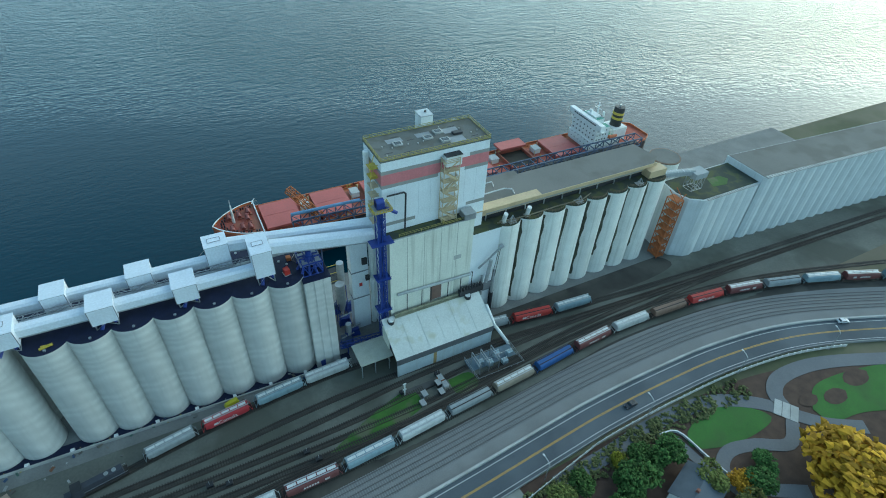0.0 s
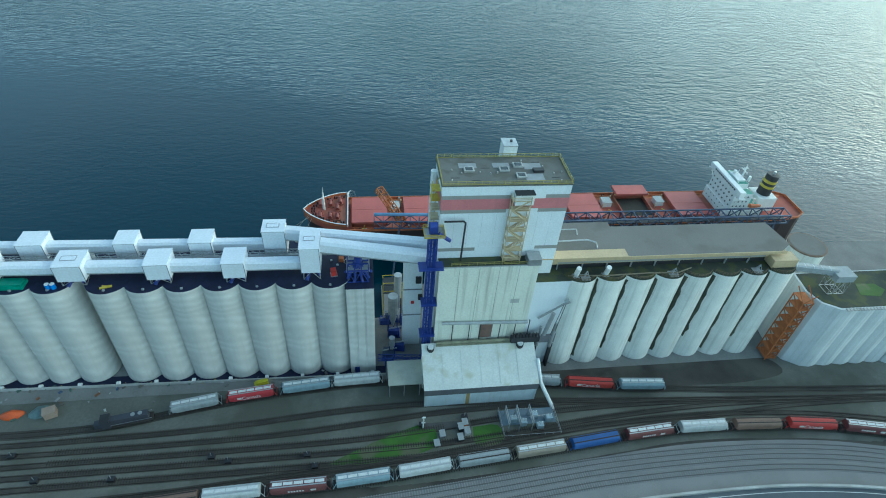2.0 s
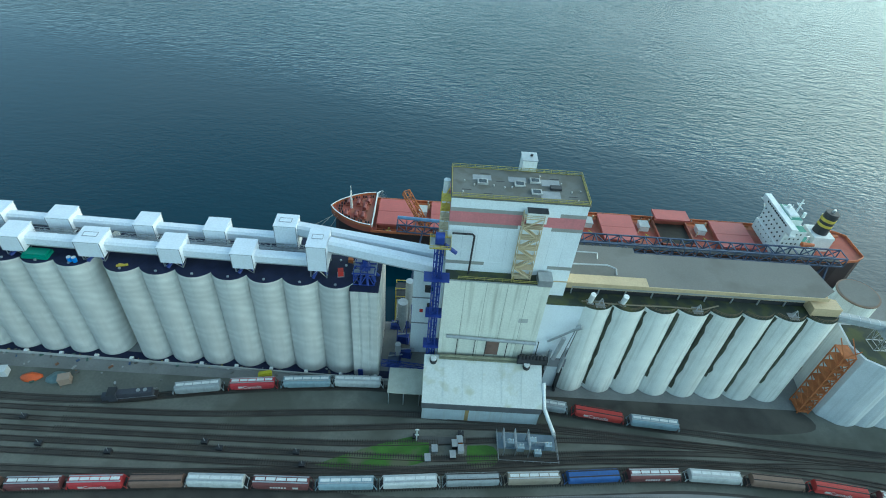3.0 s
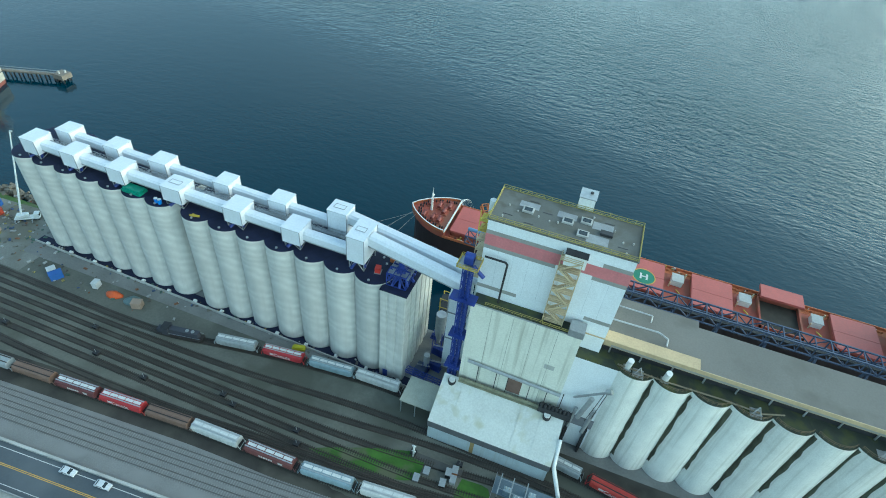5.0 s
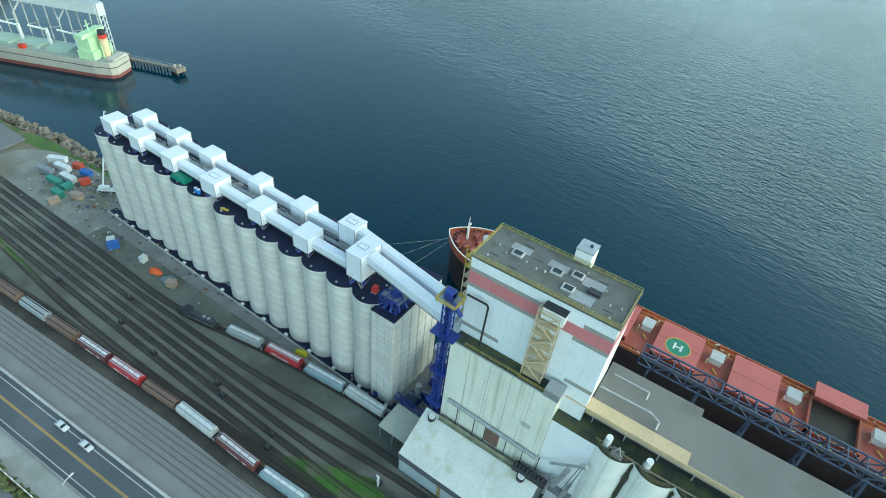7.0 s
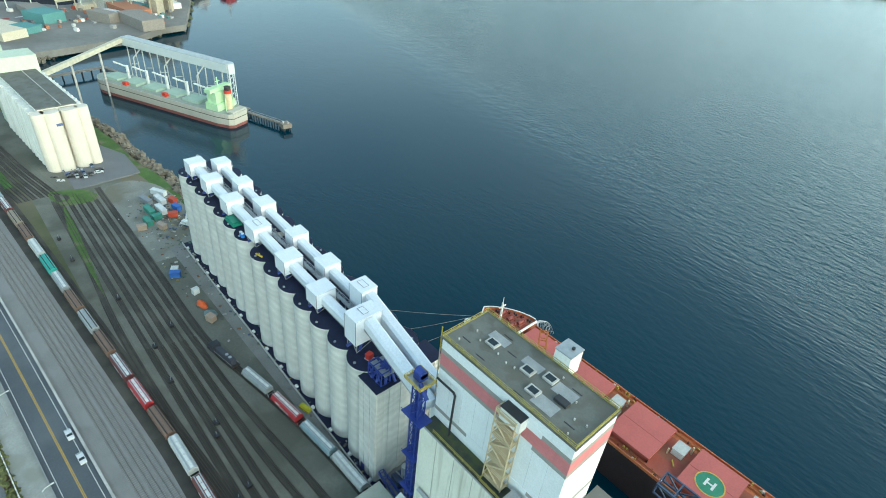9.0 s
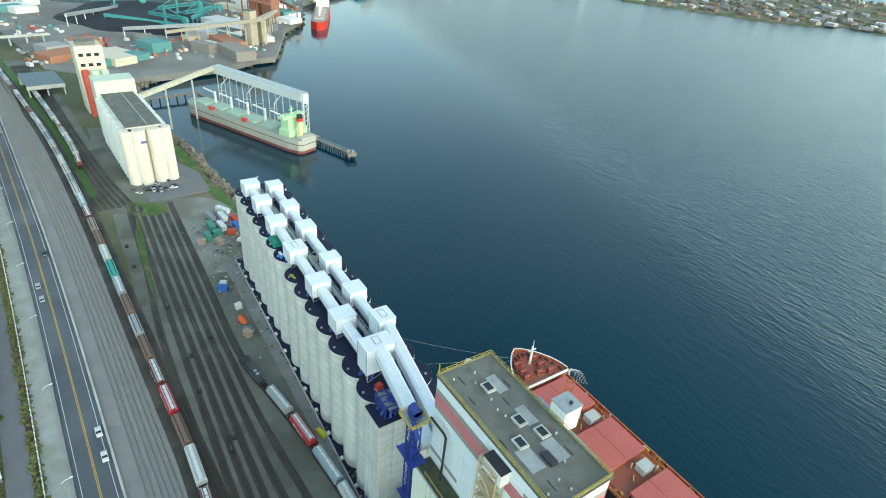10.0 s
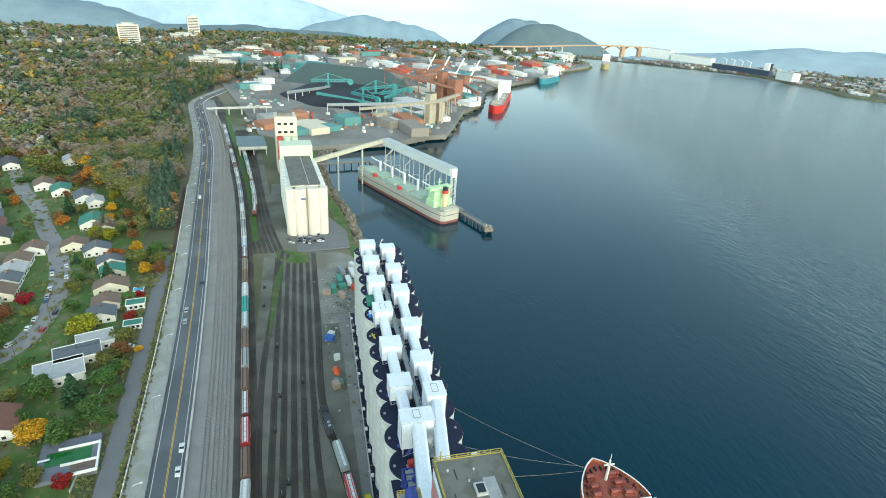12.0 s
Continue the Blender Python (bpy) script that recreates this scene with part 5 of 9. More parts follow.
# hatches: coaming with covers, one open
HATCH = [(25.3, 39.6), (47.2, 61.6), (70.4, 84.8), (94, 108.4), (119, 133.3), (143, 158), (168.2, 183)]
for i, (x0, x1) in enumerate(HATCH):
    hc = thing("cargo_hatch", "flat red steel hatch cover on its coaming" if i != 5 else "open cargo hatch with its red cover folded back", "hatch", (x0 + x1) / 2, SHY, DECK, group="cargo hatches")
    w = (x1 - x0) / 2
    part("coaming", Mesh().box(-w, w, -8.2, -7.6, 0, 1.7).box(-w, w, 7.6, 8.2, 0, 1.7).box(-w, -w + 0.6, -8.2, 8.2, 0, 1.7).box(w - 0.6, w, -8.2, 8.2, 0, 1.7), DECKRED, hc)
    if i == 5:
        # flat panel on the deck, with the shade of a deep hold as colour
        part("hold", Mesh().box(-w + 0.6, w - 0.6, -7.6, 7.6, 0.02, 0.1), mat("hold_shadow", (0.05, 0.045, 0.035), 0.9), hc, "dark panel painted as the shaded hold")
        part("folded_cover", Mesh().box(-w, w, 4.6, 11.6, 3.8, 4.8), HATCHRED, hc, "red cover rolled aside")
        part("cover_stay", Mesh().box(-w, -w + 0.4, 7.7, 8.2, 1.7, 3.8).box(w - 0.4, w, 7.7, 8.2, 1.7, 3.8), DECKRED, hc)
    else:
        part("cover", Mesh().box(-w - 0.2, w + 0.2, -8.6, -0.06, 1.7, 2.6), HATCHRED, hc)
        part("cover", Mesh().box(-w - 0.2, w + 0.2, 0.06, 8.6, 1.7, 2.6), HATCHRED, hc)
        if i == 3:
            disc = Mesh().tube((0, -1.6, 2.62), (0, -1.6, 2.64), 4.2, 36)
            part("landing_circle", disc, mat("pad_green", (0.03, 0.20, 0.12), 0.7), hc, "green helicopter landing circle")
            ring = Mesh()
            for k in range(36):
                p, q = (radians(k * 10), radians(k * 10 + 10))
                ring.beam((4.2 * math.cos(p), -1.6 + 4.2 * math.sin(p), 2.65), (4.2 * math.cos(q), -1.6 + 4.2 * math.sin(q), 2.65), 0.35, 0.04)
            part("circle_edge", ring, PAINTY, hc)
            part("letter_h", Mesh().box(-1.5, -0.8, -3.2, 0.0, 2.64, 2.68).box(0.8, 1.5, -3.2, 0.0, 2.64, 2.68).box(-0.8, 0.8, -1.9, -1.3, 2.64, 2.68), PAINTW, hc, "white letter H")
for x, w in ((43.4, 1.7), (66.0, 1.7), (89.4, 1.8), (113.7, 2.0), (138.2, 2.0), (163.2, 1.8)):
    mh = thing("deck_house", "small white mast house between hatches", "deck house", x, SHY + 3.5, DECK, group="mast houses")
    part("house", Mesh().box(-w, w, -2.2, 2.2, 0, 2.4), SHIPWHITE, mh)
    part("house_top", Mesh().box(-w - 0.2, w + 0.2, -2.4, 2.4, 2.4, 2.55), CONC, mh)
    part("vent_post", Mesh().tube((w + 0.8, 2.6, 0), (w + 0.8, 2.6, 3.2), 0.3, 8).tube((-w - 0.7, -3.2, 0), (-w - 0.7, -3.2, 2.4), 0.25, 8), TANSTEEL, mh)
    part("side_crane", Mesh().beam((0, -4.6, 0.5), (1.5, -6.5, 0.5), 0.35), YELLOW, mh)
dp = thing("deck_pipes", "rusty pipe run with valves along the deck edge", "pipework", 0, SHY, DECK)
part("pipe", Mesh().tube((25, 9.0, 0.35), (187, 9.0, 0.35), 0.16, 6).tube((25, 8.2 + 0.9, 0.7), (187, 9.1, 0.7), 0.12, 6).tube((25, -9.4, 0.35), (187, -9.4, 0.35), 0.16, 6), RUST, dp)
rng = random.Random(4)
dirt = Mesh()
for k in range(240):
    x, y = rng.uniform(25, 187), rng.choice((-1, 1)) * rng.uniform(8.9, 11.0)
    s = rng.uniform(0.15, 0.45)
    dirt.box(x - s, x + s, SHY + y - s * 0.6, SHY + y + s * 0.6, DECK + 0.02, DECK + rng.uniform(0.3, 1.3))
ob = solo("deck_fittings", dirt, palette("deck_fitting_paint", [(0.25, 0.06, 0.04), (0.1, 0.05, 0.04), (0.5, 0.5, 0.46), (0.34, 0.1, 0.05), (0.5, 0.4, 0.1)]), "small bollards, vents and cleats on the deck", "deck fittings", kind="stuff")
# accommodation
ac = thing("bridge_house", "white tiered ship's bridge house with green decks", "ship bridge", 196.5, SHY, DECK)
part("house_wall", Mesh().box(-7.3, 9, -10.4, 10.4, 0, 5.2), SHIPWHITE, ac)
part("house_wall", Mesh().box(-7, 1.5, -9.4, 9.4, 5.2, 13.4), SHIPWHITE, ac)
part("bridge_front", Mesh().box(-7.6, -5.0, -12.6, 12.6, 13.4, 16.4), SHIPWHITE, ac, "white bridge front with wings")
part("wheelhouse", Mesh().box(-4.6, 0.5, -5.4, 5.4, 13.4, 16.0), SHIPWHITE, ac)
part("wheelhouse_top", Mesh().box(-4.5, 0.3, -5.2, 5.2, 16.0, 16.1), SHIPGREEN, ac)
part("bridge_deck", Mesh().box(-4.5, 1.4, -9.3, -5.5, 13.4, 13.5).box(-4.5, 1.4, 5.5, 9.3, 13.4, 13.5), SHIPGREEN, ac, "green bridge deck")
for k in range(11):
    part("wheelhouse_window", Mesh().box(-7.66, -7.6, -8.6 + 1.6 * k, -7.5 + 1.6 * k, 14.9, 15.6), GLASS, ac)
for s_ in (-1, 1):
    part("bridge_wing", Mesh().box(-7.6, -5.0, min(s_ * 9.4, s_ * 13.4), max(s_ * 9.4, s_ * 13.4), 13.3, 13.6).beam((-6.2, s_ * 13, 13.3), (-6.2, s_ * 9.5, 9.6), 0.4), SHIPWHITE, ac, "white open bridge wing")
    part("deck_crane", Mesh().tube((5.5, s_ * 7, 5.4), (5.5, s_ * 7, 9.5), 0.35, 8).beam((5.5, s_ * 7, 9.4), (1.5, s_ * 8.6, 11.0), 0.35), SHIPWHITE, ac)
    part("lifeboat", Mesh().tube((2.6, s_ * 9.2, 7.0), (7.6, s_ * 9.2, 7.0), 1.1, 10, 0.7), HULLORANGE, ac, "orange lifeboat in its davit")
part("monkey_island", Mesh().box(-4.2, -0.4, -3.4, 3.4, 16.1, 16.9).tube((-2.6, 2.2, 16.9), (-2.6, 2.2, 18.3), 0.7, 12).beam((-4, -4.6, 16.2), (-4, 4.6, 16.8), 0.25), SHIPWHITE, ac)
for lvl, z in enumerate((1.8, 4.2, 6.8, 9.2, 11.6)):
    for k in range(7):
        part("porthole", Mesh().box(-7.36, -7.0, -7.8 + 2.6 * k - 0.24, -7.8 + 2.6 * k + 0.24, z, z + 0.55), GLASS, ac)
for k in range(4):
    for z in (6.8, 9.2, 11.6):
        part("porthole", Mesh().box(-5.8 + 1.8 * k - 0.3, -5.8 + 1.8 * k + 0.3, -9.46, -9.4, z, z + 0.7), GLASS, ac)
part("aft_deck", Mesh().box(1.6, 9, -9.5, 9.5, 5.2, 5.4), SHIPGREEN, ac, "green boat deck")
part("radar_mast", Mesh().tube((0, 0, 16.1), (0, 0, 22.5), 0.4, 8, 0.2).beam((0, -2.4, 19.4), (0, 2.4, 19.4), 0.3).beam((-1.2, 0, 20.8), (1.2, 0, 20.8), 0.3).tube((-1.5, 1.6, 16.1), (-1.5, 1.6, 19), 0.12, 6).tube((1.4, -3, 16.1), (1.4, -3, 18.4), 0.6, 10), SHIPWHITE, ac)
part("bulwark_side", Mesh().box(-7, 9, -9.5, -9.4, 5.4, 6.5).box(-7, 9, 9.4, 9.5, 5.4, 6.5), SHIPWHITE, ac)
fn = thing("funnel", "black ship's funnel with yellow bands", "funnel", 211.5, SHY + 0.5, DECK)
part("casing", Mesh().box(-4.4, 4.4, -4.6, 4.6, 0, 7.0), SHIPWHITE, fn)
part("stack", Mesh().tube((0, 0, 7.0), (0.6, 0, 17.0), 3.0, 20, 2.7), BLACK, fn)
for z in (10.6, 13.2):
    part("band", Mesh().tube((0.2, 0, z), (0.3, 0, z + 1.2), 2.98, 20), YELLOW, fn, "yellow funnel band")
part("exhaust", Mesh().tube((0.6, 0, 17), (0.8, 0, 18.2), 0.6, 10).tube((1.6, 1, 17), (1.8, 1, 17.9), 0.4, 8), STEEL, fn)
lbt = thing("free_fall_boat", "white and orange lifeboat on the stern", "lifeboat", 221, SHY + 4, DECK)
part("boat", Mesh().tube((-3, 0, 1.6), (2.6, 0, 2.4), 1.3, 10, 0.7), HULLORANGE, lbt)
part("cradle", Mesh().box(-3, 2, -0.8, 0.8, 0, 0.9), SHIPWHITE, lbt)

# ---- shiploader gantry along the berth ----
ld = thing("shiploader_gantry", "blue-grey steel lattice conveyor gantry along the berth", "gantry", 0, 0, YARD_Z)
z0 = 13.5 - YARD_Z
for x in range(96, 210, 16):
    part("gantry_leg", Mesh().beam((x, 53, 0), (x, 58.5, z0), 0.7).beam((x, 62, 0), (x, 58.5, z0), 0.7).beam((x, 54.5, z0 * 0.4), (x, 60.6, z0 * 0.4), 0.4), SHIPBLUE, ld)
part("girder", Mesh().truss((92, 58.5, z0), (212, 58.5, z0), 5.6, 4.0, 24, 0.5), SHIPBLUE, ld, "faded blue lattice girder")
part("belt", Mesh().box(92, 212, 57.6, 59.4, z0 + 0.3, z0 + 0.8), BLACK, ld)
l2 = thing("shiploader_boom", "blue and rust lattice loading boom over the bow hatches", "gantry", 0, 0, YARD_Z)
part("boom", Mesh().truss((34, 59.5, 15 - YARD_Z), (66, 58, 15 - YARD_Z), 4, 3.4, 9, 0.4), SHIPBLUE, l2)
part("boom_arm", Mesh().truss((45, 60, 15 - YARD_Z), (36, 72, 23 - YARD_Z), 2.6, 2.2, 6, 0.35), RUST, l2, "rust-brown inclined arm")
part("support_leg", Mesh().beam((40, 43.5, 0), (44, 59, 15 - YARD_Z), 0.6).beam((62, 43.5, 0), (58, 58, 15 - YARD_Z), 0.6), SHIPBLUE, l2)
part("top_pipe", Mesh().tube((34, 60.5, 19.6 - YARD_Z), (62, 59.2, 19.6 - YARD_Z), 0.7, 10), mat("sky_blue_pipe", (0.14, 0.26, 0.42), 0.5), l2, "light blue pipe")

# mooring lines
for k, (a, b) in enumerate((((7.5, 72, 11.0), (-30, 26.5, -3.2)), ((8, 71, 11.0), (-62, 26.5, -3.2)), ((9, 70, 11.0), (-12, 26.5, -3.2)))):
    ml = Mesh()
    pts = [Vector(a).lerp(Vector(b), i / 12) + Vector((0, 0, -2.2 * math.sin(math.pi * i / 12))) for i in range(13)]
    ml.path(pts, 0.06, 5)
    solo("mooring_line", ml, mat("rope", (0.4, 0.4, 0.36), 0.9), "pale mooring rope from bow to quay", "rope", "mooring ropes")

# ---- railcars ----
CARPAINT = {}


def wording(text, size, s):
    """Letters as a thin mesh on one side of a car."""
    c = bpy.data.curves.new("letters", "FONT")
    c.body, c.size, c.extrude, c.align_x = text, size, 0.012, "CENTER"
    ob = bpy.data.objects.new("letters", c)
    me = bpy.data.meshes.new_from_object(ob)
    me.transform(pose(0, s * 1.64, 2.2, 90, 0, 0 if s < 0 else 180))
    m = Mesh()
    m.add([v.co.copy() for v in me.vertices], [tuple(p.vertices) for p in me.polygons])
    bpy.data.objects.remove(ob)
    return m


def car_paint(key):
    table = {"grey": (0.30, 0.33, 0.34), "pale": (0.47, 0.49, 0.48), "blue_grey": (0.24, 0.33, 0.37), "red": (0.42, 0.035, 0.035), "maroon": (0.14, 0.045, 0.045),
             "brown": (0.19, 0.12, 0.09), "tan": (0.27, 0.23, 0.18), "blue": (0.03, 0.10, 0.30), "teal": (0.04, 0.36, 0.31), "dark": (0.05, 0.055, 0.07)}
    if key not in CARPAINT:
        CARPAINT[key] = mat("railcar_" + key, table[key], 0.6, 0.16, 0.4, 3.0, streak=0.35, streak_col=tuple(c * 0.45 for c in table[key]), tint=0.08)
    return CARPAINT[key]


WALK = mat("roof_walkway", (0.62, 0.64, 0.63), 0.6, 0.15, 0.8)
UNDER = mat("bogie_iron", (0.035, 0.03, 0.028), 0.8, 0.3)
KINDS = {}
NAMES = {"grey": "grey", "pale": "pale grey", "blue_grey": "blue-grey", "red": "bright red", "maroon": "dark maroon", "brown": "rusty brown", "tan": "tan", "blue": "blue", "teal": "teal green", "dark": "dark"}


def hopper(key, bright):
    """A covered grain hopper, 17 m over its ends."""
    t = thing("hopper_car", NAMES[key] + " covered grain hopper railcar on the tracks", "railcar", group="railcars")
    pm = car_paint(key)
    sec = [(-1.25, 1.3), (-1.52, 1.9), (-1.56, 3.6), (-1.3, 4.25), (-0.7, 4.5), (0.7, 4.5), (1.3, 4.25), (1.56, 3.6), (1.52, 1.9), (1.25, 1.3)]
    n = len(sec)
    body = Mesh()
    verts, faces = [], []
    for x, s, zl in ((-7.3, 1.0, 2.1), (-6.0, 1.0, 1.3), (6.0, 1.0, 1.3), (7.3, 1.0, 2.1)):
        verts += [(x, y, max(z, zl)) for y, z in sec]
    for k in range(3):
        faces += [(k * n + i, k * n + (i + 1) % n, (k + 1) * n + (i + 1) % n, (k + 1) * n + i) for i in range(n)]
    faces += [tuple(range(n - 1, -1, -1)), tuple(range(3 * n, 4 * n))]
    body.add(verts, faces)
    ribs = body
    for x in np.arange(-6.8, 6.9, 1.36):
        for s in (-1, 1):
            ribs.box(x - 0.06, x + 0.06, s * 1.57 - 0.05, s * 1.57 + 0.05, 1.9, 3.7)
    part("body", body, pm, t)
    part("sill", Mesh().box(-8.4, 8.4, -1.3, 1.3, 1.05, 1.25), UNDER, t)
    for x in (-3.9, 0, 3.9):
        part("chute", Mesh().add([(x - 1.8, -1.2, 1.3), (x + 1.8, -1.2, 1.3), (x + 1.8, 1.2, 1.3), (x - 1.8, 1.2, 1.3), (x - 0.5, -0.5, 0.5), (x + 0.5, -0.5, 0.5), (x + 0.5, 0.5, 0.5), (x - 0.5, 0.5, 0.5)],
                              [(4, 5, 6, 7), (0, 1, 5, 4), (1, 2, 6, 5), (2, 3, 7, 6), (3, 0, 4, 7)]), pm, t)
    for s in (-1, 1):
        end = Mesh()
        for yy in (-1.3, 1.3):
            end.beam((s * 8.3, yy, 1.2), (s * 7.4, yy, 3.9), 0.14)
            end.beam((s * 8.3, yy, 1.2), (s * 8.3, yy, 2.3), 0.12)
        end.beam((s * 8.3, -1.3, 2.3), (s * 8.3, 1.3, 2.3), 0.1)
        part("end_ladder", end, pm, t)
        bg = Mesh().box(s * 6.4 - 1.4, s * 6.4 + 1.4, -1.0, 1.0, 0.5, 0.85)
        for dx in (-0.9, 0.9):
            for yy in (-0.75, 0.75):
                bg.tube((s * 6.4 + dx, yy - 0.07, 0.45), (s * 6.4 + dx, yy + 0.07, 0.45), 0.44, 12)
        part("bogie", bg, UNDER, t)
    hatch = Mesh()
    wide = 0.42 if bright else 0.3
    for k in range(5):
        hatch.box(-6.8 + 2.8 * k, -4.3 + 2.8 * k, -wide, wide, 4.5, 4.62)
    part("roof_hatch", hatch, WALK if bright else pm, t, "white hatch covers" if bright else "")
    wk = Mesh()
    for yy in (-0.85, 0.85):
        wk.box(-7.4, 7.4, yy - 0.16, yy + 0.16, 4.5, 4.58)
    part("running_board", wk, STEEL if bright else UNDER, t)
    if key in ("red", "maroon"):
        lt = Mesh()
        for s in (-1, 1):
            if key == "red":
                part("lettering", wording("Canada", 2.1, s), PAINTW, t, "white painted word Canada")
            else:
                for k in range(6):
                    lt.box(-2.8 + 0.75 * k, -2.3 + 0.75 * k, s * 1.63 - 0.02, s * 1.63 + 0.02, 2.6, 3.3)
            lt.box(3.2, 4.6, s * 1.63 - 0.02, s * 1.63 + 0.02, 2.5, 3.4)
        part("lettering_bar", lt, PAINTW, t, "white lettering blocks")
    return t


def put_car(key, bright, line, s, flip=0, length=1.0):
    p, a = along(line, s)
    m = pose(p.x, p.y, height(p.x, p.y) + 0.30, 0, 0, a + 180 * flip) @ Matrix.Diagonal((length, 1, 1, 1))
    if (key, bright) not in KINDS:
        KINDS[(key, bright)] = hopper(key, bright)
        KINDS[(key, bright)].matrix_world = m
    else:
        copy_thing(KINDS[(key, bright)], m)


def s_of_x(line, x):
    s = 0.0
    for a, b in zip(line, line[1:]):
        if min(a.x, b.x) <= x <= max(a.x, b.x):
            return s + (b - a).length * abs(x - a.x) / max(1e-6, abs(b.x - a.x))
        s += (b - a).length
    return s


train = ["pale", "maroon", "grey", "blue_grey", "maroon", "blue_grey", "grey", "maroon", "red", "brown", "pale", "maroon", "blue", "tan", "grey", "pale", "blue_grey", "maroon", "pale",
         "brown", "red", "maroon", "brown", "grey", "brown", "grey", "teal", "pale", "brown", "tan", "maroon", "blue_grey", "pale", "grey", "pale", "pale", "grey", "pale", "blue_grey", "pale",
         "grey", "pale", "brown", "pale", "grey", "pale", "maroon", "grey", "pale", "blue_grey", "pale", "grey", "pale"]
BLUE_AT, s_blue = train.index("blue"), s_of_x(MAIN, 97.2)
whites = {4, 7, 10, 11, 13, 15, 16, 17, 18, 21, 27, 31}
for i, key in enumerate(train):
    k = i - BLUE_AT
    far_run = max(0, k - 6)
    # the western half of the string is of shorter cars
    put_car(key, i in whites or i % 5 == 0, MAIN, s_blue + (18.1 * k if k < 0 else 17.35 * min(k, 6) + 15.35 * far_run), i % 2, 0.91 if far_run else 1.0)
for x, key in ((121.5, "blue_grey"), (104.0, "red"), (87.0, "grey"), (26.4, "pale"), (10.3, "blue_grey"), (-6.6, "red"), (-23.0, "grey")):
    put_car(key, key != "red" or x < 0, DOCK, s_of_x(DOCK, x))
# a far string beside the western elevator
WEST = smooth_line([(-255, -50), (-300, -53), (-400, -66), (-560, -90)], 4)
for i, key in enumerate(("maroon", "pale", "grey", "pale", "brown", "pale", "grey", "blue_grey", "pale", "grey")):
    put_car(key, i % 2 == 0, WEST, 10 + 18.4 * i)
# shunting locomotive
lc = thing("locomotive", "black diesel shunting locomotive in the yard", "locomotive", -42.8, -11.3, height(-42.8, -11.3) + 0.35, 190)
part("frame", Mesh().box(-8, 8, -1.5, 1.5, 1.0, 1.5), UNDER, lc)
part("long_hood", Mesh().box(-7, 3.2, -0.95, 0.95, 1.5, 4.0), car_paint("dark"), lc)
part("cab", Mesh().box(3.2, 5.6, -1.5, 1.5, 1.5, 4.6), car_paint("dark"), lc)
part("cab_roof", Mesh().box(3.1, 5.7, -1.55, 1.55, 4.6, 4.75), BLACK, lc)
part("cab_window", Mesh().box(3.5, 5.3, -1.53, -1.5, 3.2, 4.1), GLASS, lc)
part("nose", Mesh().box(5.6, 7.6, -0.95, 0.95, 1.5, 3.2), car_paint("dark"), lc)
part("fan", Mesh().tube((-5, 0, 4.0), (-5, 0, 4.25), 0.6, 12).tube((-3, 0, 4.0), (-3, 0, 4.25), 0.6, 12), STEEL, lc)
part("hand_rail", Mesh().beam((-7.9, -1.4, 2.5), (3.2, -1.4, 2.5), 0.08).beam((-7.9, 1.4, 2.5), (3.2, 1.4, 2.5), 0.08), STEEL, lc)
for s in (-4.6, 4.6):
    b = Mesh()
    for dx in (-1, 1):
        for yy in (-0.75, 0.75):
            b.tube((s + dx, yy - 0.07, 0.45), (s + dx, yy + 0.07, 0.45), 0.48, 12)
    part("bogie", b.box(s - 1.6, s + 1.6, -0.9, 0.9, 0.5, 1.0), UNDER, lc)

# ---- western elevator, second ship and jetty ----
WZ = -2.6
el = thing("west_elevator", "distant cream grain elevator with grey roof", "grain elevator", -223, -27.5, WZ, 4.5)
# local x runs west along the building, local y towards the water
part("silo_wall", Mesh().box(-76, -6, 3, 25, 0, 32), SILO_OLD, el)
for k in range(12):
    part("wall_bay", Mesh().tube((-9 - 6.0 * k, 3.6, 0), (-9 - 6.0 * k, 3.6, 32.3), 2.9, 12), SILO_OLD, el)
for k in range(12):
    part("wall_bay", Mesh().tube((-9 - 6.0 * k, 24.6, 0), (-9 - 6.0 * k, 24.6, 32.3), 2.9, 12), SILO_OLD, el)
for y, r in ((3.6, 3.4), (9.5, 4.3), (18.5, 4.2), (24.6, 3.2)):
    part("end_silo", Mesh().tube((-5, y, 0), (-5, y, 33.6), r, 22), mat("warm_cream", (0.66, 0.61, 0.53), 0.7, 0.08, 0.2, streak=0.2, streak_col=(0.4, 0.35, 0.28)), el)
part("emblem", Mesh().box(-0.75, -0.65, 10.0, 13.0, 26.4, 27.8), mat("emblem_blue", (0.1, 0.14, 0.3), 0.6), el)
part("roof_house", Mesh().box(-76, -8, 5, 23, 32, 34.4), SILO_OLD, el)
part("roof", Mesh().box(-76, -7, 4.4, 23.6, 34.4, 34.9), ROOF, el)
part("roof_ridge", Mesh().box(-76, -8, 16, 16.4, 34.9, 35.2), CONC, el)
for k in range(9):
    part("side_window", Mesh().box(-75 + 7.6 * k, -71.5 + 7.6 * k, 26, 28, 28.5, 31), SHIPWHITE, el)
part("headhouse", Mesh().box(-92, -76, 2, 26, 0, 43), mat("pale_green_wall", (0.52, 0.60, 0.48), 0.7, 0.1), el)
part("tall_house", Mesh().box(-160, -140, 2, 20, 0, 51), mat("warm_cream2", (0.64, 0.58, 0.46), 0.7, 0.1), el)
part("tall_house_top", Mesh().box(-156, -144, 5, 17, 51, 53.5), ROOF_BROWN, el)
for r_ in range(2):
    for k in range(3):
        part("house_window", Mesh().box(-140.0, -139.9, 4 + 5 * k, 7 + 5 * k, 37 + 7 * r_, 39.2 + 7 * r_), GLASS, el)
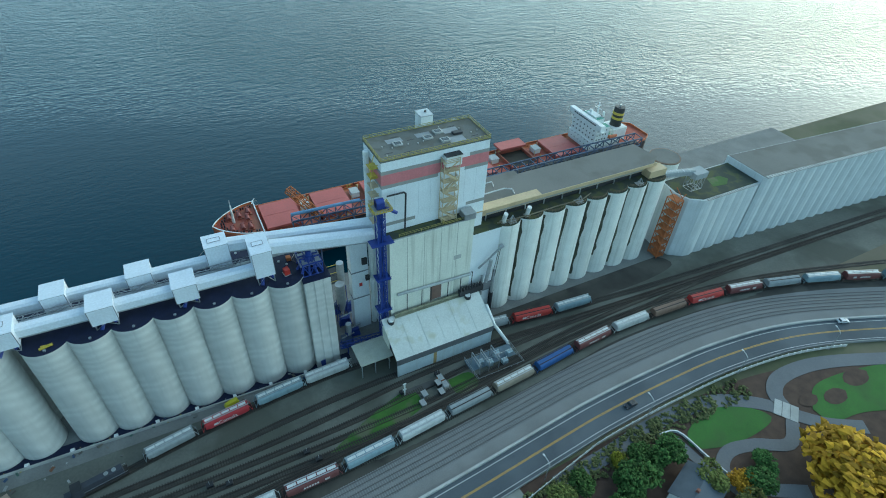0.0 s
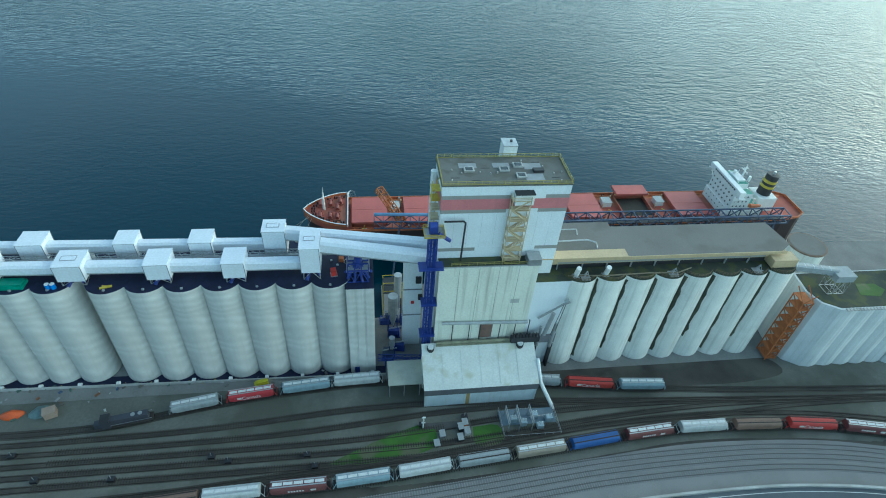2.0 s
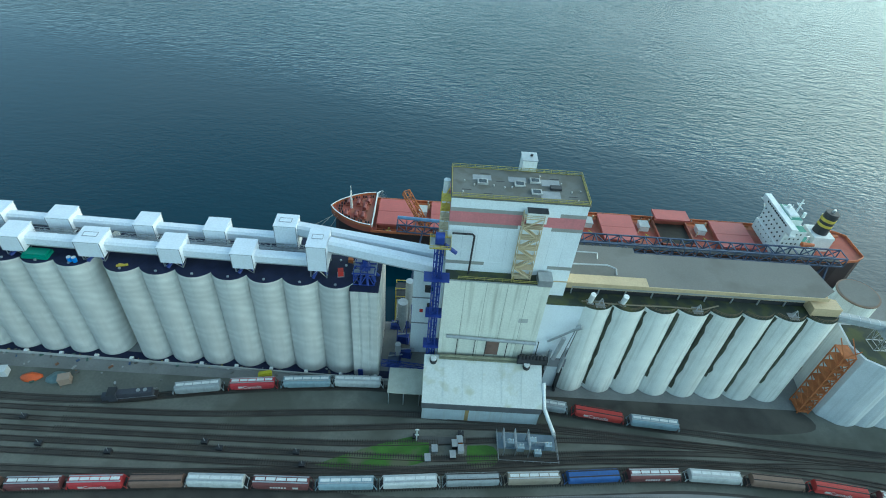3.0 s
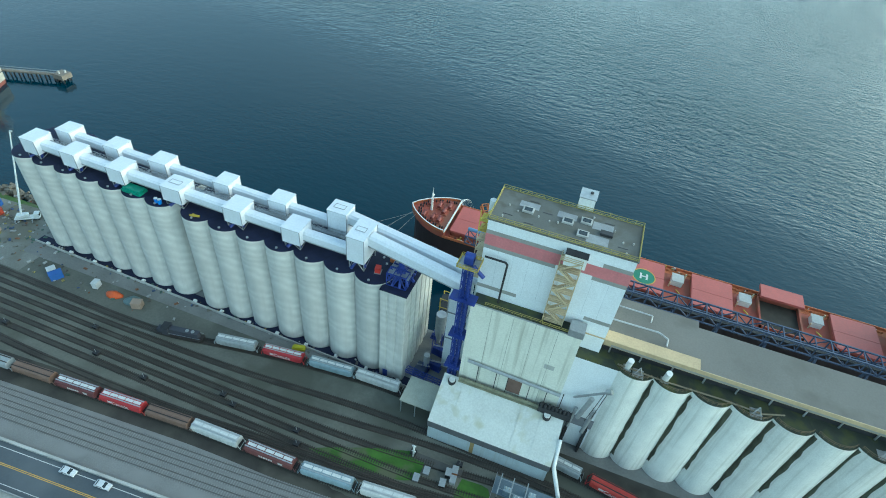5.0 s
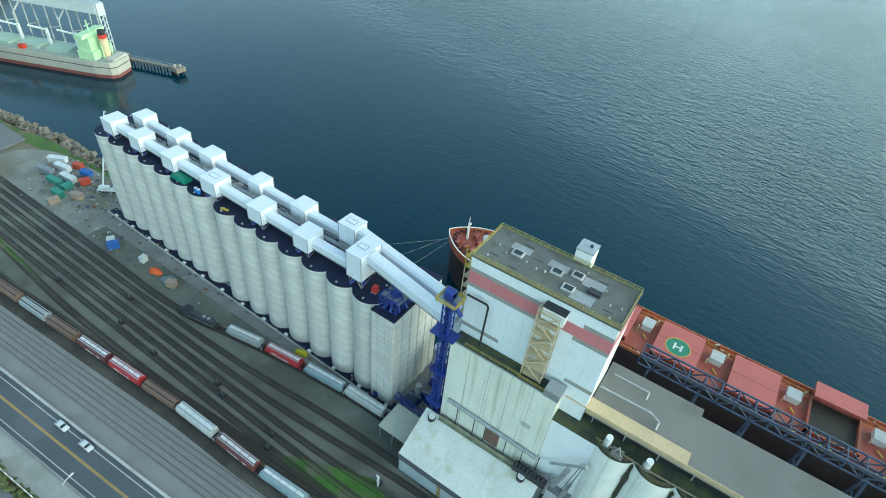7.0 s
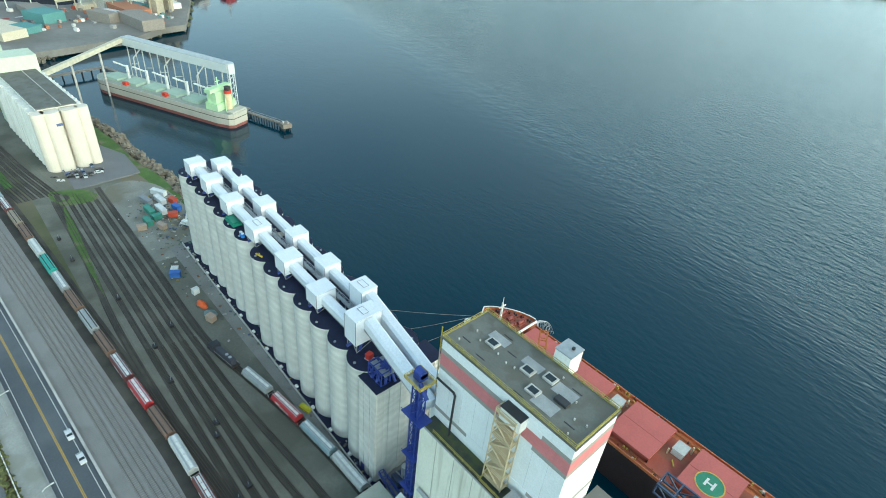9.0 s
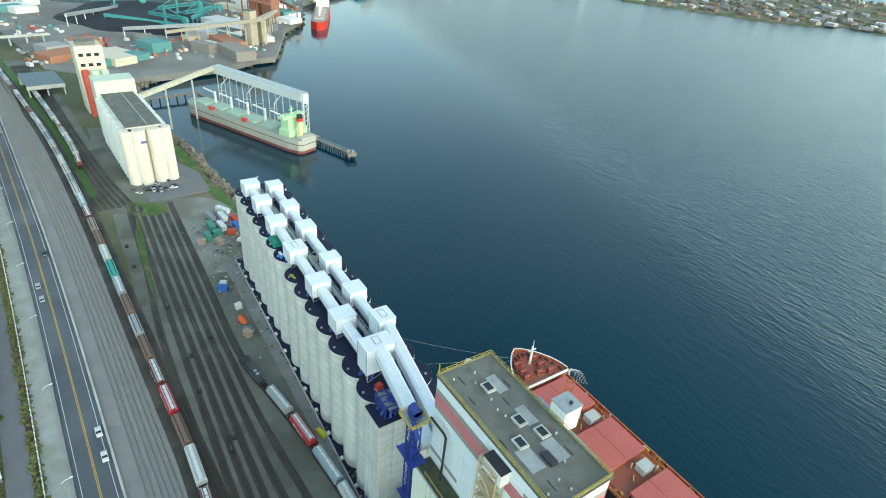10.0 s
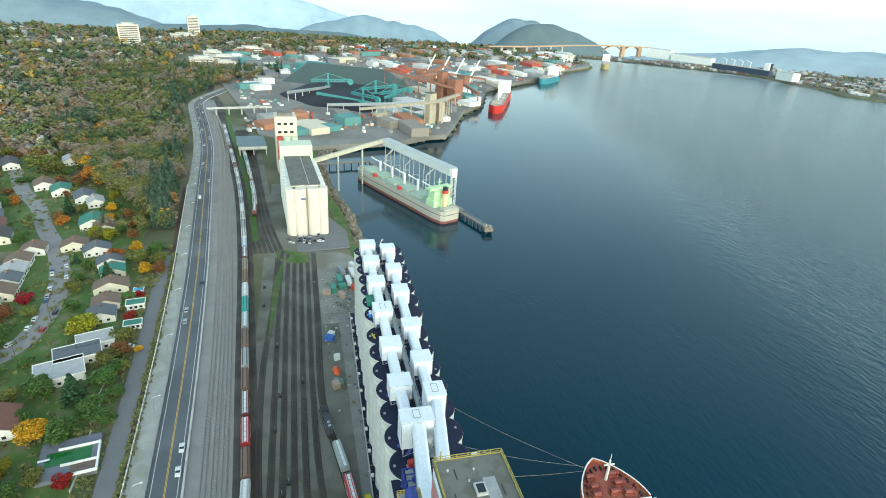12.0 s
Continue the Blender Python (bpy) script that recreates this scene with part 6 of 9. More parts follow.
part("red_tank", Mesh().tube((-134, 5, 0), (-134, 5, 36), 2.4, 12), mat("tank_red", (0.5, 0.08, 0.06), 0.5), el)
for y in (11, 17):
    part("round_bin", Mesh().tube((-132, y, 0), (-132, y, 36), 2.8, 12), mat("pale_green_wall", (0.52, 0.60, 0.48)), el)
sh2 = thing("west_shed", "low grey loading shed over the western tracks", "shed", -436, -62, 0, 8)
part("roof", Mesh().box(-20, 20, -14, 12, 9, 9.6), mat("teal_grey_roof", (0.12, 0.17, 0.19), 0.7), sh2)
part("wall", Mesh().box(-20, -19.5, -14, 12, 0, 9).box(19.5, 20, -14, 12, 6, 9), CONC, sh2)
part("post", Mesh().box(18, 19, -13.5, -12.5, 0, 9).box(18, 19, -1, 0, 0, 9).box(18, 19, 10.5, 11.5, 0, 9), CONC, sh2)

# conveyor from the elevator to the berth and the loader over the second ship
br2 = thing("berth_conveyor", "long cream conveyor bridge out to the western berth", "conveyor", 0, 0, SEA)
zz = lambda z: z - SEA
part("bridge_casing", Mesh().beam((-312, -6, zz(25)), (-364, 57, zz(28)), 3.0, 3.0), mat("cream_bridge", (0.50, 0.47, 0.38), 0.7), br2)
for p in ((-328, 13.5), (-346, 35.5)):
    part("bridge_pier", Mesh().beam((*p, 0), (*p, zz(24.5)), 1.2), STEEL, br2)
ld2 = thing("ship_loading_gallery", "raised grey-white loading gallery over the second ship", "gantry", 0, 0, SEA)
A, B = Vector((-364, 58.5, zz(27))), Vector((-270, 97.5, zz(27)))
part("gallery", Mesh().beam(A, B, 6.5, 6), mat("grey_gallery", (0.52, 0.56, 0.57), 0.6, 0.08, 0.2), ld2)
part("gallery_roof", Mesh().beam(A + Vector((0, 0, 3.1)), B + Vector((0, 0, 3.1)), 7.0, 0.3), mat("grey_roof_sheet", (0.40, 0.44, 0.46), 0.6), ld2)
for k in range(7):
    p = A.lerp(B, (k + 0.3) / 6.6)
    part("trestle", Mesh().beam((p.x - 2, p.y - 2.5, 0), (p.x, p.y - 2.5, p.z - 3), 0.6).beam((p.x + 2, p.y + 2.5, 0), (p.x, p.y + 2.5, p.z - 3), 0.6).beam((p.x - 1, p.y - 2.5, p.z * 0.5), (p.x + 1, p.y + 2.5, p.z * 0.5), 0.4), CONC, ld2)
    d = Vector((0.34, -0.94, 0))
    if k % 2:
        part("loading_spout", Mesh().beam((p.x, p.y - 3, p.z - 2), (p.x + d.x * 11, p.y + d.y * 11, zz(20)), 0.6).beam((p.x + d.x * 11, p.y + d.y * 11, zz(20)), (p.x + d.x * 11.5, p.y + d.y * 11.5, zz(6)), 0.6), CONC, ld2)
part("end_tower", Mesh().box(-272, -268, 95.5, 100, zz(23), zz(30.2)), mat("grey_gallery", (0.52, 0.56, 0.57)), ld2)
et = Mesh()
for sx in (-271.6, -268.4):
    for sy in (95.9, 99.6):
        et.beam((sx, sy, 0), (sx, sy, zz(23)), 0.5)
for k in range(8):
    z0, z1 = zz(23) * k / 8, zz(23) * (k + 1) / 8
    et.beam((-271.6, 95.9, z0), (-268.4, 95.9, z1), 0.3).beam((-268.4, 95.9, z0), (-268.4, 99.6, z1), 0.3).beam((-271.6, 95.9, z1), (-268.4, 95.9, z1), 0.3)
part("stair_lattice", et, mat("grey_gallery", (0.52, 0.56, 0.57)), ld2)
dk = thing("berth_trestle", "timber and concrete berth trestle", "pier", 0, 0, SEA)
part("pier_deck", Mesh().beam((-371, 57, 3.8), (-265, 104, 3.8), 7, 0.9), WHARF, dk)
for k in range(16):
    p = Vector((-371, 57, 0)).lerp(Vector((-265, 104, 0)), k / 15)
    part("pile", Mesh().tube((p.x - 1, p.y + 2.6, -4), (p.x - 1, p.y + 2.6, 3.6), 0.5, 8).tube((p.x + 1, p.y - 2.6, -4), (p.x + 1, p.y - 2.6, 3.6), 0.5, 8), BLACK, dk)
ap = thing("approach_trestle", "long dark timber approach trestle out to the far berth", "pier", 0, 0, SEA)
for u0, u1, wd in (((-391, -8, 4.6), (-401, 48, 4.6), 4.0), ((-401, 48, 4.6), (-371, 57, 4.3), 3.4)):
    part("trestle_deck", Mesh().beam(u0, u1, wd, 0.8), mat("jetty_boards", (0.22, 0.19, 0.16), 0.9), ap)
    for k in range(8):
        p = Vector(u0).lerp(Vector(u1), (k + 0.5) / 8)
        part("pile", Mesh().tube((p.x - 1.2, p.y, -4), (p.x - 1.2, p.y, 4.2), 0.4, 8).tube((p.x + 1.2, p.y, -4), (p.x + 1.2, p.y, 4.2), 0.4, 8), BLACK, ap)
jt = thing("mooring_jetty", "narrow dark mooring jetty with a dolphin at its end", "jetty", 0, 0, SEA)
part("jetty_deck", Mesh().beam((-267, 101, 3.6), (-230, 114, 3.6), 3.0, 0.7), mat("jetty_boards", (0.22, 0.19, 0.16), 0.9), jt)
part("dolphin", Mesh().box(-231, -224, 111, 117.5, 2.2, 5.0), mat("jetty_boards", (0.22, 0.19, 0.16)), jt)
part("jetty_rail", Mesh().beam((-267, 99.6, 5.0), (-230, 112.6, 5.0), 0.25).beam((-267, 102.4, 5.0), (-230, 115.4, 5.0), 0.25), STEEL, jt)
for k in range(8):
    p = Vector((-264, 102, 0)).lerp(Vector((-232, 113.2, 0)), k / 7)
    part("pile", Mesh().tube((p.x, p.y - 1, -4), (p.x, p.y - 1, 3.2), 0.4, 8).tube((p.x, p.y + 1, -4), (p.x, p.y + 1, 3.2), 0.4, 8), BLACK, jt)
for dx in (-230, -227.5, -225):
    part("pile", Mesh().tube((dx, 112, -4), (dx, 112, 2.2), 0.5, 8).tube((dx, 116.5, -4), (dx, 116.5, 2.2), 0.5, 8), BLACK, jt)
part("bollard", Mesh().tube((-228, 113, 5), (-228, 113, 6.5), 0.5, 8).tube((-226, 115.5, 5), (-226, 115.5, 6.5), 0.5, 8), CONC, jt)

s2 = thing("second_bulk_carrier", "pale-hulled bulk carrier with light green bridge loading at the far berth", "ship", -310, 65, SEA, 24.0)
s2.scale = (0.87, 0.92, 0.92)
L2, H2 = 77, 11.5
plan = []
for i in range(9):
    t = i / 8
    plan.append((-L2 + 16 * t, H2 * math.sin(math.pi / 2 * t) ** 0.7))
plan += [(L2 - 14, H2), (L2 - 3, H2 * 0.85), (L2, H2 * 0.6)]
plan = [(x, -y) for x, y in plan] + [(x, y) for x, y in reversed(plan)]
part("boot_topping", Mesh().prism([(x * 0.995, y * 0.985) for x, y in plan], -4, 2.4), mat("boot_red", (0.22, 0.07, 0.06), 0.7), s2, "dull red waterline paint")
part("hull", Mesh().prism(plan, 2.4, 10.6), mat("pale_hull", (0.46, 0.45, 0.40), 0.6, 0.1, 0.1, streak=0.3, streak_col=(0.3, 0.25, 0.2)), s2)
part("deck", Mesh().prism([(x * 0.99, y * 0.96) for x, y in plan], 10.6, 10.75), mat("grey_green_deck", (0.30, 0.34, 0.30), 0.8, 0.2), s2)
part("rubbing_strip", Mesh().prism([(x * 1.001, y * 1.004) for x, y in plan], 7.0, 7.5), HULLDARK, s2)
GREEN2 = mat("pale_green_hatch", (0.36, 0.48, 0.40), 0.7, 0.12, 0.2)
for k in range(5):
    x = -56 + 22 * k
    part("hatch_cover", Mesh().box(x - 8, x + 8, -6.6, 6.6, 10.75, 12.6), GREEN2, s2)
    part("deck_crane", Mesh().beam((x + 10.8, 3, 10.75), (x + 10.8, 3, 22), 1.6).beam((x + 10.8, 3, 21), (x + 1, -1, 24), 0.9), SHIPWHITE, s2)
for x in (-36, 8):
    part("life_raft", Mesh().box(x - 2, x + 2, -9.6, -6.8, 10.75, 13.4), mat("signal_red", (0.6, 0.05, 0.03), 0.5), s2, "red box on deck")
LGREEN = mat("light_green_house", (0.46, 0.68, 0.42), 0.6, 0.1, 0.3)
part("bridge_house", Mesh().box(52, 64, -9.5, 9.5, 10.75, 16).box(53, 62, -8, 8, 16, 24).box(54, 60, -11, 11, 24, 26.4), LGREEN, s2, "light green bridge house")
part("house_window", Mesh().box(51.9, 52.0, -8, 8, 13, 14.2).box(53.9, 54, -10, 10, 25, 25.9), GLASS, s2)
part("mast", Mesh().tube((57, 0, 26.4), (57, 0, 33), 0.5, 8).beam((57, -2.6, 30), (57, 2.6, 30), 0.4).tube((67, 4, 10.7), (67, 4, 20), 0.4, 8).tube((67, -4, 10.7), (67, -4, 20), 0.4, 8), LGREEN, s2)
part("funnel", Mesh().tube((66, 0, 10.75), (66.5, 0, 25), 2.6, 14), mat("cream_funnel", (0.6, 0.52, 0.34), 0.6), s2)
part("funnel_band", Mesh().tube((66.4, 0, 23), (66.45, 0, 25.4), 2.75, 14), mat("signal_red", (0.6, 0.05, 0.03)), s2, "red funnel band")
part("funnel_cap", Mesh().tube((66.5, 0, 25.4), (66.6, 0, 28), 2.4, 14), BLACK, s2)
part("poop_rail", Mesh().box(70, 76, -7, 7, 10.75, 12), mat("pale_hull", (0.46, 0.45, 0.40)), s2)

# ---- coal and bulk terminal beyond ----
pp_ = Mesh()
pp_.prism([(-470, 95), (-492, 124), (-498, 150), (-580, 186), (-640, 211), (-700, 258), (-845, 312), (-960, 442), (-1104, 558), (-1231, 712), (-1300, 752), (-1560, 790), (-1600, 500), (-1500, 60), (-1250, -75), (-900, -150), (-640, -88), (-500, -60), (-446, -4)], -4.5, 1.2)
solo("port_apron", pp_, PORT, "grey-brown paved apron of the bulk port", "pavement", kind="structure")
coal = Mesh()
rows = []
for ring, (k_, z) in enumerate(((1.0, 1.2), (0.86, 5), (0.62, 9), (0.3, 10))):
    row = []
    for i in range(40):
        a = 2 * math.pi * i / 40
        wob = 1 + 0.10 * math.sin(3 * a + ring) + 0.06 * math.sin(7 * a)
        row.append((-745 + 118 * k_ * wob * math.cos(a), 52 + 82 * k_ * wob * math.sin(a), z))
    rows.append(row)
for row in rows:
    coal.v += row
for r_ in range(3):
    for i in range(40):
        coal.f.append((r_ * 40 + i, r_ * 40 + (i + 1) % 40, (r_ + 1) * 40 + (i + 1) % 40, (r_ + 1) * 40 + i))
coal.f.append(tuple(range(120, 160)))
solo("coal_stockpile", coal, COAL, "huge black coal stockpile with flattened top", "coal pile", kind="stuff")


def ridge_pile(name, p, q, w, h, material, label, category="stockpile"):
    a, b = Vector(p), Vector(q)
    n = Vector((-(b - a).y, (b - a).x)).normalized() * w
    e = (b - a).normalized() * w
    solo(name, Mesh().add([(*(a + n), 1.2), (*(b + n), 1.2), (*(b - n), 1.2), (*(a - n), 1.2), (*(a + e * 0.6), h), (*(b - e * 0.6), h)], [(0, 3, 2, 1), (0, 1, 5, 4), (2, 3, 4, 5), (1, 2, 5), (3, 0, 4)]), material, label, category)


ridge_pile("storage_shed", (-905, -20), (-810, 150), 44, 30, mat("dark_green_roof", (0.055, 0.085, 0.085), 0.7, 0.15), "vast dark green-roofed storage shed", "shed")
ridge_pile("storage_shed", (-1010, -10), (-960, 60), 30, 20, mat("teal_roof", (0.05, 0.20, 0.22), 0.7, 0.15), "long storage shed with faded teal roof", "shed")
rw = random.Random(21)
RUSTC = mat("rust_conveyor", (0.28, 0.12, 0.08), 0.8, 0.2)
TEALS = mat("teal_machine", (0.05, 0.26, 0.27), 0.6, 0.2)
CREAMC = mat("tan_conveyor", (0.42, 0.37, 0.29), 0.8, 0.2)
for k, (a, b, z0, z1, mm, nm) in enumerate((((-560, 150), (-700, 220), 26, 12, CREAMC, "tan"), ((-600, 60), (-540, 150), 8, 30, CREAMC, "tan"), ((-540, 150), (-640, 196), 30, 20, CREAMC, "tan"),
                                             ((-720, 180), (-850, 260), 30, 14, RUSTC, "rust-brown"), ((-790, 120), (-690, 210), 34, 22, RUSTC, "rust-brown"), ((-800, 165), (-920, 250), 18, 26, RUSTC, "rust-brown"),
                                             ((-650, 100), (-760, 150), 14, 8, TEALS, "teal"), ((-700, 10), (-640, 92), 10, 6, TEALS, "teal"), ((-690, -30), (-760, 30), 12, 9, STEEL, "grey"), ((-620, 20), (-560, 140), 9, 24, STEEL, "grey"),
                                             ((-840, 240), (-700, 250), 20, 14, RUSTC, "rust-brown"), ((-900, 170), (-880, 320), 24, 10, RUSTC, "rust-brown"))):
    t = thing("yard_conveyor", nm + " elevated bulk conveyor on trestles", "conveyor", 0, 0, 1.2, group="port conveyors")
    part("truss", Mesh().beam((*a, z0), (*b, z1), 4.0, 3.2), mm, t)
    n = 6
    for i in range(n + 1):
        p = Vector((*a, z0)).lerp(Vector((*b, z1)), i / n)
        part("bent", Mesh().beam((p.x - 2, p.y, 0), (p.x, p.y, p.z), 0.8).beam((p.x + 2, p.y, 0), (p.x, p.y, p.z), 0.8), mm, t)
for x, y, mm in ((-655, 70, TEALS), (-690, 118, TEALS), (-720, 96, TEALS), (-780, 30, TEALS)):
    t = thing("stacker_reclaimer", "teal rail-mounted stacker reclaimer on the coal yard", "machine", x, y, 4, rw.uniform(0, 180))
    part("tower", Mesh().box(-5, 5, -4, 4, 0, 6).beam((0, 0, 6), (0, 0, 24), 2.4), mm, t)
    part("boom", Mesh().truss((-26, 0, 11), (34, 0, 13), 3, 3, 9, 0.7), mm, t)
    part("stay", Mesh().beam((0, 0, 24), (32, 0, 15), 0.7).beam((0, 0, 24), (-24, 0, 14), 0.7), mm, t)
    part("wheel", Mesh().tube((34, -1.5, 12), (34, 1.5, 12), 4.5, 14), mm, t)
for x, y, w, d_, hh, mm in ((-552, 142, 5, 5, 38, CREAMC), (-560, 156, 4, 4, 26, CREAMC), (-705, 214, 9, 8, 34, RUSTC), (-722, 198, 6, 6, 42, RUSTC), (-790, 205, 14, 8, 16, SHIPWHITE), (-830, 262, 10, 6, 22, RUSTC), (-600, 130, 12, 7, 9, SHIPWHITE)):
    t = thing("transfer_station", "weathered bulk transfer building in the port", "building", x, y, 1.2, 28, group="port buildings")
    part("tower_wall", Mesh().box(-w, w, -d_, d_, 0, hh), mm, t)
    part("roof", Mesh().box(-w - 0.5, w + 0.5, -d_ - 0.5, d_ + 0.5, hh, hh + 0.6), ROOF, t)
for k in range(4):
    t = thing("ship_unloader", "white luffing boom ship loader", "crane", -985 + 26 * k, 232 + 22 * k, 1.2, 30, group="white loaders")
    part("portal", Mesh().box(-4, 4, -4, 4, 0, 9), SHIPWHITE, t)
    part("boom", Mesh().beam((0, 0, 9), (12, 10, 40), 2.6), SHIPWHITE, t)
# loop train round the coal yard
LOOP = smooth_line([(-560, -42), (-575, 20), (-590, 62), (-610, 90), (-640, 112), (-690, 138), (-740, 158)], 4)
for i in range(11):
    put_car(("red", "maroon", "red", "grey", "brown", "red", "pale", "red", "maroon", "red", "grey")[i], i % 3 == 0, LOOP, 12 + 19 * i)
    bpy.context.view_layer.update()


def far_ship(x, y, rz, L, hull, label):
    t = thing("moored_ship", label, "ship", x, y, SEA, rz)
    o = [(-L, -2), (-L + 8, -8), (-L + 16, -11), (L - 4, -11), (L, -7), (L, 7), (L - 4, 11), (-L + 16, 11), (-L + 8, 8), (-L, 2)]
    part("hull", Mesh().prism(o, -3, 11), hull, t)
    part("deck", Mesh().prism([(a * 0.98, b * 0.94) for a, b in o], 11, 11.2), mat("far_deck", (0.30, 0.28, 0.25), 0.8), t)
    for k in range(4):
        part("hatch", Mesh().box(-L + 22 + 24 * k, -L + 38 + 24 * k, -7, 7, 11.2, 13.4), mat("far_hatch", (0.42, 0.38, 0.34), 0.8), t)
        part("crane", Mesh().beam((-L + 42 + 24 * k, 0, 11), (-L + 42 + 24 * k, 0, 27), 1.8).beam((-L + 42 + 24 * k, 0, 26), (-L + 28 + 24 * k, 0, 30), 1.2), SHIPWHITE, t)
    part("house", Mesh().box(L - 22, L - 8, -10, 10, 11.2, 30), SHIPWHITE, t)
    part("funnel", Mesh().box(L - 8, L - 4, -3, 3, 11.2, 30), BLACK, t)


RS = mat("bright_red_hull", (0.55, 0.03, 0.02), 0.5, 0.1)
far_ship(-728, 297, 155, 78, RS, "distant bulk carrier with bright red hull at the coal berth")
far_ship(-985, 492, 136, 42, mat("teal_hull", (0.03, 0.22, 0.28), 0.5), "distant ship with teal hull at the port")
far_ship(-1290, 792, 150, 50, mat("yellow_hull", (0.4, 0.34, 0.16), 0.5), "distant yellow-topped ship near the bridge")
# port clutter: sheds, stacks and parked vehicles, past counting
pb_ = Mesh()
for k in range(1500):
    x = rw.uniform(-1560, -500)
    yc = on_line(COAST, x)
    y = rw.uniform(max(-150, -70 + (x + 500) * 0.12), yc - 14)
    if (x + 745) ** 2 / 150 ** 2 + (y - 52) ** 2 / 105 ** 2 < 1 or (-930 < x < -790 and -60 < y < 190):
        continue
    big = rw.random() < 0.10 + 0.10 * (x < -950)
    w, d_, hh = (rw.uniform(8, 30), rw.uniform(6, 14), rw.uniform(5, 10)) if big else (rw.uniform(1, 3.4), rw.uniform(0.8, 2.4), rw.uniform(1.2, 3.2))
    a = radians(rw.choice((28, 28, -62, 10)))
    pb_.box(-w, w, -d_, d_, 0, hh, Matrix.Translation((x, y, 1.2)) @ Matrix.Rotation(a, 4, "Z"))
solo("port_clutter", pb_, palette("port_paints", [(0.62, 0.62, 0.6), (0.5, 0.5, 0.5), (0.3, 0.3, 0.3), (0.35, 0.16, 0.1), (0.15, 0.16, 0.18), (0.55, 0.5, 0.4), (0.1, 0.25, 0.25), (0.66, 0.66, 0.66), (0.4, 0.09, 0.06), (0.24, 0.22, 0.2)]), "many small sheds, stacks and parked vehicles of the port", "port clutter", kind="stuff")
rk = Mesh()
for k in range(900):
    x = rw.uniform(-500, -140)
    y = on_line(COAST, x) + rw.uniform(-3.5, 3)
    s_ = rw.uniform(0.5, 1.5)
    rk.box(-s_, s_, -s_ * 0.8, s_ * 0.8, -s_, s_, Matrix.Translation((x, y, -4.6 + rw.uniform(-1.5, 1.2))) @ Euler((rw.random() * 3, rw.random() * 3, rw.random() * 3)).to_matrix().to_4x4())
solo("shore_rocks", rk, BANK, "grey-brown boulders along the shore bank", "rocks", kind="stuff")
bk = Mesh()
bl = smooth_line([(-135, 20), (-195, 18), (-223, 13), (-262, 11), (-294, 6), (-331, -1), (-400, -3), (-440, -3)], 6)
ribbon(bk, bl, -1.5, 6.0, 0.06)
solo("grass_bank", bk, WEEDS, "weedy grass bank above the shore", "grass", kind="structure")
lot = Mesh().prism([(-200, -38), (-205, 12), (-232, 12), (-262, 0), (-262, -6), (-236, -6), (-230, -40)], -3.1, height(-215, -20) + 0.3)
solo("parking_lot", lot, PATHM, "grey asphalt lot by the western elevator", "pavement", kind="structure")

# ---- bridge, far shore and hills ----
bg = thing("arch_bridge", "long tan concrete girder bridge across the narrows", "bridge", 0, 0, SEA)
DECKC = mat("bridge_tan", (0.45, 0.30, 0.20), 0.8, 0.1)
Z0 = 22 - SEA
E1, E2 = Vector((-1640, 1140, Z0)), Vector((-1480, 520, Z0 - 4))
n = 24
for i in range(n):
    p, q = E1.lerp(E2, i / n), E1.lerp(E2, (i + 1) / n)
    lift = lambda t: 5 * math.sin(math.pi * min(1, t * 1.3))
    part("deck_span", Mesh().beam(p + Vector((0, 0, lift(i / n))), q + Vector((0, 0, lift((i + 1) / n))), 14, 3.0), DECKC, bg)
for t0, span in ((0.06, 0.12), (0.18, 0.14)):
    for k in range(8):
        for sgn in (1,):
            u0, u1 = t0 + span * k / 8, t0 + span * (k + 1) / 8
            s0_, s1_ = (2 * k / 8 - 1) ** 2, (2 * (k + 1) / 8 - 1) ** 2
            p, q = E1.lerp(E2, u0), E1.lerp(E2, u1)
            part("arch_rib", Mesh().beam(p + Vector((0, 0, 4 - 16 * s0_)), q + Vector((0, 0, 4 - 16 * s1_)), 10, 2.6), DECKC, bg)
    p = E1.lerp(E2, t0)
    part("pier", Mesh().box(p.x - 6, p.x + 6, p.y - 6, p.y + 6, -3, Z0), DECKC, bg)
for t0 in np.arange(0.58, 1.0, 0.07):
    p = E1.lerp(E2, float(t0))
    part("pier", Mesh().box(p.x - 4, p.x + 4, p.y - 2.5, p.y + 2.5, -3, Z0 - 2), CONC, bg)
for x0, y0, x1, y1, hh in ((-1600, 1120, -1530, 1160, 28), (-1520, 1160, -1400, 1215, 20), (-1130, 1212, -1080, 1216, 20)):
    t = thing("far_terminal", "white waterfront elevator on the far shore", "building", 0, 0, -4, group="far terminals")
    a, b = Vector((x0, y0, hh / 2)), Vector((x1, y1, hh / 2))
    part("wall", Mesh().beam(a, b, 26, hh), SHIPWHITE, t)
    part("roof", Mesh().beam(a + Vector((0, 0, hh / 2 + 0.3)), b + Vector((0, 0, hh / 2 + 0.3)), 27, 0.6), CONC, t)
far_ship(-1310, 1245, 22, 90, mat("dark_blue_hull", (0.03, 0.05, 0.09), 0.5), "distant dark-hulled ship under loading gear")


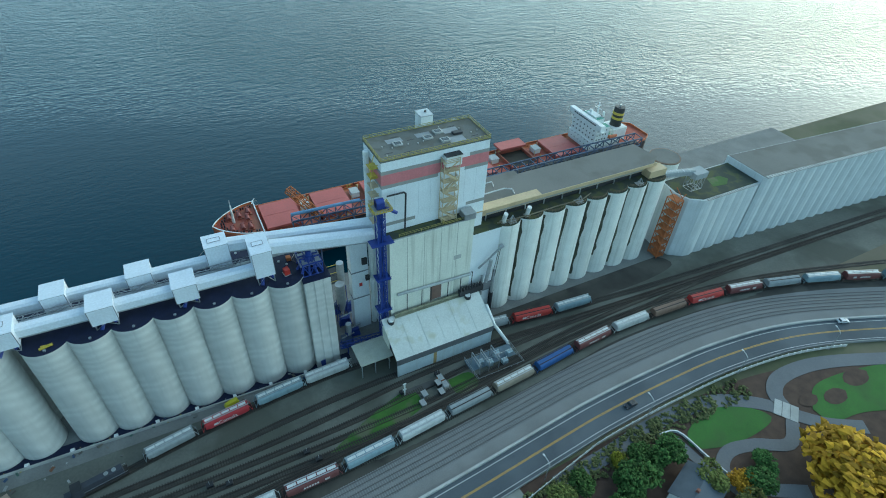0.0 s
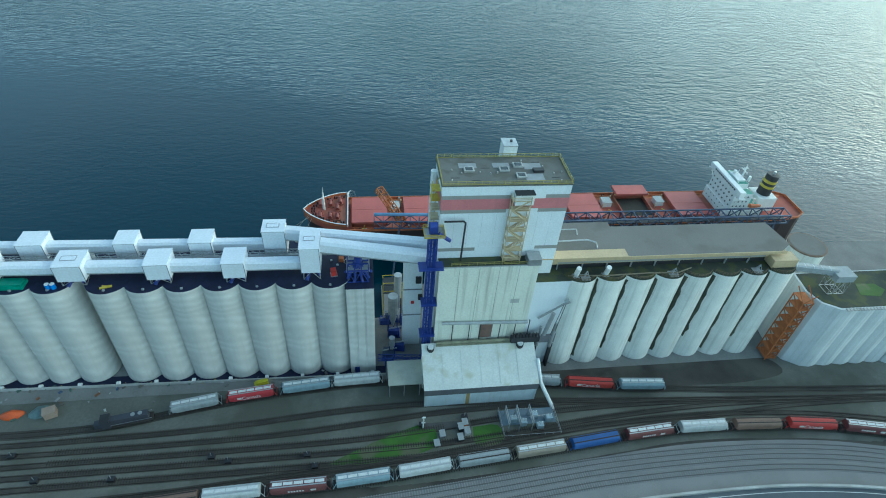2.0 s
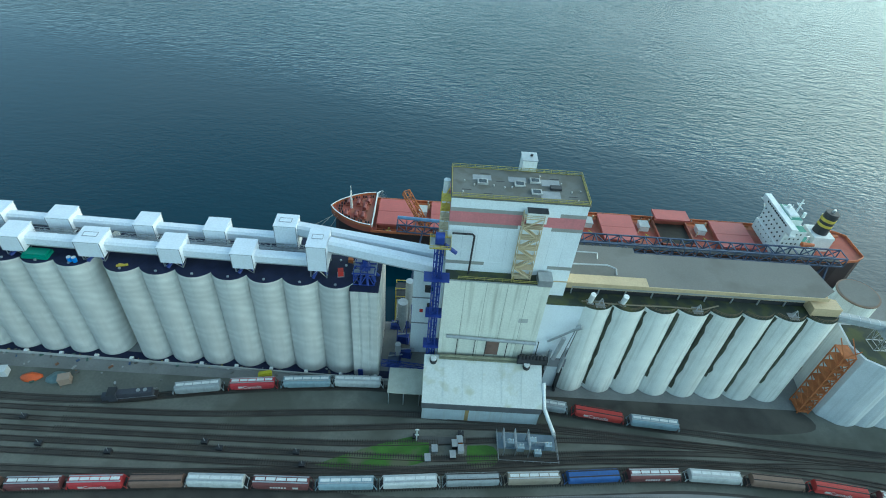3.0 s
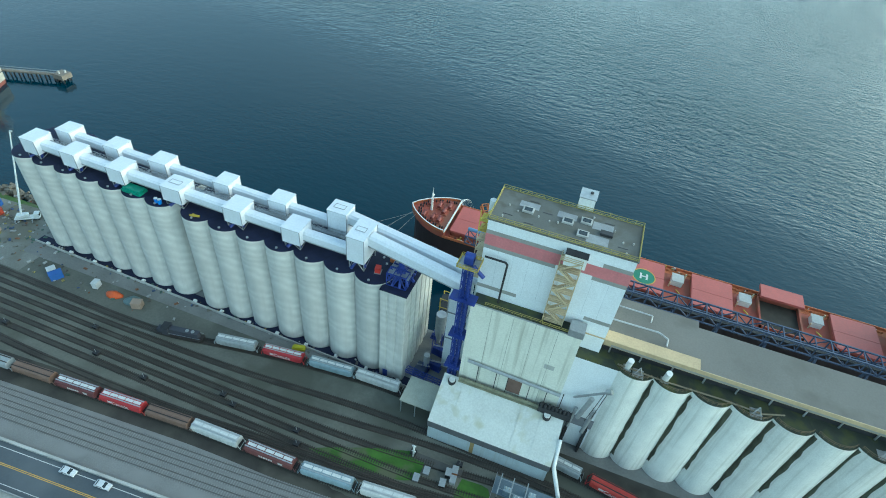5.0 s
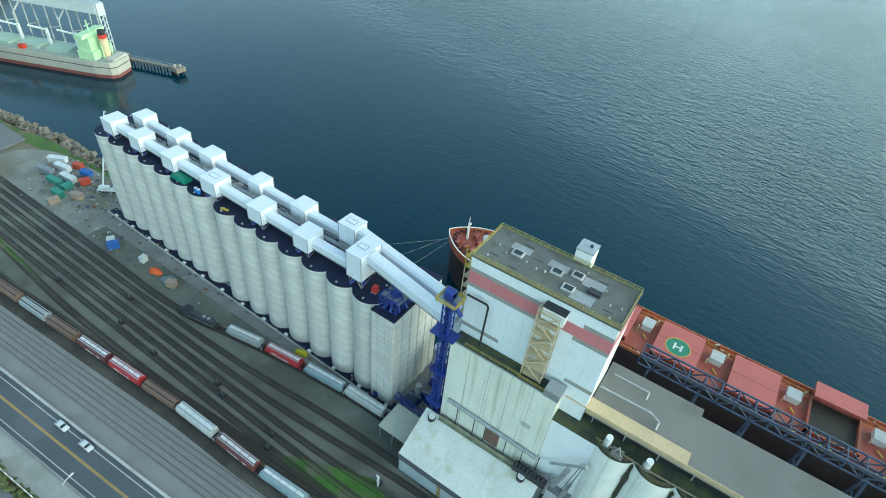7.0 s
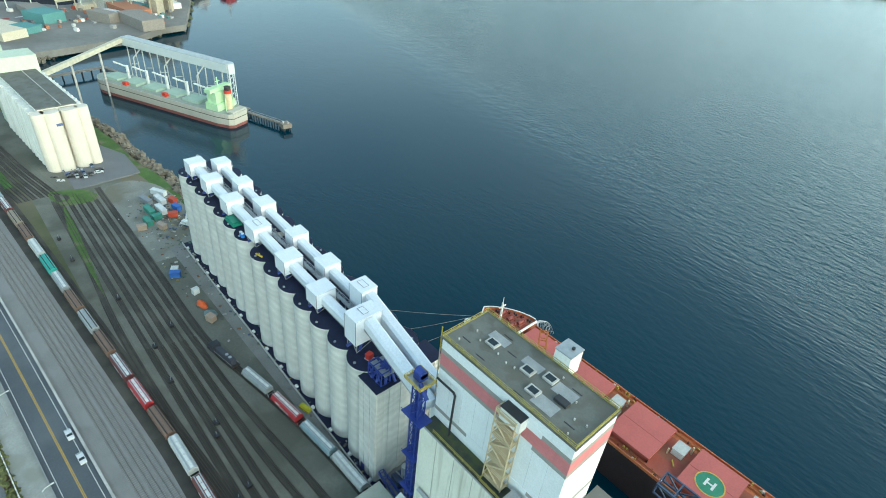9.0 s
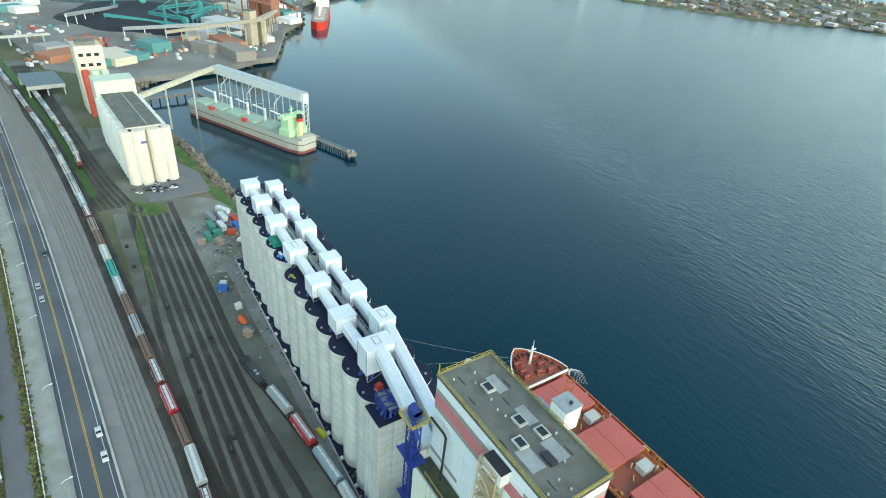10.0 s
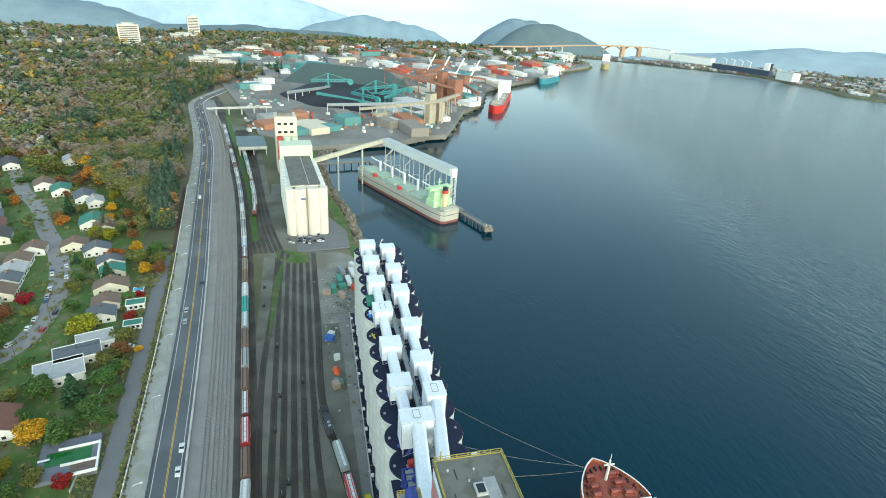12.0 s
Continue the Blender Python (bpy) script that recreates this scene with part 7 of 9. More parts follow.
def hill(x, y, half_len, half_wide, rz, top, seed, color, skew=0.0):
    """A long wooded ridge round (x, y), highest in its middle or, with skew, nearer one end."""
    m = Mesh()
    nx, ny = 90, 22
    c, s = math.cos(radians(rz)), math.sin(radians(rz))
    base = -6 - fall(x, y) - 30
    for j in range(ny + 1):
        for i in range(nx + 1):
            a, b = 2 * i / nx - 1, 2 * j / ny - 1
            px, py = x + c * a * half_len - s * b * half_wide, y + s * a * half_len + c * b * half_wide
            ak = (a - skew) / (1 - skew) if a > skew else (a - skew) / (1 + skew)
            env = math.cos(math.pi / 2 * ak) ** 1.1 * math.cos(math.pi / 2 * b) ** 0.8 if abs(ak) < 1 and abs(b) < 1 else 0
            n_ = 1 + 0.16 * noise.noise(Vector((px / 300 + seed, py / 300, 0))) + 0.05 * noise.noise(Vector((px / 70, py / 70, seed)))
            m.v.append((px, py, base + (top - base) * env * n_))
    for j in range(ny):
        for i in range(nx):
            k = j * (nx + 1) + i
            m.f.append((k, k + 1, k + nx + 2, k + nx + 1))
    # distance haze is mixed into the slope colour, not scattered in air
    mm = mat("hazy_hill_" + str(seed), color, 0.95, 0.14, 0.004, 0.012, bump=0, spec=0.1)
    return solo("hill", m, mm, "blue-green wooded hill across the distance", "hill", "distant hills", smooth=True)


# farther ridges get paler, bluer paint for the haze in front of them
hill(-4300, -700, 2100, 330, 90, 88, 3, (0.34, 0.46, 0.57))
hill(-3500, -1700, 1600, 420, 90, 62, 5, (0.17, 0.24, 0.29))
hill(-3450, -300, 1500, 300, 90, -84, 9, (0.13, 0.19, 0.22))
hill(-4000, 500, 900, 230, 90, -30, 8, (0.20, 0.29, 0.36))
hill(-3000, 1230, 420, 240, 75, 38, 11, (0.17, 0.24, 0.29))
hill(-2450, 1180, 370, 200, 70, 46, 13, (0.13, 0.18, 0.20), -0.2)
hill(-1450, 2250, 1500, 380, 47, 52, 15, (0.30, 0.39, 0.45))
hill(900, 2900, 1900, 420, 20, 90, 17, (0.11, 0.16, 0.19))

# tracks and weeds by the western elevator
for k in range(6):
    track("west_track", smooth_line([(-196, -30 - 3.2 * k), (-241, -38.5 - 2.9 * k), (-320, -48.5 - 2.6 * k), (-400, -57 - 2.4 * k), (-520, -74 - 2.2 * k)], 6), 2.4)
wb = Mesh()
ribbon(wb, smooth_line([(-190, -38), (-241, -46), (-320, -55), (-400, -63.5), (-540, -84)], 6), -12, 12, 0.04)
solo("west_yard", wb, YARD, "grey-brown yard beside the western elevator", "ground", kind="structure")
gs = Mesh()
ribbon(gs, [p for p in offset(MAIN, -6.5) if -640 < p.x < -215], -2.2, 1.6, 0.09)
solo("green_verge", gs, GRASS, "green verge beside the main line", "grass", kind="structure")

# ---- trees ----
rt_ = random.Random(77)


def leaf_mesh(name, rad, tall, count, size, cone, seed, material, droop=0.0):
    """A crown of many small leaf clumps, with an uneven outline and gaps."""
    r = random.Random(seed)
    m = Mesh()
    lobes = [(r.uniform(-0.5, 0.5) * rad, r.uniform(-0.5, 0.5) * rad, r.uniform(0.35, 0.8) * tall, r.uniform(0.4, 0.62) * rad) for _ in range(9)]
    for k in range(count):
        if cone:
            t = r.random() ** 0.75
            a = r.uniform(0, 2 * math.pi)
            tier = 1.0 + 0.25 * math.sin(t * 34 + seed)
            q = rad * (1 - t) * tier * math.sqrt(r.uniform(0.35, 1.0))
            p = Vector((q * math.cos(a), q * math.sin(a), tall * (0.10 + 0.88 * t) - 0.25 * q))
        else:
            lx, ly, lz, lr = r.choice(lobes)
            d = Vector((r.gauss(0, 1), r.gauss(0, 1), r.gauss(0, 0.8))).normalized() * lr * r.uniform(0.72, 1.1)
            p = Vector((lx, ly, lz)) + d
        s = size * r.uniform(0.6, 1.4)
        e = Euler((r.uniform(-0.8, 0.8), r.uniform(-0.8, 0.8), r.uniform(0, 6.28))).to_matrix()
        q = [p + e @ Vector(v) * s for v in ((-1, -0.6, 0), (1, -0.5, 0.15), (0.8, 0.7, -0.1), (-0.7, 0.6, 0.2))]
        m.add([*q, p + e @ Vector((0, 0, 0.5)) * s], [(0, 1, 4), (1, 2, 4), (2, 3, 4), (3, 0, 4)])
    return m.data(name, material)


def foliage(name, color):
    return mat(name, color, 0.9, 0.3, 0.5, 2.0, bump=0, island=True, tint=0.18, spec=0.2)


LEAVES = {"green": foliage("leaf_green", (0.06, 0.115, 0.03)), "olive": foliage("leaf_olive", (0.12, 0.13, 0.035)), "gold": foliage("leaf_gold", (0.42, 0.22, 0.02)), "orange": foliage("leaf_orange", (0.32, 0.12, 0.025)),
          "rust": foliage("leaf_rust", (0.17, 0.085, 0.035)), "red": foliage("leaf_red", (0.22, 0.015, 0.02)), "lime": foliage("leaf_lime", (0.20, 0.19, 0.02)), "fir": foliage("leaf_fir", (0.032, 0.075, 0.036))}
WOOD = mat("bark", (0.10, 0.075, 0.055), 0.95, 0.3, 1.0)
TREES = {}
WORDS = {"green": "leafy green broadleaf tree", "olive": "olive-green autumn broadleaf tree", "gold": "golden yellow autumn tree", "orange": "orange autumn tree", "rust": "russet-brown autumn tree",
         "red": "small dark red maple tree", "lime": "rounded yellow-green tree", "fir": "tall dark green fir tree"}


def tree(kind, x, y, rad, tall, z=None):
    """A tree of 10 m, shared by all of its kind and scaled for each."""
    key = (kind, rt_.randrange(2))
    if key not in TREES:
        t = thing("tree", WORDS[kind] + " in the gardens below the road", "tree", group="garden trees")
        cone = kind == "fir"
        trunk = Mesh().tube((0, 0, 0), (0, 0, 9 if cone else 5.5), 0.28, 8, 0.08)
        if not cone:
            for a in range(0, 360, 60):
                c, s = math.cos(radians(a)), math.sin(radians(a))
                trunk.tube((0, 0, 2.6 + a / 200), (2.6 * c, 2.6 * s, 6 + a / 300), 0.12, 6, 0.04)
        part("trunk", trunk, WOOD, t)
        part("crown", leaf_mesh("crown", 4.2 if not cone else 2.7, 10, 1500 if not cone else 1200, 0.36 if not cone else 0.36, cone, 100 * key[1] + len(TREES), LEAVES[kind]), LEAVES[kind], t)
        TREES[key] = t
        ob = t
    else:
        ob = copy_thing(TREES[key], Matrix())
    ob.matrix_world = pose(x, y, height(x, y) - 0.05 if z is None else z, 0, 0, rt_.uniform(0, 360)) @ Matrix.Diagonal((rad / 4.2, rad / 4.2, tall / 10, 1))
    return ob


# trees by the bend of the road
tree("gold", 150, -106, 16, 17)
tree("olive", 194, -110, 10, 15)
for x, y, k, r_, h_ in ((92, -84, "green", 6, 11), (99, -80, "green", 5, 8), (106, -82, "green", 5.5, 10), (86, -88, "green", 5, 9), (112, -93, "olive", 5, 8), (120, -98, "gold", 4, 6), (124, -101, "green", 4.5, 7), (116, -104, "olive", 5, 8),
                        (78, -78, "green", 4, 7), (93, -77, "lime", 3, 4.5), (132, -96, "green", 4, 5), (70, -80, "olive", 4.5, 7)):
    tree(k, x, y + 6, r_, h_)
# gardens in the west
for x, y, k, r_, h_ in ((-58, -106, "fir", 7.5, 13), (-66, -98, "green", 5, 8), (-50, -98, "green", 5, 7), (-44, -94, "green", 4.5, 6), (-62, -118, "green", 6, 9), (-38, -113, "gold", 5.2, 8), (-36, -103, "green", 5.8, 9), (-118, -117, "lime", 6.5, 11),
                        (-108, -98, "olive", 5, 8), (-99, -96, "rust", 4.5, 7), (-92, -100, "olive", 5, 7), (-85, -96, "green", 4.5, 7), (-128, -100, "red", 3, 5), (-150, -100, "red", 2.4, 4), (-150, -152, "red", 4, 6), (-170, -120, "fir", 6.5, 12),
                        (-178, -104, "gold", 3.6, 7), (-190, -110, "olive", 6, 9), (-196, -124, "orange", 5, 8), (-206, -114, "gold", 4, 7), (-186, -98, "olive", 5, 9), (-176, -96, "rust", 4.5, 8), (-200, -102, "green", 5, 10), (-14, -96, "red", 3, 4),
                        (-16, -106, "olive", 4, 6), (-10, -112, "green", 5, 8), (-24, -116, "lime", 3, 5), (-20, -119, "gold", 3.6, 5), (-78, -100, "orange", 2.2, 4), (-72, -96, "gold", 2, 3.5), (-100, -90, "gold", 2, 3), (-58, -92, "green", 3.6, 5),
                        (-74, -93, "olive", 3.4, 5), (-42, -90, "green", 3, 5), (-140, -128, "green", 4, 6), (-160, -134, "olive", 4.5, 7), (-138, -146, "olive", 4, 5), (-122, -150, "green", 4.5, 6), (-110, -148, "green", 4, 6), (-100, -146, "olive", 4, 6),
                        (-130, -158, "rust", 4, 5), (-88, -140, "green", 4, 6), (-96, -132, "green", 3, 5), (-60, -128, "olive", 4, 6), (-48, -120, "green", 4, 6), (-30, -126, "green", 4, 6), (10, -96, "green", 4, 7), (25, -94, "olive", 4.5, 7), (0, -100, "orange", 4, 6)):
    tree(k, x - (12 if -80 < x < -8 else 0), y, r_, h_)
# the wood on the slope, past counting
SPECIES = {"fir": (0.06, 0.10, 0.07), "olive": (0.15, 0.155, 0.06), "bare": (0.215, 0.185, 0.145), "green": (0.09, 0.13, 0.055), "rust": (0.22, 0.15, 0.095), "orange": (0.29, 0.16, 0.065), "gold": (0.36, 0.24, 0.06)}
AUTUMN = {k: mat("wood_" + k, c, 0.95, 0.18, 0.05, 1.0, bump=0, spec=0.1, leaf=True) for k, c in SPECIES.items()}
SOUTH = [(-240, -108), (-265, -118), (-310, -150), (-385, -200), (-500, -262), (-640, -300), (-900, -360), (-1400, -420)]


def pick_species(r):
    return r.choices(list(SPECIES), (22, 24, 25, 17, 8, 3, 2))[0]


def clumps(m, r, x, y, z, rr, hh, count, size, cone):
    """The crown of one tree in a wood: leaf clumps over a few uneven lobes, or a pointed cone of drooping tiers."""
    lobes = [(r.uniform(-0.45, 0.45) * rr, r.uniform(-0.45, 0.45) * rr, r.uniform(0.42, 0.8) * hh, r.uniform(0.45, 0.7) * rr) for _ in range(5)]
    for c in range(count):
        if cone:
            u_, a = r.random() ** 1.3, r.uniform(0, 6.28)
            q = rr * (1 - u_) * (0.75 + 0.35 * math.sin(u_ * 30)) * math.sqrt(r.uniform(0.4, 1))
            p = Vector((x + q * math.cos(a), y + q * math.sin(a), z + hh * (0.12 + 0.88 * u_)))
        else:
            lx, ly, lz, lr = lobes[c % 5]
            d = Vector((r.gauss(0, 1), r.gauss(0, 1), r.gauss(0.25, 0.9))).normalized() * r.uniform(0.75, 1.08)
            p = Vector((x + lx + d.x * lr, y + ly + d.y * lr, z + lz + d.z * lr * 0.9))
        s_ = size * r.uniform(0.6, 1.4)
        ca, sa, tx, ty = math.cos(c * 2.4) * s_, math.sin(c * 2.4) * s_, r.uniform(-0.6, 0.6), r.uniform(-0.6, 0.6)
        m.add([(p.x + ca * u - sa * v, p.y + sa * u + ca * v, p.z + (tx * u + ty * v + w) * s_) for u, v, w in ((-1, -0.6, 0), (1, -0.5, 0.15), (0.8, 0.7, -0.1), (-0.7, 0.6, 0.2), (0, 0, 0.5))], [(0, 1, 4), (1, 2, 4), (2, 3, 4), (3, 0, 4)])


WOODS = {k: Mesh() for k in SPECIES}
for k in range(1900):
    x = -238 - 760 * rt_.random() ** 1.15
    top = on_line([(p.x, p.y) for p in ROAD[::6]], x) - 19
    low = on_line(SOUTH, x)
    y = top + (low - top) * rt_.random()
    if low > top - 4:
        continue
    sp = pick_species(rt_)
    # trees of one kind stand together
    stand = noise.noise(Vector((x / 62, y / 62, 3.1))) + 0.35 * noise.noise(Vector((x / 19, y / 19, 8.7)))
    if rt_.random() < 0.72:
        sp = "fir" if stand < -0.30 or y > top - 14 and stand < 0.05 else "green" if stand < -0.10 else "olive" if stand < 0.14 else "bare" if stand < 0.42 else "rust"
    if x > -520 and y < top - 45 and rt_.random() < 0.16:
        sp = rt_.choice(("orange", "gold", "rust", "olive"))
    fir = sp == "fir"
    hh, rr = rt_.uniform(10, 17) * (1.35 if fir else 1), rt_.uniform(4.2, 7.6) * (0.6 if fir else 1)
    clumps(WOODS[sp], rt_, x, y, height(x, y), rr, hh, 130 if x > -480 else 80, 0.8 if x > -480 else 1.15, fir)
for k, m in WOODS.items():
    solo("autumn_wood", m, AUTUMN[k], {"bare": "bare grey-brown trees", "fir": "dark green firs"}.get(k, k + " autumn trees") + " in the wood on the slope", "woods", kind="stuff")
# far suburbs: roofs among trees, on both shores
town, GROVES = Mesh(), {k: Mesh() for k in SPECIES}


def gable(x, y, z, w, d_, hh, rz):
    m4 = Matrix.Translation((x, y, z)) @ Matrix.Rotation(rz, 4, "Z")
    pts = [m4 @ Vector(v) for v in ((-w, -d_, 0), (w, -d_, 0), (w, d_, 0), (-w, d_, 0), (-w, -d_, hh), (w, -d_, hh), (w, d_, hh), (-w, d_, hh), (-w, 0, hh * 1.5), (w, 0, hh * 1.5))]
    town.add(pts, [(0, 1, 5, 4), (1, 2, 6, 5), (2, 3, 7, 6), (3, 0, 4, 7), (4, 5, 9, 8), (6, 7, 8, 9), (5, 6, 9), (7, 4, 8)])


for k in range(11000):
    if k % 3:
        x = -420 - 2500 * rt_.random() ** 1.2
        lim = on_line(SOUTH, x) - 8 if x > -1000 else (-260 if x > -1300 else 100 if x > -2000 else 200)
        y = lim - rt_.random() ** 1.5 * (420 + 0.7 * abs(x))
        if x < -1250 and rt_.random() < 0.5:
            y = rt_.uniform(-300, on_line(COAST, x) - 30)
        z = height(x, y)
    else:
        x = -2400 + 2700 * rt_.random()
        yn = on_line(NORTH, x)
        dy = 30 + rt_.random() ** 1.5 * 1500
        y = yn + dy
        z = -4 + 55 * min(1, dy / 900) ** 2 - fall(x, y)
    far = min(2.4, 1 + math.hypot(x - 120, y) / 1400)
    if rt_.random() < (0.42 if k % 3 else 0.5):
        gable(x, y, z, rt_.uniform(3.5, 7) * far * 0.75, rt_.uniform(3, 5) * far * 0.75, rt_.uniform(3, 6), rt_.uniform(-0.4, 0.4))
    else:
        sp = pick_species(rt_)
        for g in range(2):
            rr = rt_.uniform(3, 5.5) * (far * 0.85 if k % 3 else 0.9)
            clumps(GROVES[sp], rt_, x + rt_.uniform(-9, 9) * far, y + rt_.uniform(-9, 9) * far, z, rr, rr * rt_.uniform(1.6, 2.4), 20, rr * 0.33, sp == "fir")
# streets of houses south of the wood
for row in range(9):
    for i in range(34):
        x = -250 - 17 * i + rt_.uniform(-3, 3)
        y = on_line(SOUTH, x) - 34 - 27 * row - (22 if row % 2 else 0) * 0.3 + rt_.uniform(-3, 3)
        if x > -420 and row < 2 or y > -215 and x > -300:
            continue
        if rt_.random() < 0.5:
            gable(x, y, height(x, y), rt_.uniform(5, 7.5), rt_.uniform(3.6, 5), rt_.uniform(3, 4.2), 0.45 + rt_.choice((0, 1.57)) + rt_.uniform(-0.1, 0.1))
        else:
            sp = pick_species(rt_)
            rr = rt_.uniform(3, 6)
            clumps(GROVES[sp], rt_, x, y, height(x, y), rr, rr * 2.1, 70, rr * 0.17, sp == "fir")
solo("far_suburbs", town, palette("suburb_roofs", [(0.34, 0.34, 0.34), (0.22, 0.22, 0.23), (0.2, 0.14, 0.11), (0.5, 0.48, 0.45), (0.14, 0.15, 0.17), (0.30, 0.28, 0.26), (0.25, 0.18, 0.15), (0.6, 0.6, 0.6), (0.19, 0.19, 0.18)], 0.8, 0.3), "countless small houses of the far suburbs", "houses", kind="stuff")
for k, m in GROVES.items():
    solo("far_groves", m, AUTUMN[k], "distant " + {"bare": "bare", "fir": "dark green fir"}.get(k, k) + " trees between the houses", "trees", kind="stuff")
for x, y, w, d_, hh in ((-1380, -390, 14, 22, 42), (-1665, -293, 13, 15, 58), (-1600, -310, 16, 34, 14), (-1085, -196, 16, 22, 9), (-1130, -160, 14, 26, 8), (-1050, -150, 12, 20, 7), (-1200, -190, 12, 18, 9), (-1300, -120, 14, 30, 9)):
    t = thing("tower_block" if hh > 20 else "low_building", "pale distant apartment tower above the trees" if hh > 20 else "low pale distant commercial building", "apartment block", x, y, height(x, y), 12, group="far tower blocks")
    part("wall", Mesh().box(-w, w, -d_, d_, 0, hh), mat("tower_concrete", (0.56, 0.52, 0.47), 0.8, 0.1), t)
    part("roof", Mesh().box(-w * 0.6, w * 0.6, -d_ * 0.6, d_ * 0.6, hh, hh + 4), CONC, t)
    for f in range(int(hh / 4)):
        part("window", Mesh().box(w, w + 0.1, -d_ * 0.85, d_ * 0.85, f * 4 + 1.4, f * 4 + 2.9), GLASS, t)

# ---- gardens and houses beside the path ----
lawn = Mesh()
for x0, x1, y0, y1 in ((-12, 60, -125, -90), (-72, -12, -130, -91), (-130, -72, -150, -98), (-215, -130, -175, -108), (-330, -215, -255, -116), (-450, -330, -310, -200)):
    n_ = 4
    for i in range(n_):
        ya, yb = y0 + (y1 - y0) * i / n_, y0 + (y1 - y0) * (i + 1) / n_
        lawn.add([(x0, ya, height(x0, ya) + 0.06), (x1, ya, height(x1, ya) + 0.06), (x1, yb, height(x1, yb) + 0.06), (x0, yb, height(x0, yb) + 0.06)], [(0, 1, 2, 3)])
solo("garden_ground", lawn, WEEDS, "rough green and brown garden ground", "ground", kind="structure")
for x0, x1, y0, y1 in ((-147, -139, -128, -104), (-158, -150, -128, -103), (-124, -132, -128, -120)):
    solo("lawn_patch", Mesh().box(min(x0, x1), max(x0, x1), y0, y1, 0.1, height(x0, (y0 + y1) / 2) + 0.12), GRASS, "bright mown garden lawn", "lawn", kind="structure")
STREET = smooth_line([(-85, -170), (-96, -153), (-108, -143), (-125, -139), (-150, -140), (-180, -147), (-215, -160), (-250, -178), (-290, -196), (-325, -218), (-375, -242), (-430, -275)], 4)
stm = Mesh()
ribbon(stm, STREET, -5, 5, 0.32, 0.4)
solo("side_street", stm, mat("pale_asphalt", (0.22, 0.22, 0.225), 0.9, 0.15, 0.1), "pale grey residential street", "road", kind="structure")


def house(x, y, w, d_, hh, rz, roof_col, wall_col, flat=False, label=""):
    t = thing("house", label or "small suburban house with pitched roof and pale walls", "house", x, y, height(x, y), rz, group="houses by the path")
    wm_ = mat("house_wall_" + wall_col, {"cream": (0.60, 0.57, 0.48), "white": (0.68, 0.68, 0.66), "pink": (0.42, 0.27, 0.22)}[wall_col], 0.8, 0.1, 0.5)
    rm_ = mat("house_roof_" + roof_col, {"brown": (0.16, 0.11, 0.085), "slate": (0.10, 0.115, 0.135), "grey": (0.36, 0.37, 0.38), "green": (0.04, 0.19, 0.15), "redbrown": (0.17, 0.075, 0.055), "dark": (0.07, 0.07, 0.075)}[roof_col], 0.85, 0.18, 0.4, 5.0)
    if flat:
        part("wall", Mesh().box(-w, w, -d_, d_, -0.5, hh), wm_, t)
        part("roof", Mesh().box(-w - 0.4, w + 0.4, -d_ - 0.4, d_ + 0.4, hh, hh + 0.3), rm_, t)
        part("parapet", Mesh().box(-w - 0.4, w + 0.4, -d_ - 0.5, -d_ - 0.2, hh + 0.05, hh + 0.5).box(-w - 0.4, w + 0.4, d_ + 0.2, d_ + 0.5, hh + 0.05, hh + 0.5).box(-w - 0.6, -w - 0.3, -d_ - 0.5, d_ + 0.5, hh + 0.05, hh + 0.5).box(w + 0.3, w + 0.6, -d_ - 0.5, d_ + 0.5, hh + 0.05, hh + 0.5), SHIPWHITE, t)
    else:
        rise = d_ * 0.42
        part("wall", Mesh().add([(-w, -d_, -0.5), (w, -d_, -0.5), (w, d_, -0.5), (-w, d_, -0.5), (-w, -d_, hh), (w, -d_, hh), (w, d_, hh), (-w, d_, hh), (-w, 0, hh + rise), (w, 0, hh + rise)],
                                [(0, 1, 5, 4), (1, 2, 6, 9, 5), (2, 3, 7, 6), (3, 0, 4, 8, 7)]), wm_, t)
        e, k_ = 0.6, 0.6 * 0.42
        for s in (-1, 1):
            part("roof_slope", Mesh().add([(-w - e, s * (d_ + e), hh - k_), (w + e, s * (d_ + e), hh - k_), (w + e, 0, hh + rise), (-w - e, 0, hh + rise),
                                           (-w - e, s * (d_ + e), hh - k_ + 0.2), (w + e, s * (d_ + e), hh - k_ + 0.2), (w + e, 0, hh + rise + 0.2), (-w - e, 0, hh + rise + 0.2)],
                                          [(0, 1, 2, 3), (4, 5, 6, 7), (0, 1, 5, 4), (1, 2, 6, 5), (2, 3, 7, 6), (3, 0, 4, 7)]), rm_, t)
        part("chimney", Mesh().box(-w * 0.4 - 0.4, -w * 0.4 + 0.4, -0.4, 0.5, hh, hh + rise + 1.2), mat("brick_red", (0.25, 0.10, 0.07), 0.9), t)
    for k in range(3):
        part("window", Mesh().box(w, w + 0.05, -d_ * 0.7 + k * d_ * 0.55, -d_ * 0.7 + k * d_ * 0.55 + 1.3, 1.0, 2.2), GLASS, t)
        part("window", Mesh().box(-w * 0.7 + k * w * 0.6, -w * 0.7 + k * w * 0.6 + 1.4, d_, d_ + 0.05, 1.0, 2.2), GLASS, t)
    return t


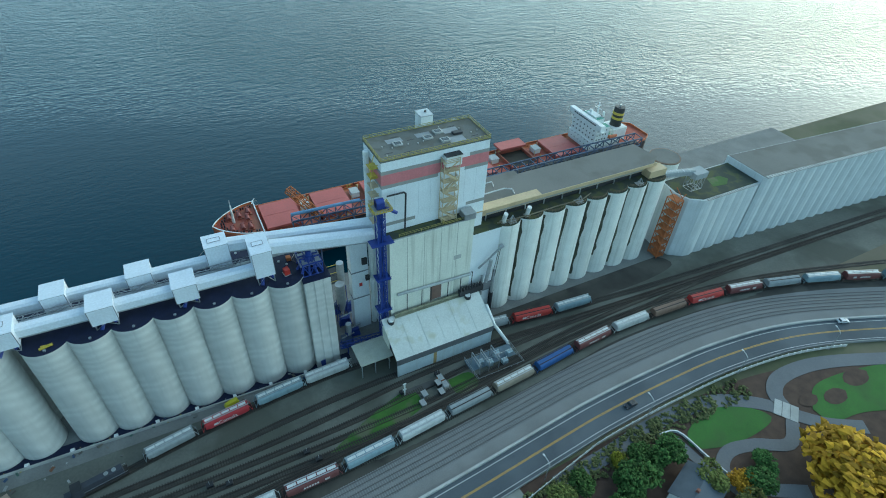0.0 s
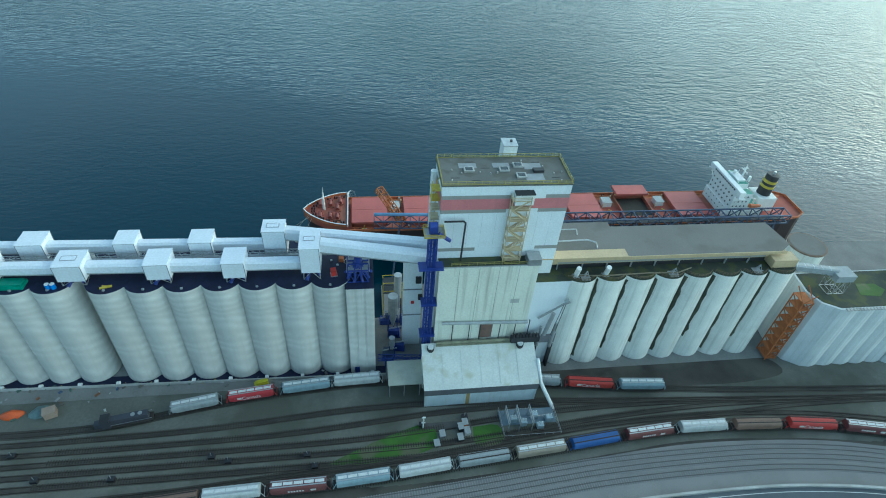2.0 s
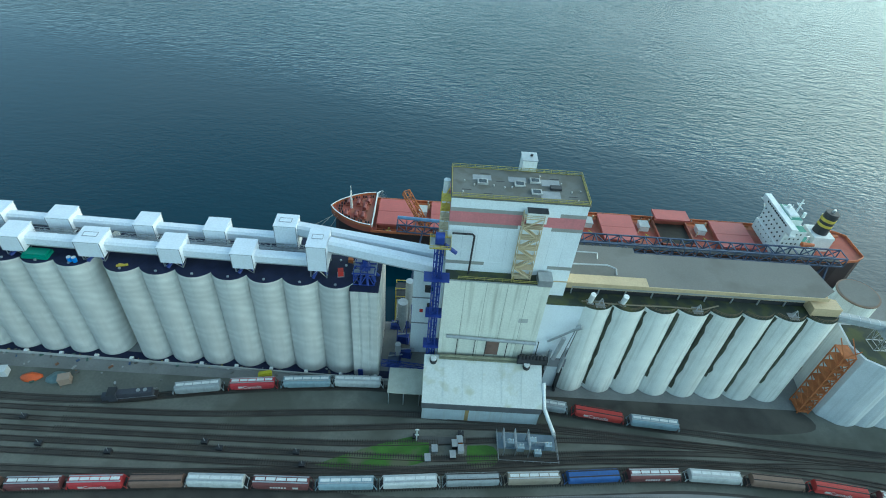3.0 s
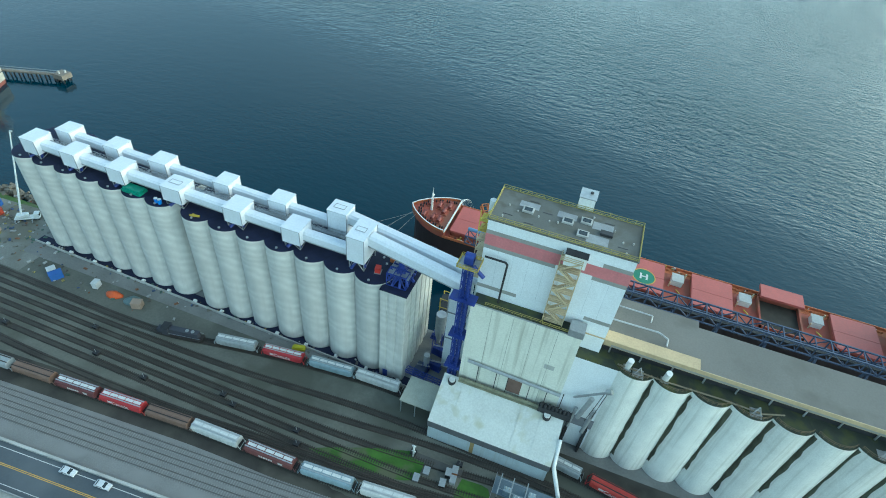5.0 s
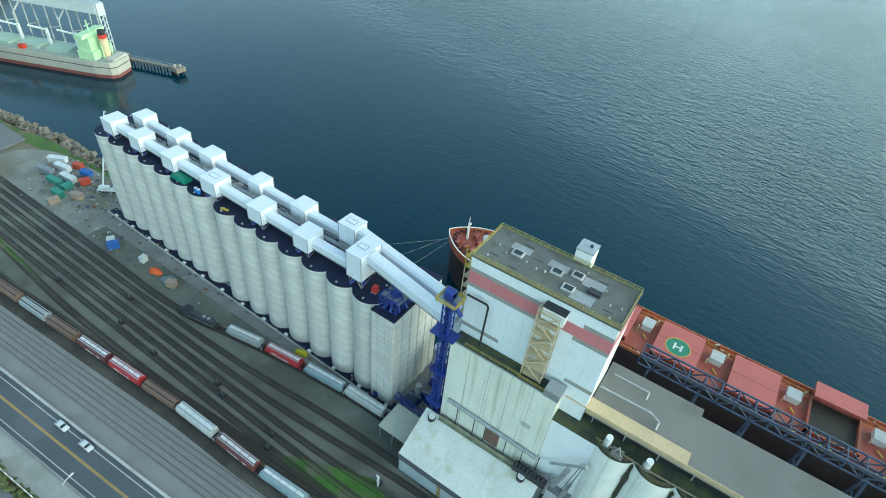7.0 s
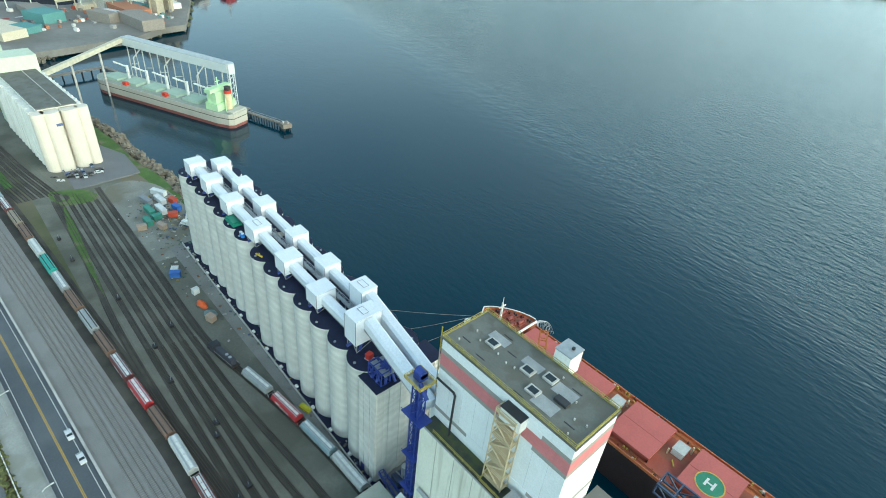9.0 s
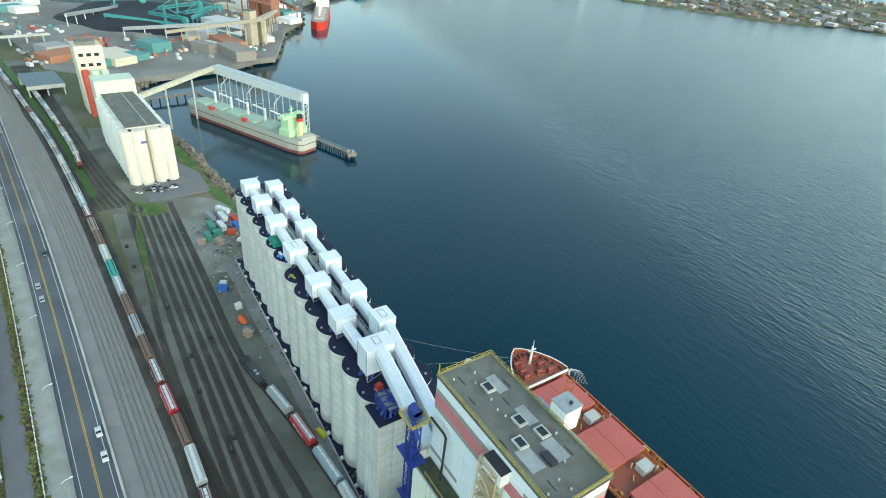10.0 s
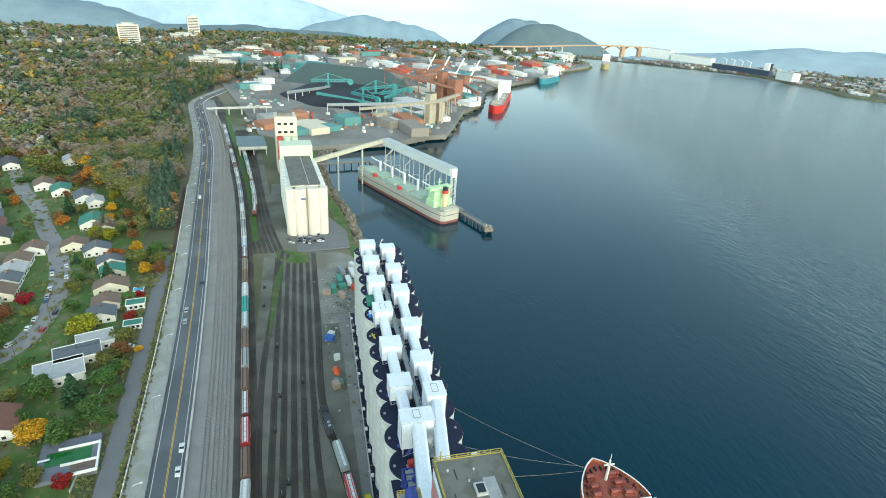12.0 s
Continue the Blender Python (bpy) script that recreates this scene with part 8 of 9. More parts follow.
house(-86, -116, 6.5, 8.5, 4.2, 20, "grey", "white", True, "wide house with pale grey low roof")
house(-98, -113, 5.5, 8.5, 4.2, 20, "slate", "white", True, "house with dark slate-grey flat roof")
house(-108, -109, 5, 7, 4.0, 20, "grey", "white", True, "house with pale roof and open deck")
house(-57, -127, 7, 7, 4.2, 12, "redbrown", "white", False, "house with red-brown roof under the trees")
house(-22, -122, 8, 7, 4.5, 8, "redbrown", "white", True, "flat-roofed house with red-brown roof and white edge")
house(-131, -113, 4.6, 6, 3.6, 12, "slate", "white")
house(-143, -114, 4.6, 6, 3.6, 12, "brown", "cream")
house(-160, -116, 4.4, 8, 3.6, 10, "brown", "cream")
house(-178, -120, 4.6, 6, 3.6, 14, "green", "cream")
house(-140, -100, 2.6, 4.0, 3.0, 10, "green", "white", True, "small outbuilding with green roof")
house(-121, -97, 2.2, 3.6, 2.6, 10, "green", "white", True, "small shed with bright green roof")
house(-190, -124, 4.4, 7, 3.6, 16, "slate", "white")
house(-208, -136, 5, 7, 3.6, 16, "slate", "white")
house(-216, -150, 5, 7, 3.6, 12, "brown", "cream")
house(-145, -168, 5, 6, 4, 8, "slate", "white")
house(-158, -166, 5, 7, 4, 8, "brown", "cream")
house(-172, -168, 5, 6, 4, 8, "slate", "white")
house(-184, -170, 5, 6, 4, 8, "grey", "cream")
house(-197, -172, 5, 6, 4, 8, "brown", "white")
house(-128, -166, 5, 6, 4, 8, "slate", "pink")
house(-212, -170, 5, 6, 4, 8, "brown", "white")
for x, y, w, d_, rz, rc, wc in ((-388, -250, 9, 4.5, 25, "dark", "white"), (-378, -262, 9, 4.5, 25, "slate", "white"), (-368, -273, 8, 4.5, 25, "grey", "white"), (-332, -206, 6, 5, 20, "brown", "white"), (-318, -190, 6, 5, 20, "green", "white"), (-302, -170, 6.5, 5, 20, "slate", "white"),
                                (-291, -160, 5, 4, 20, "grey", "white"), (-252, -150, 6, 6, 15, "green", "white"), (-240, -140, 4, 5, 15, "brown", "cream"), (-300, -232, 7, 5, 20, "brown", "pink"), (-283, -222, 6, 5, 20, "grey", "white"), (-266, -214, 6, 5, 20, "slate", "white"), (-250, -206, 6, 5, 20, "redbrown", "white"),
                                (-397, -208, 6, 4.5, 20, "grey", "white"), (-232, -196, 6, 5, 16, "dark", "cream")):
    house(x, y, w * 1.3, d_ * 1.3, 4.2, rz, rc, wc)
for x, y, k, r_, h_ in ((-374, -222, "olive", 13, 15), (-366, -210, "olive", 9, 12), (-372, -188, "gold", 5, 14), (-337, -168, "gold", 6, 12), (-345, -180, "orange", 6, 12), (-330, -150, "orange", 5, 10), (-253, -141, "gold", 4, 8), (-271, -170, "fir", 6.5, 15), (-280, -146, "green", 6, 8), (-262, -132, "rust", 4, 7), (-246, -126, "orange", 3, 5),
                        (-310, -240, "green", 6, 8), (-345, -224, "green", 6, 5), (-270, -240, "green", 6, 8), (-226, -140, "olive", 5, 8), (-226, -120, "rust", 4, 8), (-236, -130, "green", 4, 6), (-330, -246, "olive", 7, 10), (-352, -262, "fir", 5, 12), (-415, -240, "rust", 6, 9), (-225, -182, "green", 5, 7), (-410, -262, "olive", 7, 10)):
    tree(k, x, y, r_, h_)
HOMES = [o.matrix_world.translation.copy() for o in bpy.data.objects if o.name.split(".")[0] == "house"]
for k in range(95):
    x = rt_.uniform(-440, -135)
    y = on_line(SOUTH, min(x, -240)) - rt_.uniform(4, 100) - (20 if x > -240 else 0)
    if min(math.hypot(x - h_.x, y - h_.y) for h_ in HOMES) < 9 or min(math.hypot(x - p.x, y - p.y) for p in STREET) < 8:
        continue
    kind_ = rt_.choices(("green", "olive", "rust", "lime", "fir", "gold", "orange"), (30, 28, 14, 8, 10, 5, 5))[0]
    tree(kind_, x, y, rt_.uniform(2.6, 5.2), rt_.uniform(4.5, 9))
house(106, -88, 6, 5.5, 4, 20, "slate", "white", False, "house with slate-grey hipped roof among trees")
# garden pool and deck
pl = thing("pool_terrace", "walled terrace with a green swimming pool", "terrace", -37, -97.5, 0.2, 10)
part("terrace_slab", Mesh().box(-9.5, 9, -9, 9, 0, 1.6), mat("blue_grey_paving", (0.13, 0.145, 0.18), 0.8, 0.2, 0.3), pl)
part("pool_water", Mesh().box(-3.8, 2.6, -7.0, 6.6, 1.6, 1.66), mat("green_pool_water", (0.012, 0.11, 0.025), 0.12, 0.3, 0.3, bump=0.05), pl, "murky green pool water")
part("pool_wall", Mesh().box(-4.6, -4.2, -3.5, 9, 1.6, 2.5).box(-4.6, 9, 8.6, 9.2, 1.6, 2.6).box(3.4, 3.8, -2, 9, 1.6, 2.5).box(8.6, 9.2, 0, 9, 1.6, 2.5), SHIPWHITE, pl, "white terrace wall")
part("lower_deck", Mesh().box(4, 8.6, 1, 8.4, 1.6, 1.8), mat("brown_deck", (0.13, 0.10, 0.085), 0.9, 0.3, 0.5), pl)
part("diving_board", Mesh().box(-1.0, -0.2, -9, -5.6, 2.0, 2.2), SHIPWHITE, pl)
tp = thing("paddling_pool", "bright blue garden pool", "pool", -158, -103, 0.1, 5)
part("rim", Mesh().box(-2.2, 2.2, -2.6, 2.6, 0, 0.7), SHIPWHITE, tp)
part("water", Mesh().box(-1.9, 1.9, -2.3, 2.3, 0.7, 0.74), mat("pool_blue", (0.05, 0.35, 0.62), 0.2), tp)
# fence and hedges along the path
fm_ = Mesh()
for k in range(7):
    x = -12 - 16 * k
    fm_.box(x - 6, x + 6, -90.2 + 0.10 * x, -90.0 + 0.10 * x, 0, 1.5)
hd = thing("garden_fence", "weathered pale garden fence along the path", "fence", 0, 0, 0.05)
part("fence_panel", fm_, CONC, hd)
bush = Mesh()
rb = random.Random(5)
for k in range(3600):
    if k < 1500:
        x = rb.uniform(-205, 60)
        c = min(ROAD, key=lambda p: abs(p.x - x))
        y = c.y - rb.choice((rb.uniform(12.2, 15.0), rb.uniform(22, 30)))
    elif k < 2000:
        x, y = rb.uniform(60, 150), 0
        c = min(ROAD, key=lambda p: abs(p.x - x))
        y = c.y - rb.uniform(9, 16)
    else:
        x, y = (rb.uniform(-215, 40), rb.uniform(-160, -95)) if k % 2 else (rb.uniform(-430, -215), 0)
        y = y or on_line(SOUTH, x) - rb.uniform(0, 90)
    s = rb.uniform(0.35, 1.0) * (1.3 if k >= 2000 else 0.8)
    z = height(x, y)
    for c in range(4):
        p = Vector((x + rb.uniform(-s, s), y + rb.uniform(-s, s), z + rb.uniform(0.2, 1) * s))
        e = Euler((rb.uniform(-0.7, 0.7), rb.uniform(-0.7, 0.7), rb.uniform(0, 6.28))).to_matrix()
        bush.add([p + e @ Vector(v) * s for v in ((-1, -0.6, 0), (1, -0.5, 0.15), (0.8, 0.7, -0.1), (-0.7, 0.6, 0.2), (0, 0, 0.6))], [(0, 1, 4), (1, 2, 4), (2, 3, 4), (3, 0, 4)])
solo("shrubs", bush, mat("shrub_leaf", (0.13, 0.14, 0.06), 0.95, 0.4, 0.1, 1.0, bump=0, spec=0.1, leaf=True), "low shrubs in the beds and gardens", "shrubs", kind="stuff")

# ---- park by the bend ----
def plan_patch(name, pts, material, label, category, up=0.1, closed=True):
    line = smooth_line(pts + pts[:1], 2.0)
    m = Mesh()
    k = len(line) - 1
    c = sum((Vector(p) for p in line[:k]), Vector((0, 0))) / k
    m.v = [(c.x, c.y, height(c.x, c.y) + up)] + [(p.x, p.y, height(p.x, p.y) + up) for p in line[:k]]
    m.f = [(0, i + 1, (i + 1) % k + 1) for i in range(k)]
    return solo(name, m, material, label, category, kind="structure")


plan_patch("park_ground", [(58, -64), (118, -63.5), (163, -67), (213, -82), (248, -102), (238, -142), (148, -142), (68, -122), (53, -82)], BARK, "brown planted park ground", "ground", 0.03)
plan_patch("park_lawn", [(120, -72), (130, -69), (142, -72), (149, -80), (138, -82), (124, -80), (117, -76)], GRASS, "green park lawn beside the path", "lawn", 0.16)
plan_patch("park_lawn", [(164, -84), (174, -78), (194, -80), (213, -86), (223, -96), (198, -98), (178, -92), (166, -90)], GRASS, "broad green park lawn", "lawn", 0.16)
for pts, w in (([(73, -68), (94, -67), (110, -65.5), (124, -65.5), (138, -68), (150, -75), (156, -82), (164, -90), (174, -96)], 2.4), ([(156, -80), (158, -74), (166, -70.5), (182, -72), (202, -79), (223, -89), (248, -107)], 2.6), ([(154, -84), (146, -89), (136, -84.5), (126, -82.5), (120, -87), (126, -95), (138, -102)], 2.0), ([(110, -66), (114, -72), (116, -82), (120, -96)], 1.6)):
    pm_ = Mesh()
    ribbon(pm_, smooth_line(pts, 2.0), -w, w, 0.2, 0.2)
    solo("park_path", pm_, PATHM, "curving grey asphalt park path", "path", kind="structure")
pw_ = Mesh()
ribbon(pw_, smooth_line([(111, -69), (117, -71), (119, -82), (122, -96)], 2), -0.2, 0.2, 0.9, 0.9)
solo("park_kerb", pw_, SHIPWHITE, "low white curving park wall", "wall", kind="structure")
cw_ = thing("crosswalk", "pale concrete crossing slab on the park path", "pavement", 155.5, -80.5, 0.2, 35, kind="structure")
for k in range(3):
    part("slab", Mesh().box(-3.2, 3.2, -3.6 + 2.5 * k, -1.3 + 2.5 * k, 0, 0.06), CONC, cw_)
for x, y, r_ in ((176, -84, 4.0), (190, -82, 4.6), (166, -81, 3.2), (202, -89, 3)):
    plan_patch("flower_bed", [(x + r_ * math.cos(a) * 1.3, y + r_ * 0.7 * math.sin(a)) for a in (0, 1.05, 2.1, 3.14, 4.2, 5.24)], BARK, "oval brown flower bed in the lawn", "flower bed", 0.2)
# the fence stands off the shelf in the west and closes up to the parapet in the east
fence_line = [p + q * (12.7 - 5.4 * max(0.0, min(1.0, (p.x - 30) / 60))) for p, q in zip(ROAD, normals(ROAD))]
pan = Mesh().box(-1.25, 1.25, -0.1, 0.1, 0, 1.2)
pan_me = pan.data("fence_panel", mat("white_fence_panel", (0.58, 0.58, 0.56), 0.8, 0.1))
pst_me = Mesh().box(-0.16, 0.16, -0.16, 0.16, 0, 1.45).data("fence_post", SHIPWHITE)
fe = thing("boundary_fence", "long white panel fence beside the highway shelf", "fence", 0, 0, 0)
total = sum((b - a).length for a, b in zip(fence_line, fence_line[1:]))
count = 0
s_ = 30.0
while count < 190 and s_ < total:
    p, a = along(fence_line, s_)
    if p.x < 200:
        for nm, me in (("fence_panel", pan_me), ("fence_post", pst_me)):
            o_ = new(nm, me)
            o_.parent = fe
            o_.matrix_local = pose(p.x, p.y, height(p.x, p.y) + 0.3, 0, 0, a) @ (Matrix.Translation((1.4, 0, 0)) if nm == "fence_post" else Matrix())
        count += 1
    s_ += 2.8

# ---- street lamps and cars ----
lamp = None
for k, s_ in enumerate(np.arange(20, 900, 42.0)):
    p, a = along(ROAD, float(s_))
    q = Vector((-math.sin(radians(a)), math.cos(radians(a))))
    c = p - q * 8.0 if False else p + q * 7.6
    if lamp is None:
        lamp = thing("street_lamp", "slim grey street lamp with curved arm", "street lamp", group="highway street lamps")
        part("pole", Mesh().tube((0, 0, 0), (0, 0, 8.6), 0.13, 8, 0.08), STEEL, lamp)
        part("arm", Mesh().path([(0, 0, 8.6), (0, -0.9, 9.3), (0, -2.4, 9.6)], 0.08, 6), SHIPWHITE, lamp)
        part("lantern", Mesh().box(-0.2, 0.2, -3.1, -2.3, 9.5, 9.72), SHIPWHITE, lamp)
        lamp.matrix_world = pose(c.x, c.y, height(c.x, c.y), 0, 0, a)
    else:
        copy_thing(lamp, pose(c.x, c.y, height(c.x, c.y), 0, 0, a))

CARS = {}


def car(color, x, y, rz, z=None, van=False):
    key = (color, van)
    cols = {"white": (0.62, 0.64, 0.66), "black": (0.03, 0.032, 0.04), "silver": (0.36, 0.38, 0.40), "red": (0.30, 0.03, 0.03), "blue": (0.05, 0.09, 0.2)}
    m = pose(x, y, (height(x, y) + 0.13) if z is None else z, 0, 0, rz)
    if key in CARS:
        return copy_thing(CARS[key], m)
    t = thing("van" if van else "car", color + (" delivery van" if van else " passenger car") + " on the asphalt road", "van" if van else "car", group="vehicles")
    pm = mat("car_paint_" + color, cols[color], 0.3, 0.05, 1.0, bump=0)
    prof = [(-2.2, 0.35), (-2.25, 0.85), (-1.9, 1.0), (-1.3, 1.42), (0.35, 1.45), (1.1, 0.98), (2.1, 0.85), (2.25, 0.5), (2.2, 0.3)] if not van else [(-2.6, 0.35), (-2.6, 2.1), (1.2, 2.15), (1.9, 1.25), (2.6, 1.05), (2.65, 0.35)]
    b = Mesh()
    n = len(prof)
    b.add([(px, -0.88, pz) for px, pz in prof] + [(px, 0.88, pz) for px, pz in prof], [tuple(range(n)), tuple(range(2 * n - 1, n - 1, -1))] + [(i, n + i, n + (i + 1) % n, (i + 1) % n) for i in range(n)])
    part("body", b, pm, t)
    if van:
        part("windscreen", Mesh().add([(1.25, -0.75, 2.08), (1.93, -0.75, 1.3), (1.93, 0.75, 1.3), (1.25, 0.75, 2.08)], [(0, 1, 2, 3)]), GLASS, t)
    else:
        part("windscreen", Mesh().add([(0.42, -0.74, 1.43), (1.08, -0.78, 1.02), (1.08, 0.78, 1.02), (0.42, 0.74, 1.43)], [(0, 1, 2, 3)]), GLASS, t)
        part("rear_window", Mesh().add([(-1.36, -0.74, 1.41), (-1.86, -0.78, 1.04), (-1.86, 0.78, 1.04), (-1.36, 0.74, 1.41)], [(0, 3, 2, 1)]), GLASS, t)
    part("side_window", Mesh().box(-1.2, 0.5, -0.89, -0.87, 1.0, 1.36).box(-1.2, 0.5, 0.87, 0.89, 1.0, 1.36), GLASS, t)
    for wx in (-1.4, 1.45):
        for wy in (-0.8, 0.8):
            part("wheel", Mesh().tube((wx, wy - 0.1, 0.32), (wx, wy + 0.1, 0.32), 0.32, 12), BLACK, t)
    for wy in (-0.62, 0.62):
        part("headlight", Mesh().box(2.16, 2.24, wy - 0.18, wy + 0.18, 0.6, 0.75), SHIPWHITE, t)
    t.matrix_world = m
    CARS[key] = t
    return t


for x, off, col, van in ((110, 1.8, "black", 0), (209, -4.2, "white", 0), (-36, -3.6, "white", 0), (-25, -3.4, "white", 0), (-122, 2.4, "silver", 0), (-133, 2.6, "silver", 0), (-160, -3.2, "black", 0), (-300, 2.6, "white", 1), (-340, -3, "silver", 0), (-390, 2.6, "white", 0), (-430, -3, "black", 0), (-455, 2.4, "white", 0),
                         (-480, -3.2, "silver", 1), (-520, 2.5, "white", 0), (-545, -3, "black", 0), (-580, 2.5, "silver", 0), (-610, -3, "white", 0), (-640, 2.5, "white", 0), (-665, -3, "silver", 0), (-700, 2.6, "white", 1), (12, 2.5, "silver", 0)):
    p, a = along(ROAD, s_of_x(ROAD, x))
    q = Vector((-math.sin(radians(a)), math.cos(radians(a))))
    c = p + q * off
    car(col, c.x, c.y, a + (180 if off < 0 else 0), None, bool(van))
for x, side, col in ((-112, 3.6, "white"), (-124, -3.6, "red"), (-126, 3.4, "white"), (-134, 3.5, "white"), (-139, -3.4, "black"), (-152, 3.4, "blue"), (-157, 3.5, "silver"), (-165, 3.4, "white"), (-176, -3.3, "white"), (-183, 3.4, "white"), (-187, 3.4, "blue"), (-190, -3.3, "white"), (-100, 3.4, "blue")):
    p, a = along(STREET, s_of_x(STREET, x))
    q = Vector((-math.sin(radians(a)), math.cos(radians(a))))
    c = p + q * side
    car(col, c.x, c.y, a, height(c.x, c.y) + 0.16)
car("white", -103, -95, 100, 0.2, True)
for k in range(16):
    car(rb.choice(("white", "silver", "black", "blue")), -212 - rb.uniform(0, 14), -30 + rb.uniform(0, 26), rb.choice((0, 90, 80)), height(-215, -20) + 0.32)

# ---- yard clutter ----
rc = random.Random(31)
cont = {}
for x, y, rz, col, L_ in ((-171, 4, 12, "grey", 6), (-168, 10, 8, "white", 6), (-160, 2, 5, "green", 6), (-158, 7, 5, "white", 6), (-152, 3, 100, "green", 3), (-150, -2, 4, "green", 4.5), (-146, -6, 80, "tan", 3), (-176, 12, 30, "white", 6), (-164, 15, 20, "red", 3), (-156, 14, 15, "blue", 3.5), (-150, 10, 70, "red", 3), (-101, -7, 60, "blue", 3),
                          (-104, -6, 60, "white", 2), (-65.3, -6.3, 20, "tan", 2.4), (-85, -4.6, 10, "white", 1.4), (-142, 2, 20, "tan", 3)):
    t = thing("container", col + " steel site container in the yard", "container", x, y, height(x, y), rz, group="site containers")
    mm = mat("container_" + col, {"grey": (0.22, 0.24, 0.26), "white": (0.6, 0.62, 0.62), "green": (0.05, 0.24, 0.18), "tan": (0.36, 0.27, 0.21), "red": (0.45, 0.06, 0.03), "blue": (0.03, 0.12, 0.4)}[col], 0.6, 0.15, 0.5)
    L_ *= 0.7
    part("box", Mesh().box(-L_, L_, -1.3, 1.3, 0.15, 2.7), mm, t)
    part("roof_sheet", Mesh().box(-L_ - 0.1, L_ + 0.1, -1.4, 1.4, 2.7, 2.8), mm, t)
    part("skid", Mesh().box(-L_, L_, -1.0, -0.8, 0, 0.15).box(-L_, L_, 0.8, 1.0, 0, 0.15), BLACK, t)
ot = thing("orange_tarp_heap", "orange tarpaulin-covered heap on the quay", "tarpaulin", -76.6, -5.5, height(-76.6, -5.5), 8)
tm = Mesh()
for j in range(7):
    for i in range(12):
        a = 2 * math.pi * i / 12
        k_ = 1 - (j / 6) ** 1.6
        tm.v.append((3.4 * k_ * math.cos(a) * (1 + 0.08 * math.sin(3 * a)), 1.7 * k_ * math.sin(a) * (1 + 0.1 * math.cos(4 * a)), 2.0 * (j / 6) ** 0.7))
for j in range(6):
    for i in range(12):
        tm.f.append((j * 12 + i, j * 12 + (i + 1) % 12, (j + 1) * 12 + (i + 1) % 12, (j + 1) * 12 + i))
part("cover", tm, mat("orange_tarp", (0.62, 0.10, 0.02), 0.5, 0.15, 0.6), ot, smooth=True)
gy_ = thing("grey_tarp_heap", "grey-green tarpaulin heap beside the orange one", "tarpaulin", -69.2, -5.0, height(-69, -5.0), 30)
tg_ = Mesh()
tg_.v, tg_.f = [(x * 0.9, y * 1.3, z * 0.7) for x, y, z in tm.v], list(tm.f)
part("cover", tg_, mat("grey_green_tarp", (0.13, 0.19, 0.19), 0.6, 0.3, 0.8), gy_, smooth=True)
tk_ = thing("mobile_crane", "white mobile crane with its slim boom raised beside the silo", "crane", -137.3, 13.2, YARD_Z + 0.12, 35)
part("carrier", Mesh().box(-4.6, 4.4, -1.2, 1.2, 0.7, 1.25), SHIPWHITE, tk_)
cc_ = part("driver_cab", Mesh().box(2.6, 4.5, -1.15, 1.15, 1.25, 2.9), SHIPWHITE, tk_)
part("windscreen", Mesh().box(4.5, 4.54, -1.0, 1.0, 1.7, 2.6), GLASS, cc_)
part("turntable", Mesh().tube((-1.4, 0, 1.25), (-1.4, 0, 1.7), 1.0, 16), STEEL, tk_)
part("crane_house", Mesh().box(-3.6, 0.4, -1.15, 1.15, 1.7, 2.7).box(-0.4, 1.0, -1.15, -0.2, 1.7, 3.2), SHIPWHITE, tk_)
foot = Vector((-1.9, 0.1, 2.6))
tip = Matrix.Rotation(-radians(35), 3, "Z") @ Vector((-3.3, 10.4, 34.4))
bm_ = part("boom", Mesh().beam(foot, foot.lerp(tip, 0.4), 0.5, 0.55).beam(foot.lerp(tip, 0.4), foot.lerp(tip, 0.72), 0.4, 0.44).beam(foot.lerp(tip, 0.72), tip, 0.3, 0.34), SHIPWHITE, tk_)
part("boom_head", Mesh().beam(tip, tip + Vector((0.5, 0.4, -0.5)), 0.7, 0.5), STEEL, bm_)
part("hoist_rope", Mesh().beam(tip + Vector((0.5, 0.4, -0.5)), tip + Vector((0.5, 0.4, -9)), 0.09), BLACK, bm_)
part("hook_block", Mesh().box(tip.x + 0.3, tip.x + 0.7, tip.y + 0.2, tip.y + 0.6, tip.z - 9.8, tip.z - 9), YELLOW, bm_)
for sx in (-4.0, 2.0):
    for sy in (-1, 1):
        part("outrigger", Mesh().box(sx - 0.2, sx + 0.2, min(1.1 * sy, 2.7 * sy), max(1.1 * sy, 2.7 * sy), 0.75, 1.0).box(sx - 0.35, sx + 0.35, 2.5 * sy - 0.3, 2.5 * sy + 0.3, 0, 0.1).beam((sx, 2.5 * sy, 0.05), (sx, 2.5 * sy, 0.9), 0.18), STEEL, tk_)
for x in (-3.2, -1.9, 2.8, 3.9):
    for y in (-1.0, 1.0):
        part("wheel", Mesh().tube((x, y - 0.18, 0.5), (x, y + 0.18, 0.5), 0.5, 12), BLACK, tk_)
plan_patch("yard_ground", [(-116, -10), (-116, 5), (-122, 20), (-150, 19), (-178, 17), (-192, 12), (-200, 2), (-192, -10), (-150, -10)], mat("pale_yard_dirt", (0.22, 0.22, 0.195), 0.95, 0.3, 0.08, 1.5, bump=0.4, patch=(0.15, 0.14, 0.11), patch_scale=0.06), "pale packed dirt of the storage yard", "ground", 0.07)
plan_patch("oily_ground", [(86, 0.6), (110, 0.8), (140, 0.9), (170, 0.6), (178, -8), (160, -11.3), (130, -10.5), (105, -8.5), (88, -6.5)], BALLAST, "dark oily ground at the foot of the old silos", "ground", 0.05)
gt_ = thing("green_tarp", "green tarpaulin over goods on a silo roof", "tarpaulin", -66.4, 8.6, TOP)
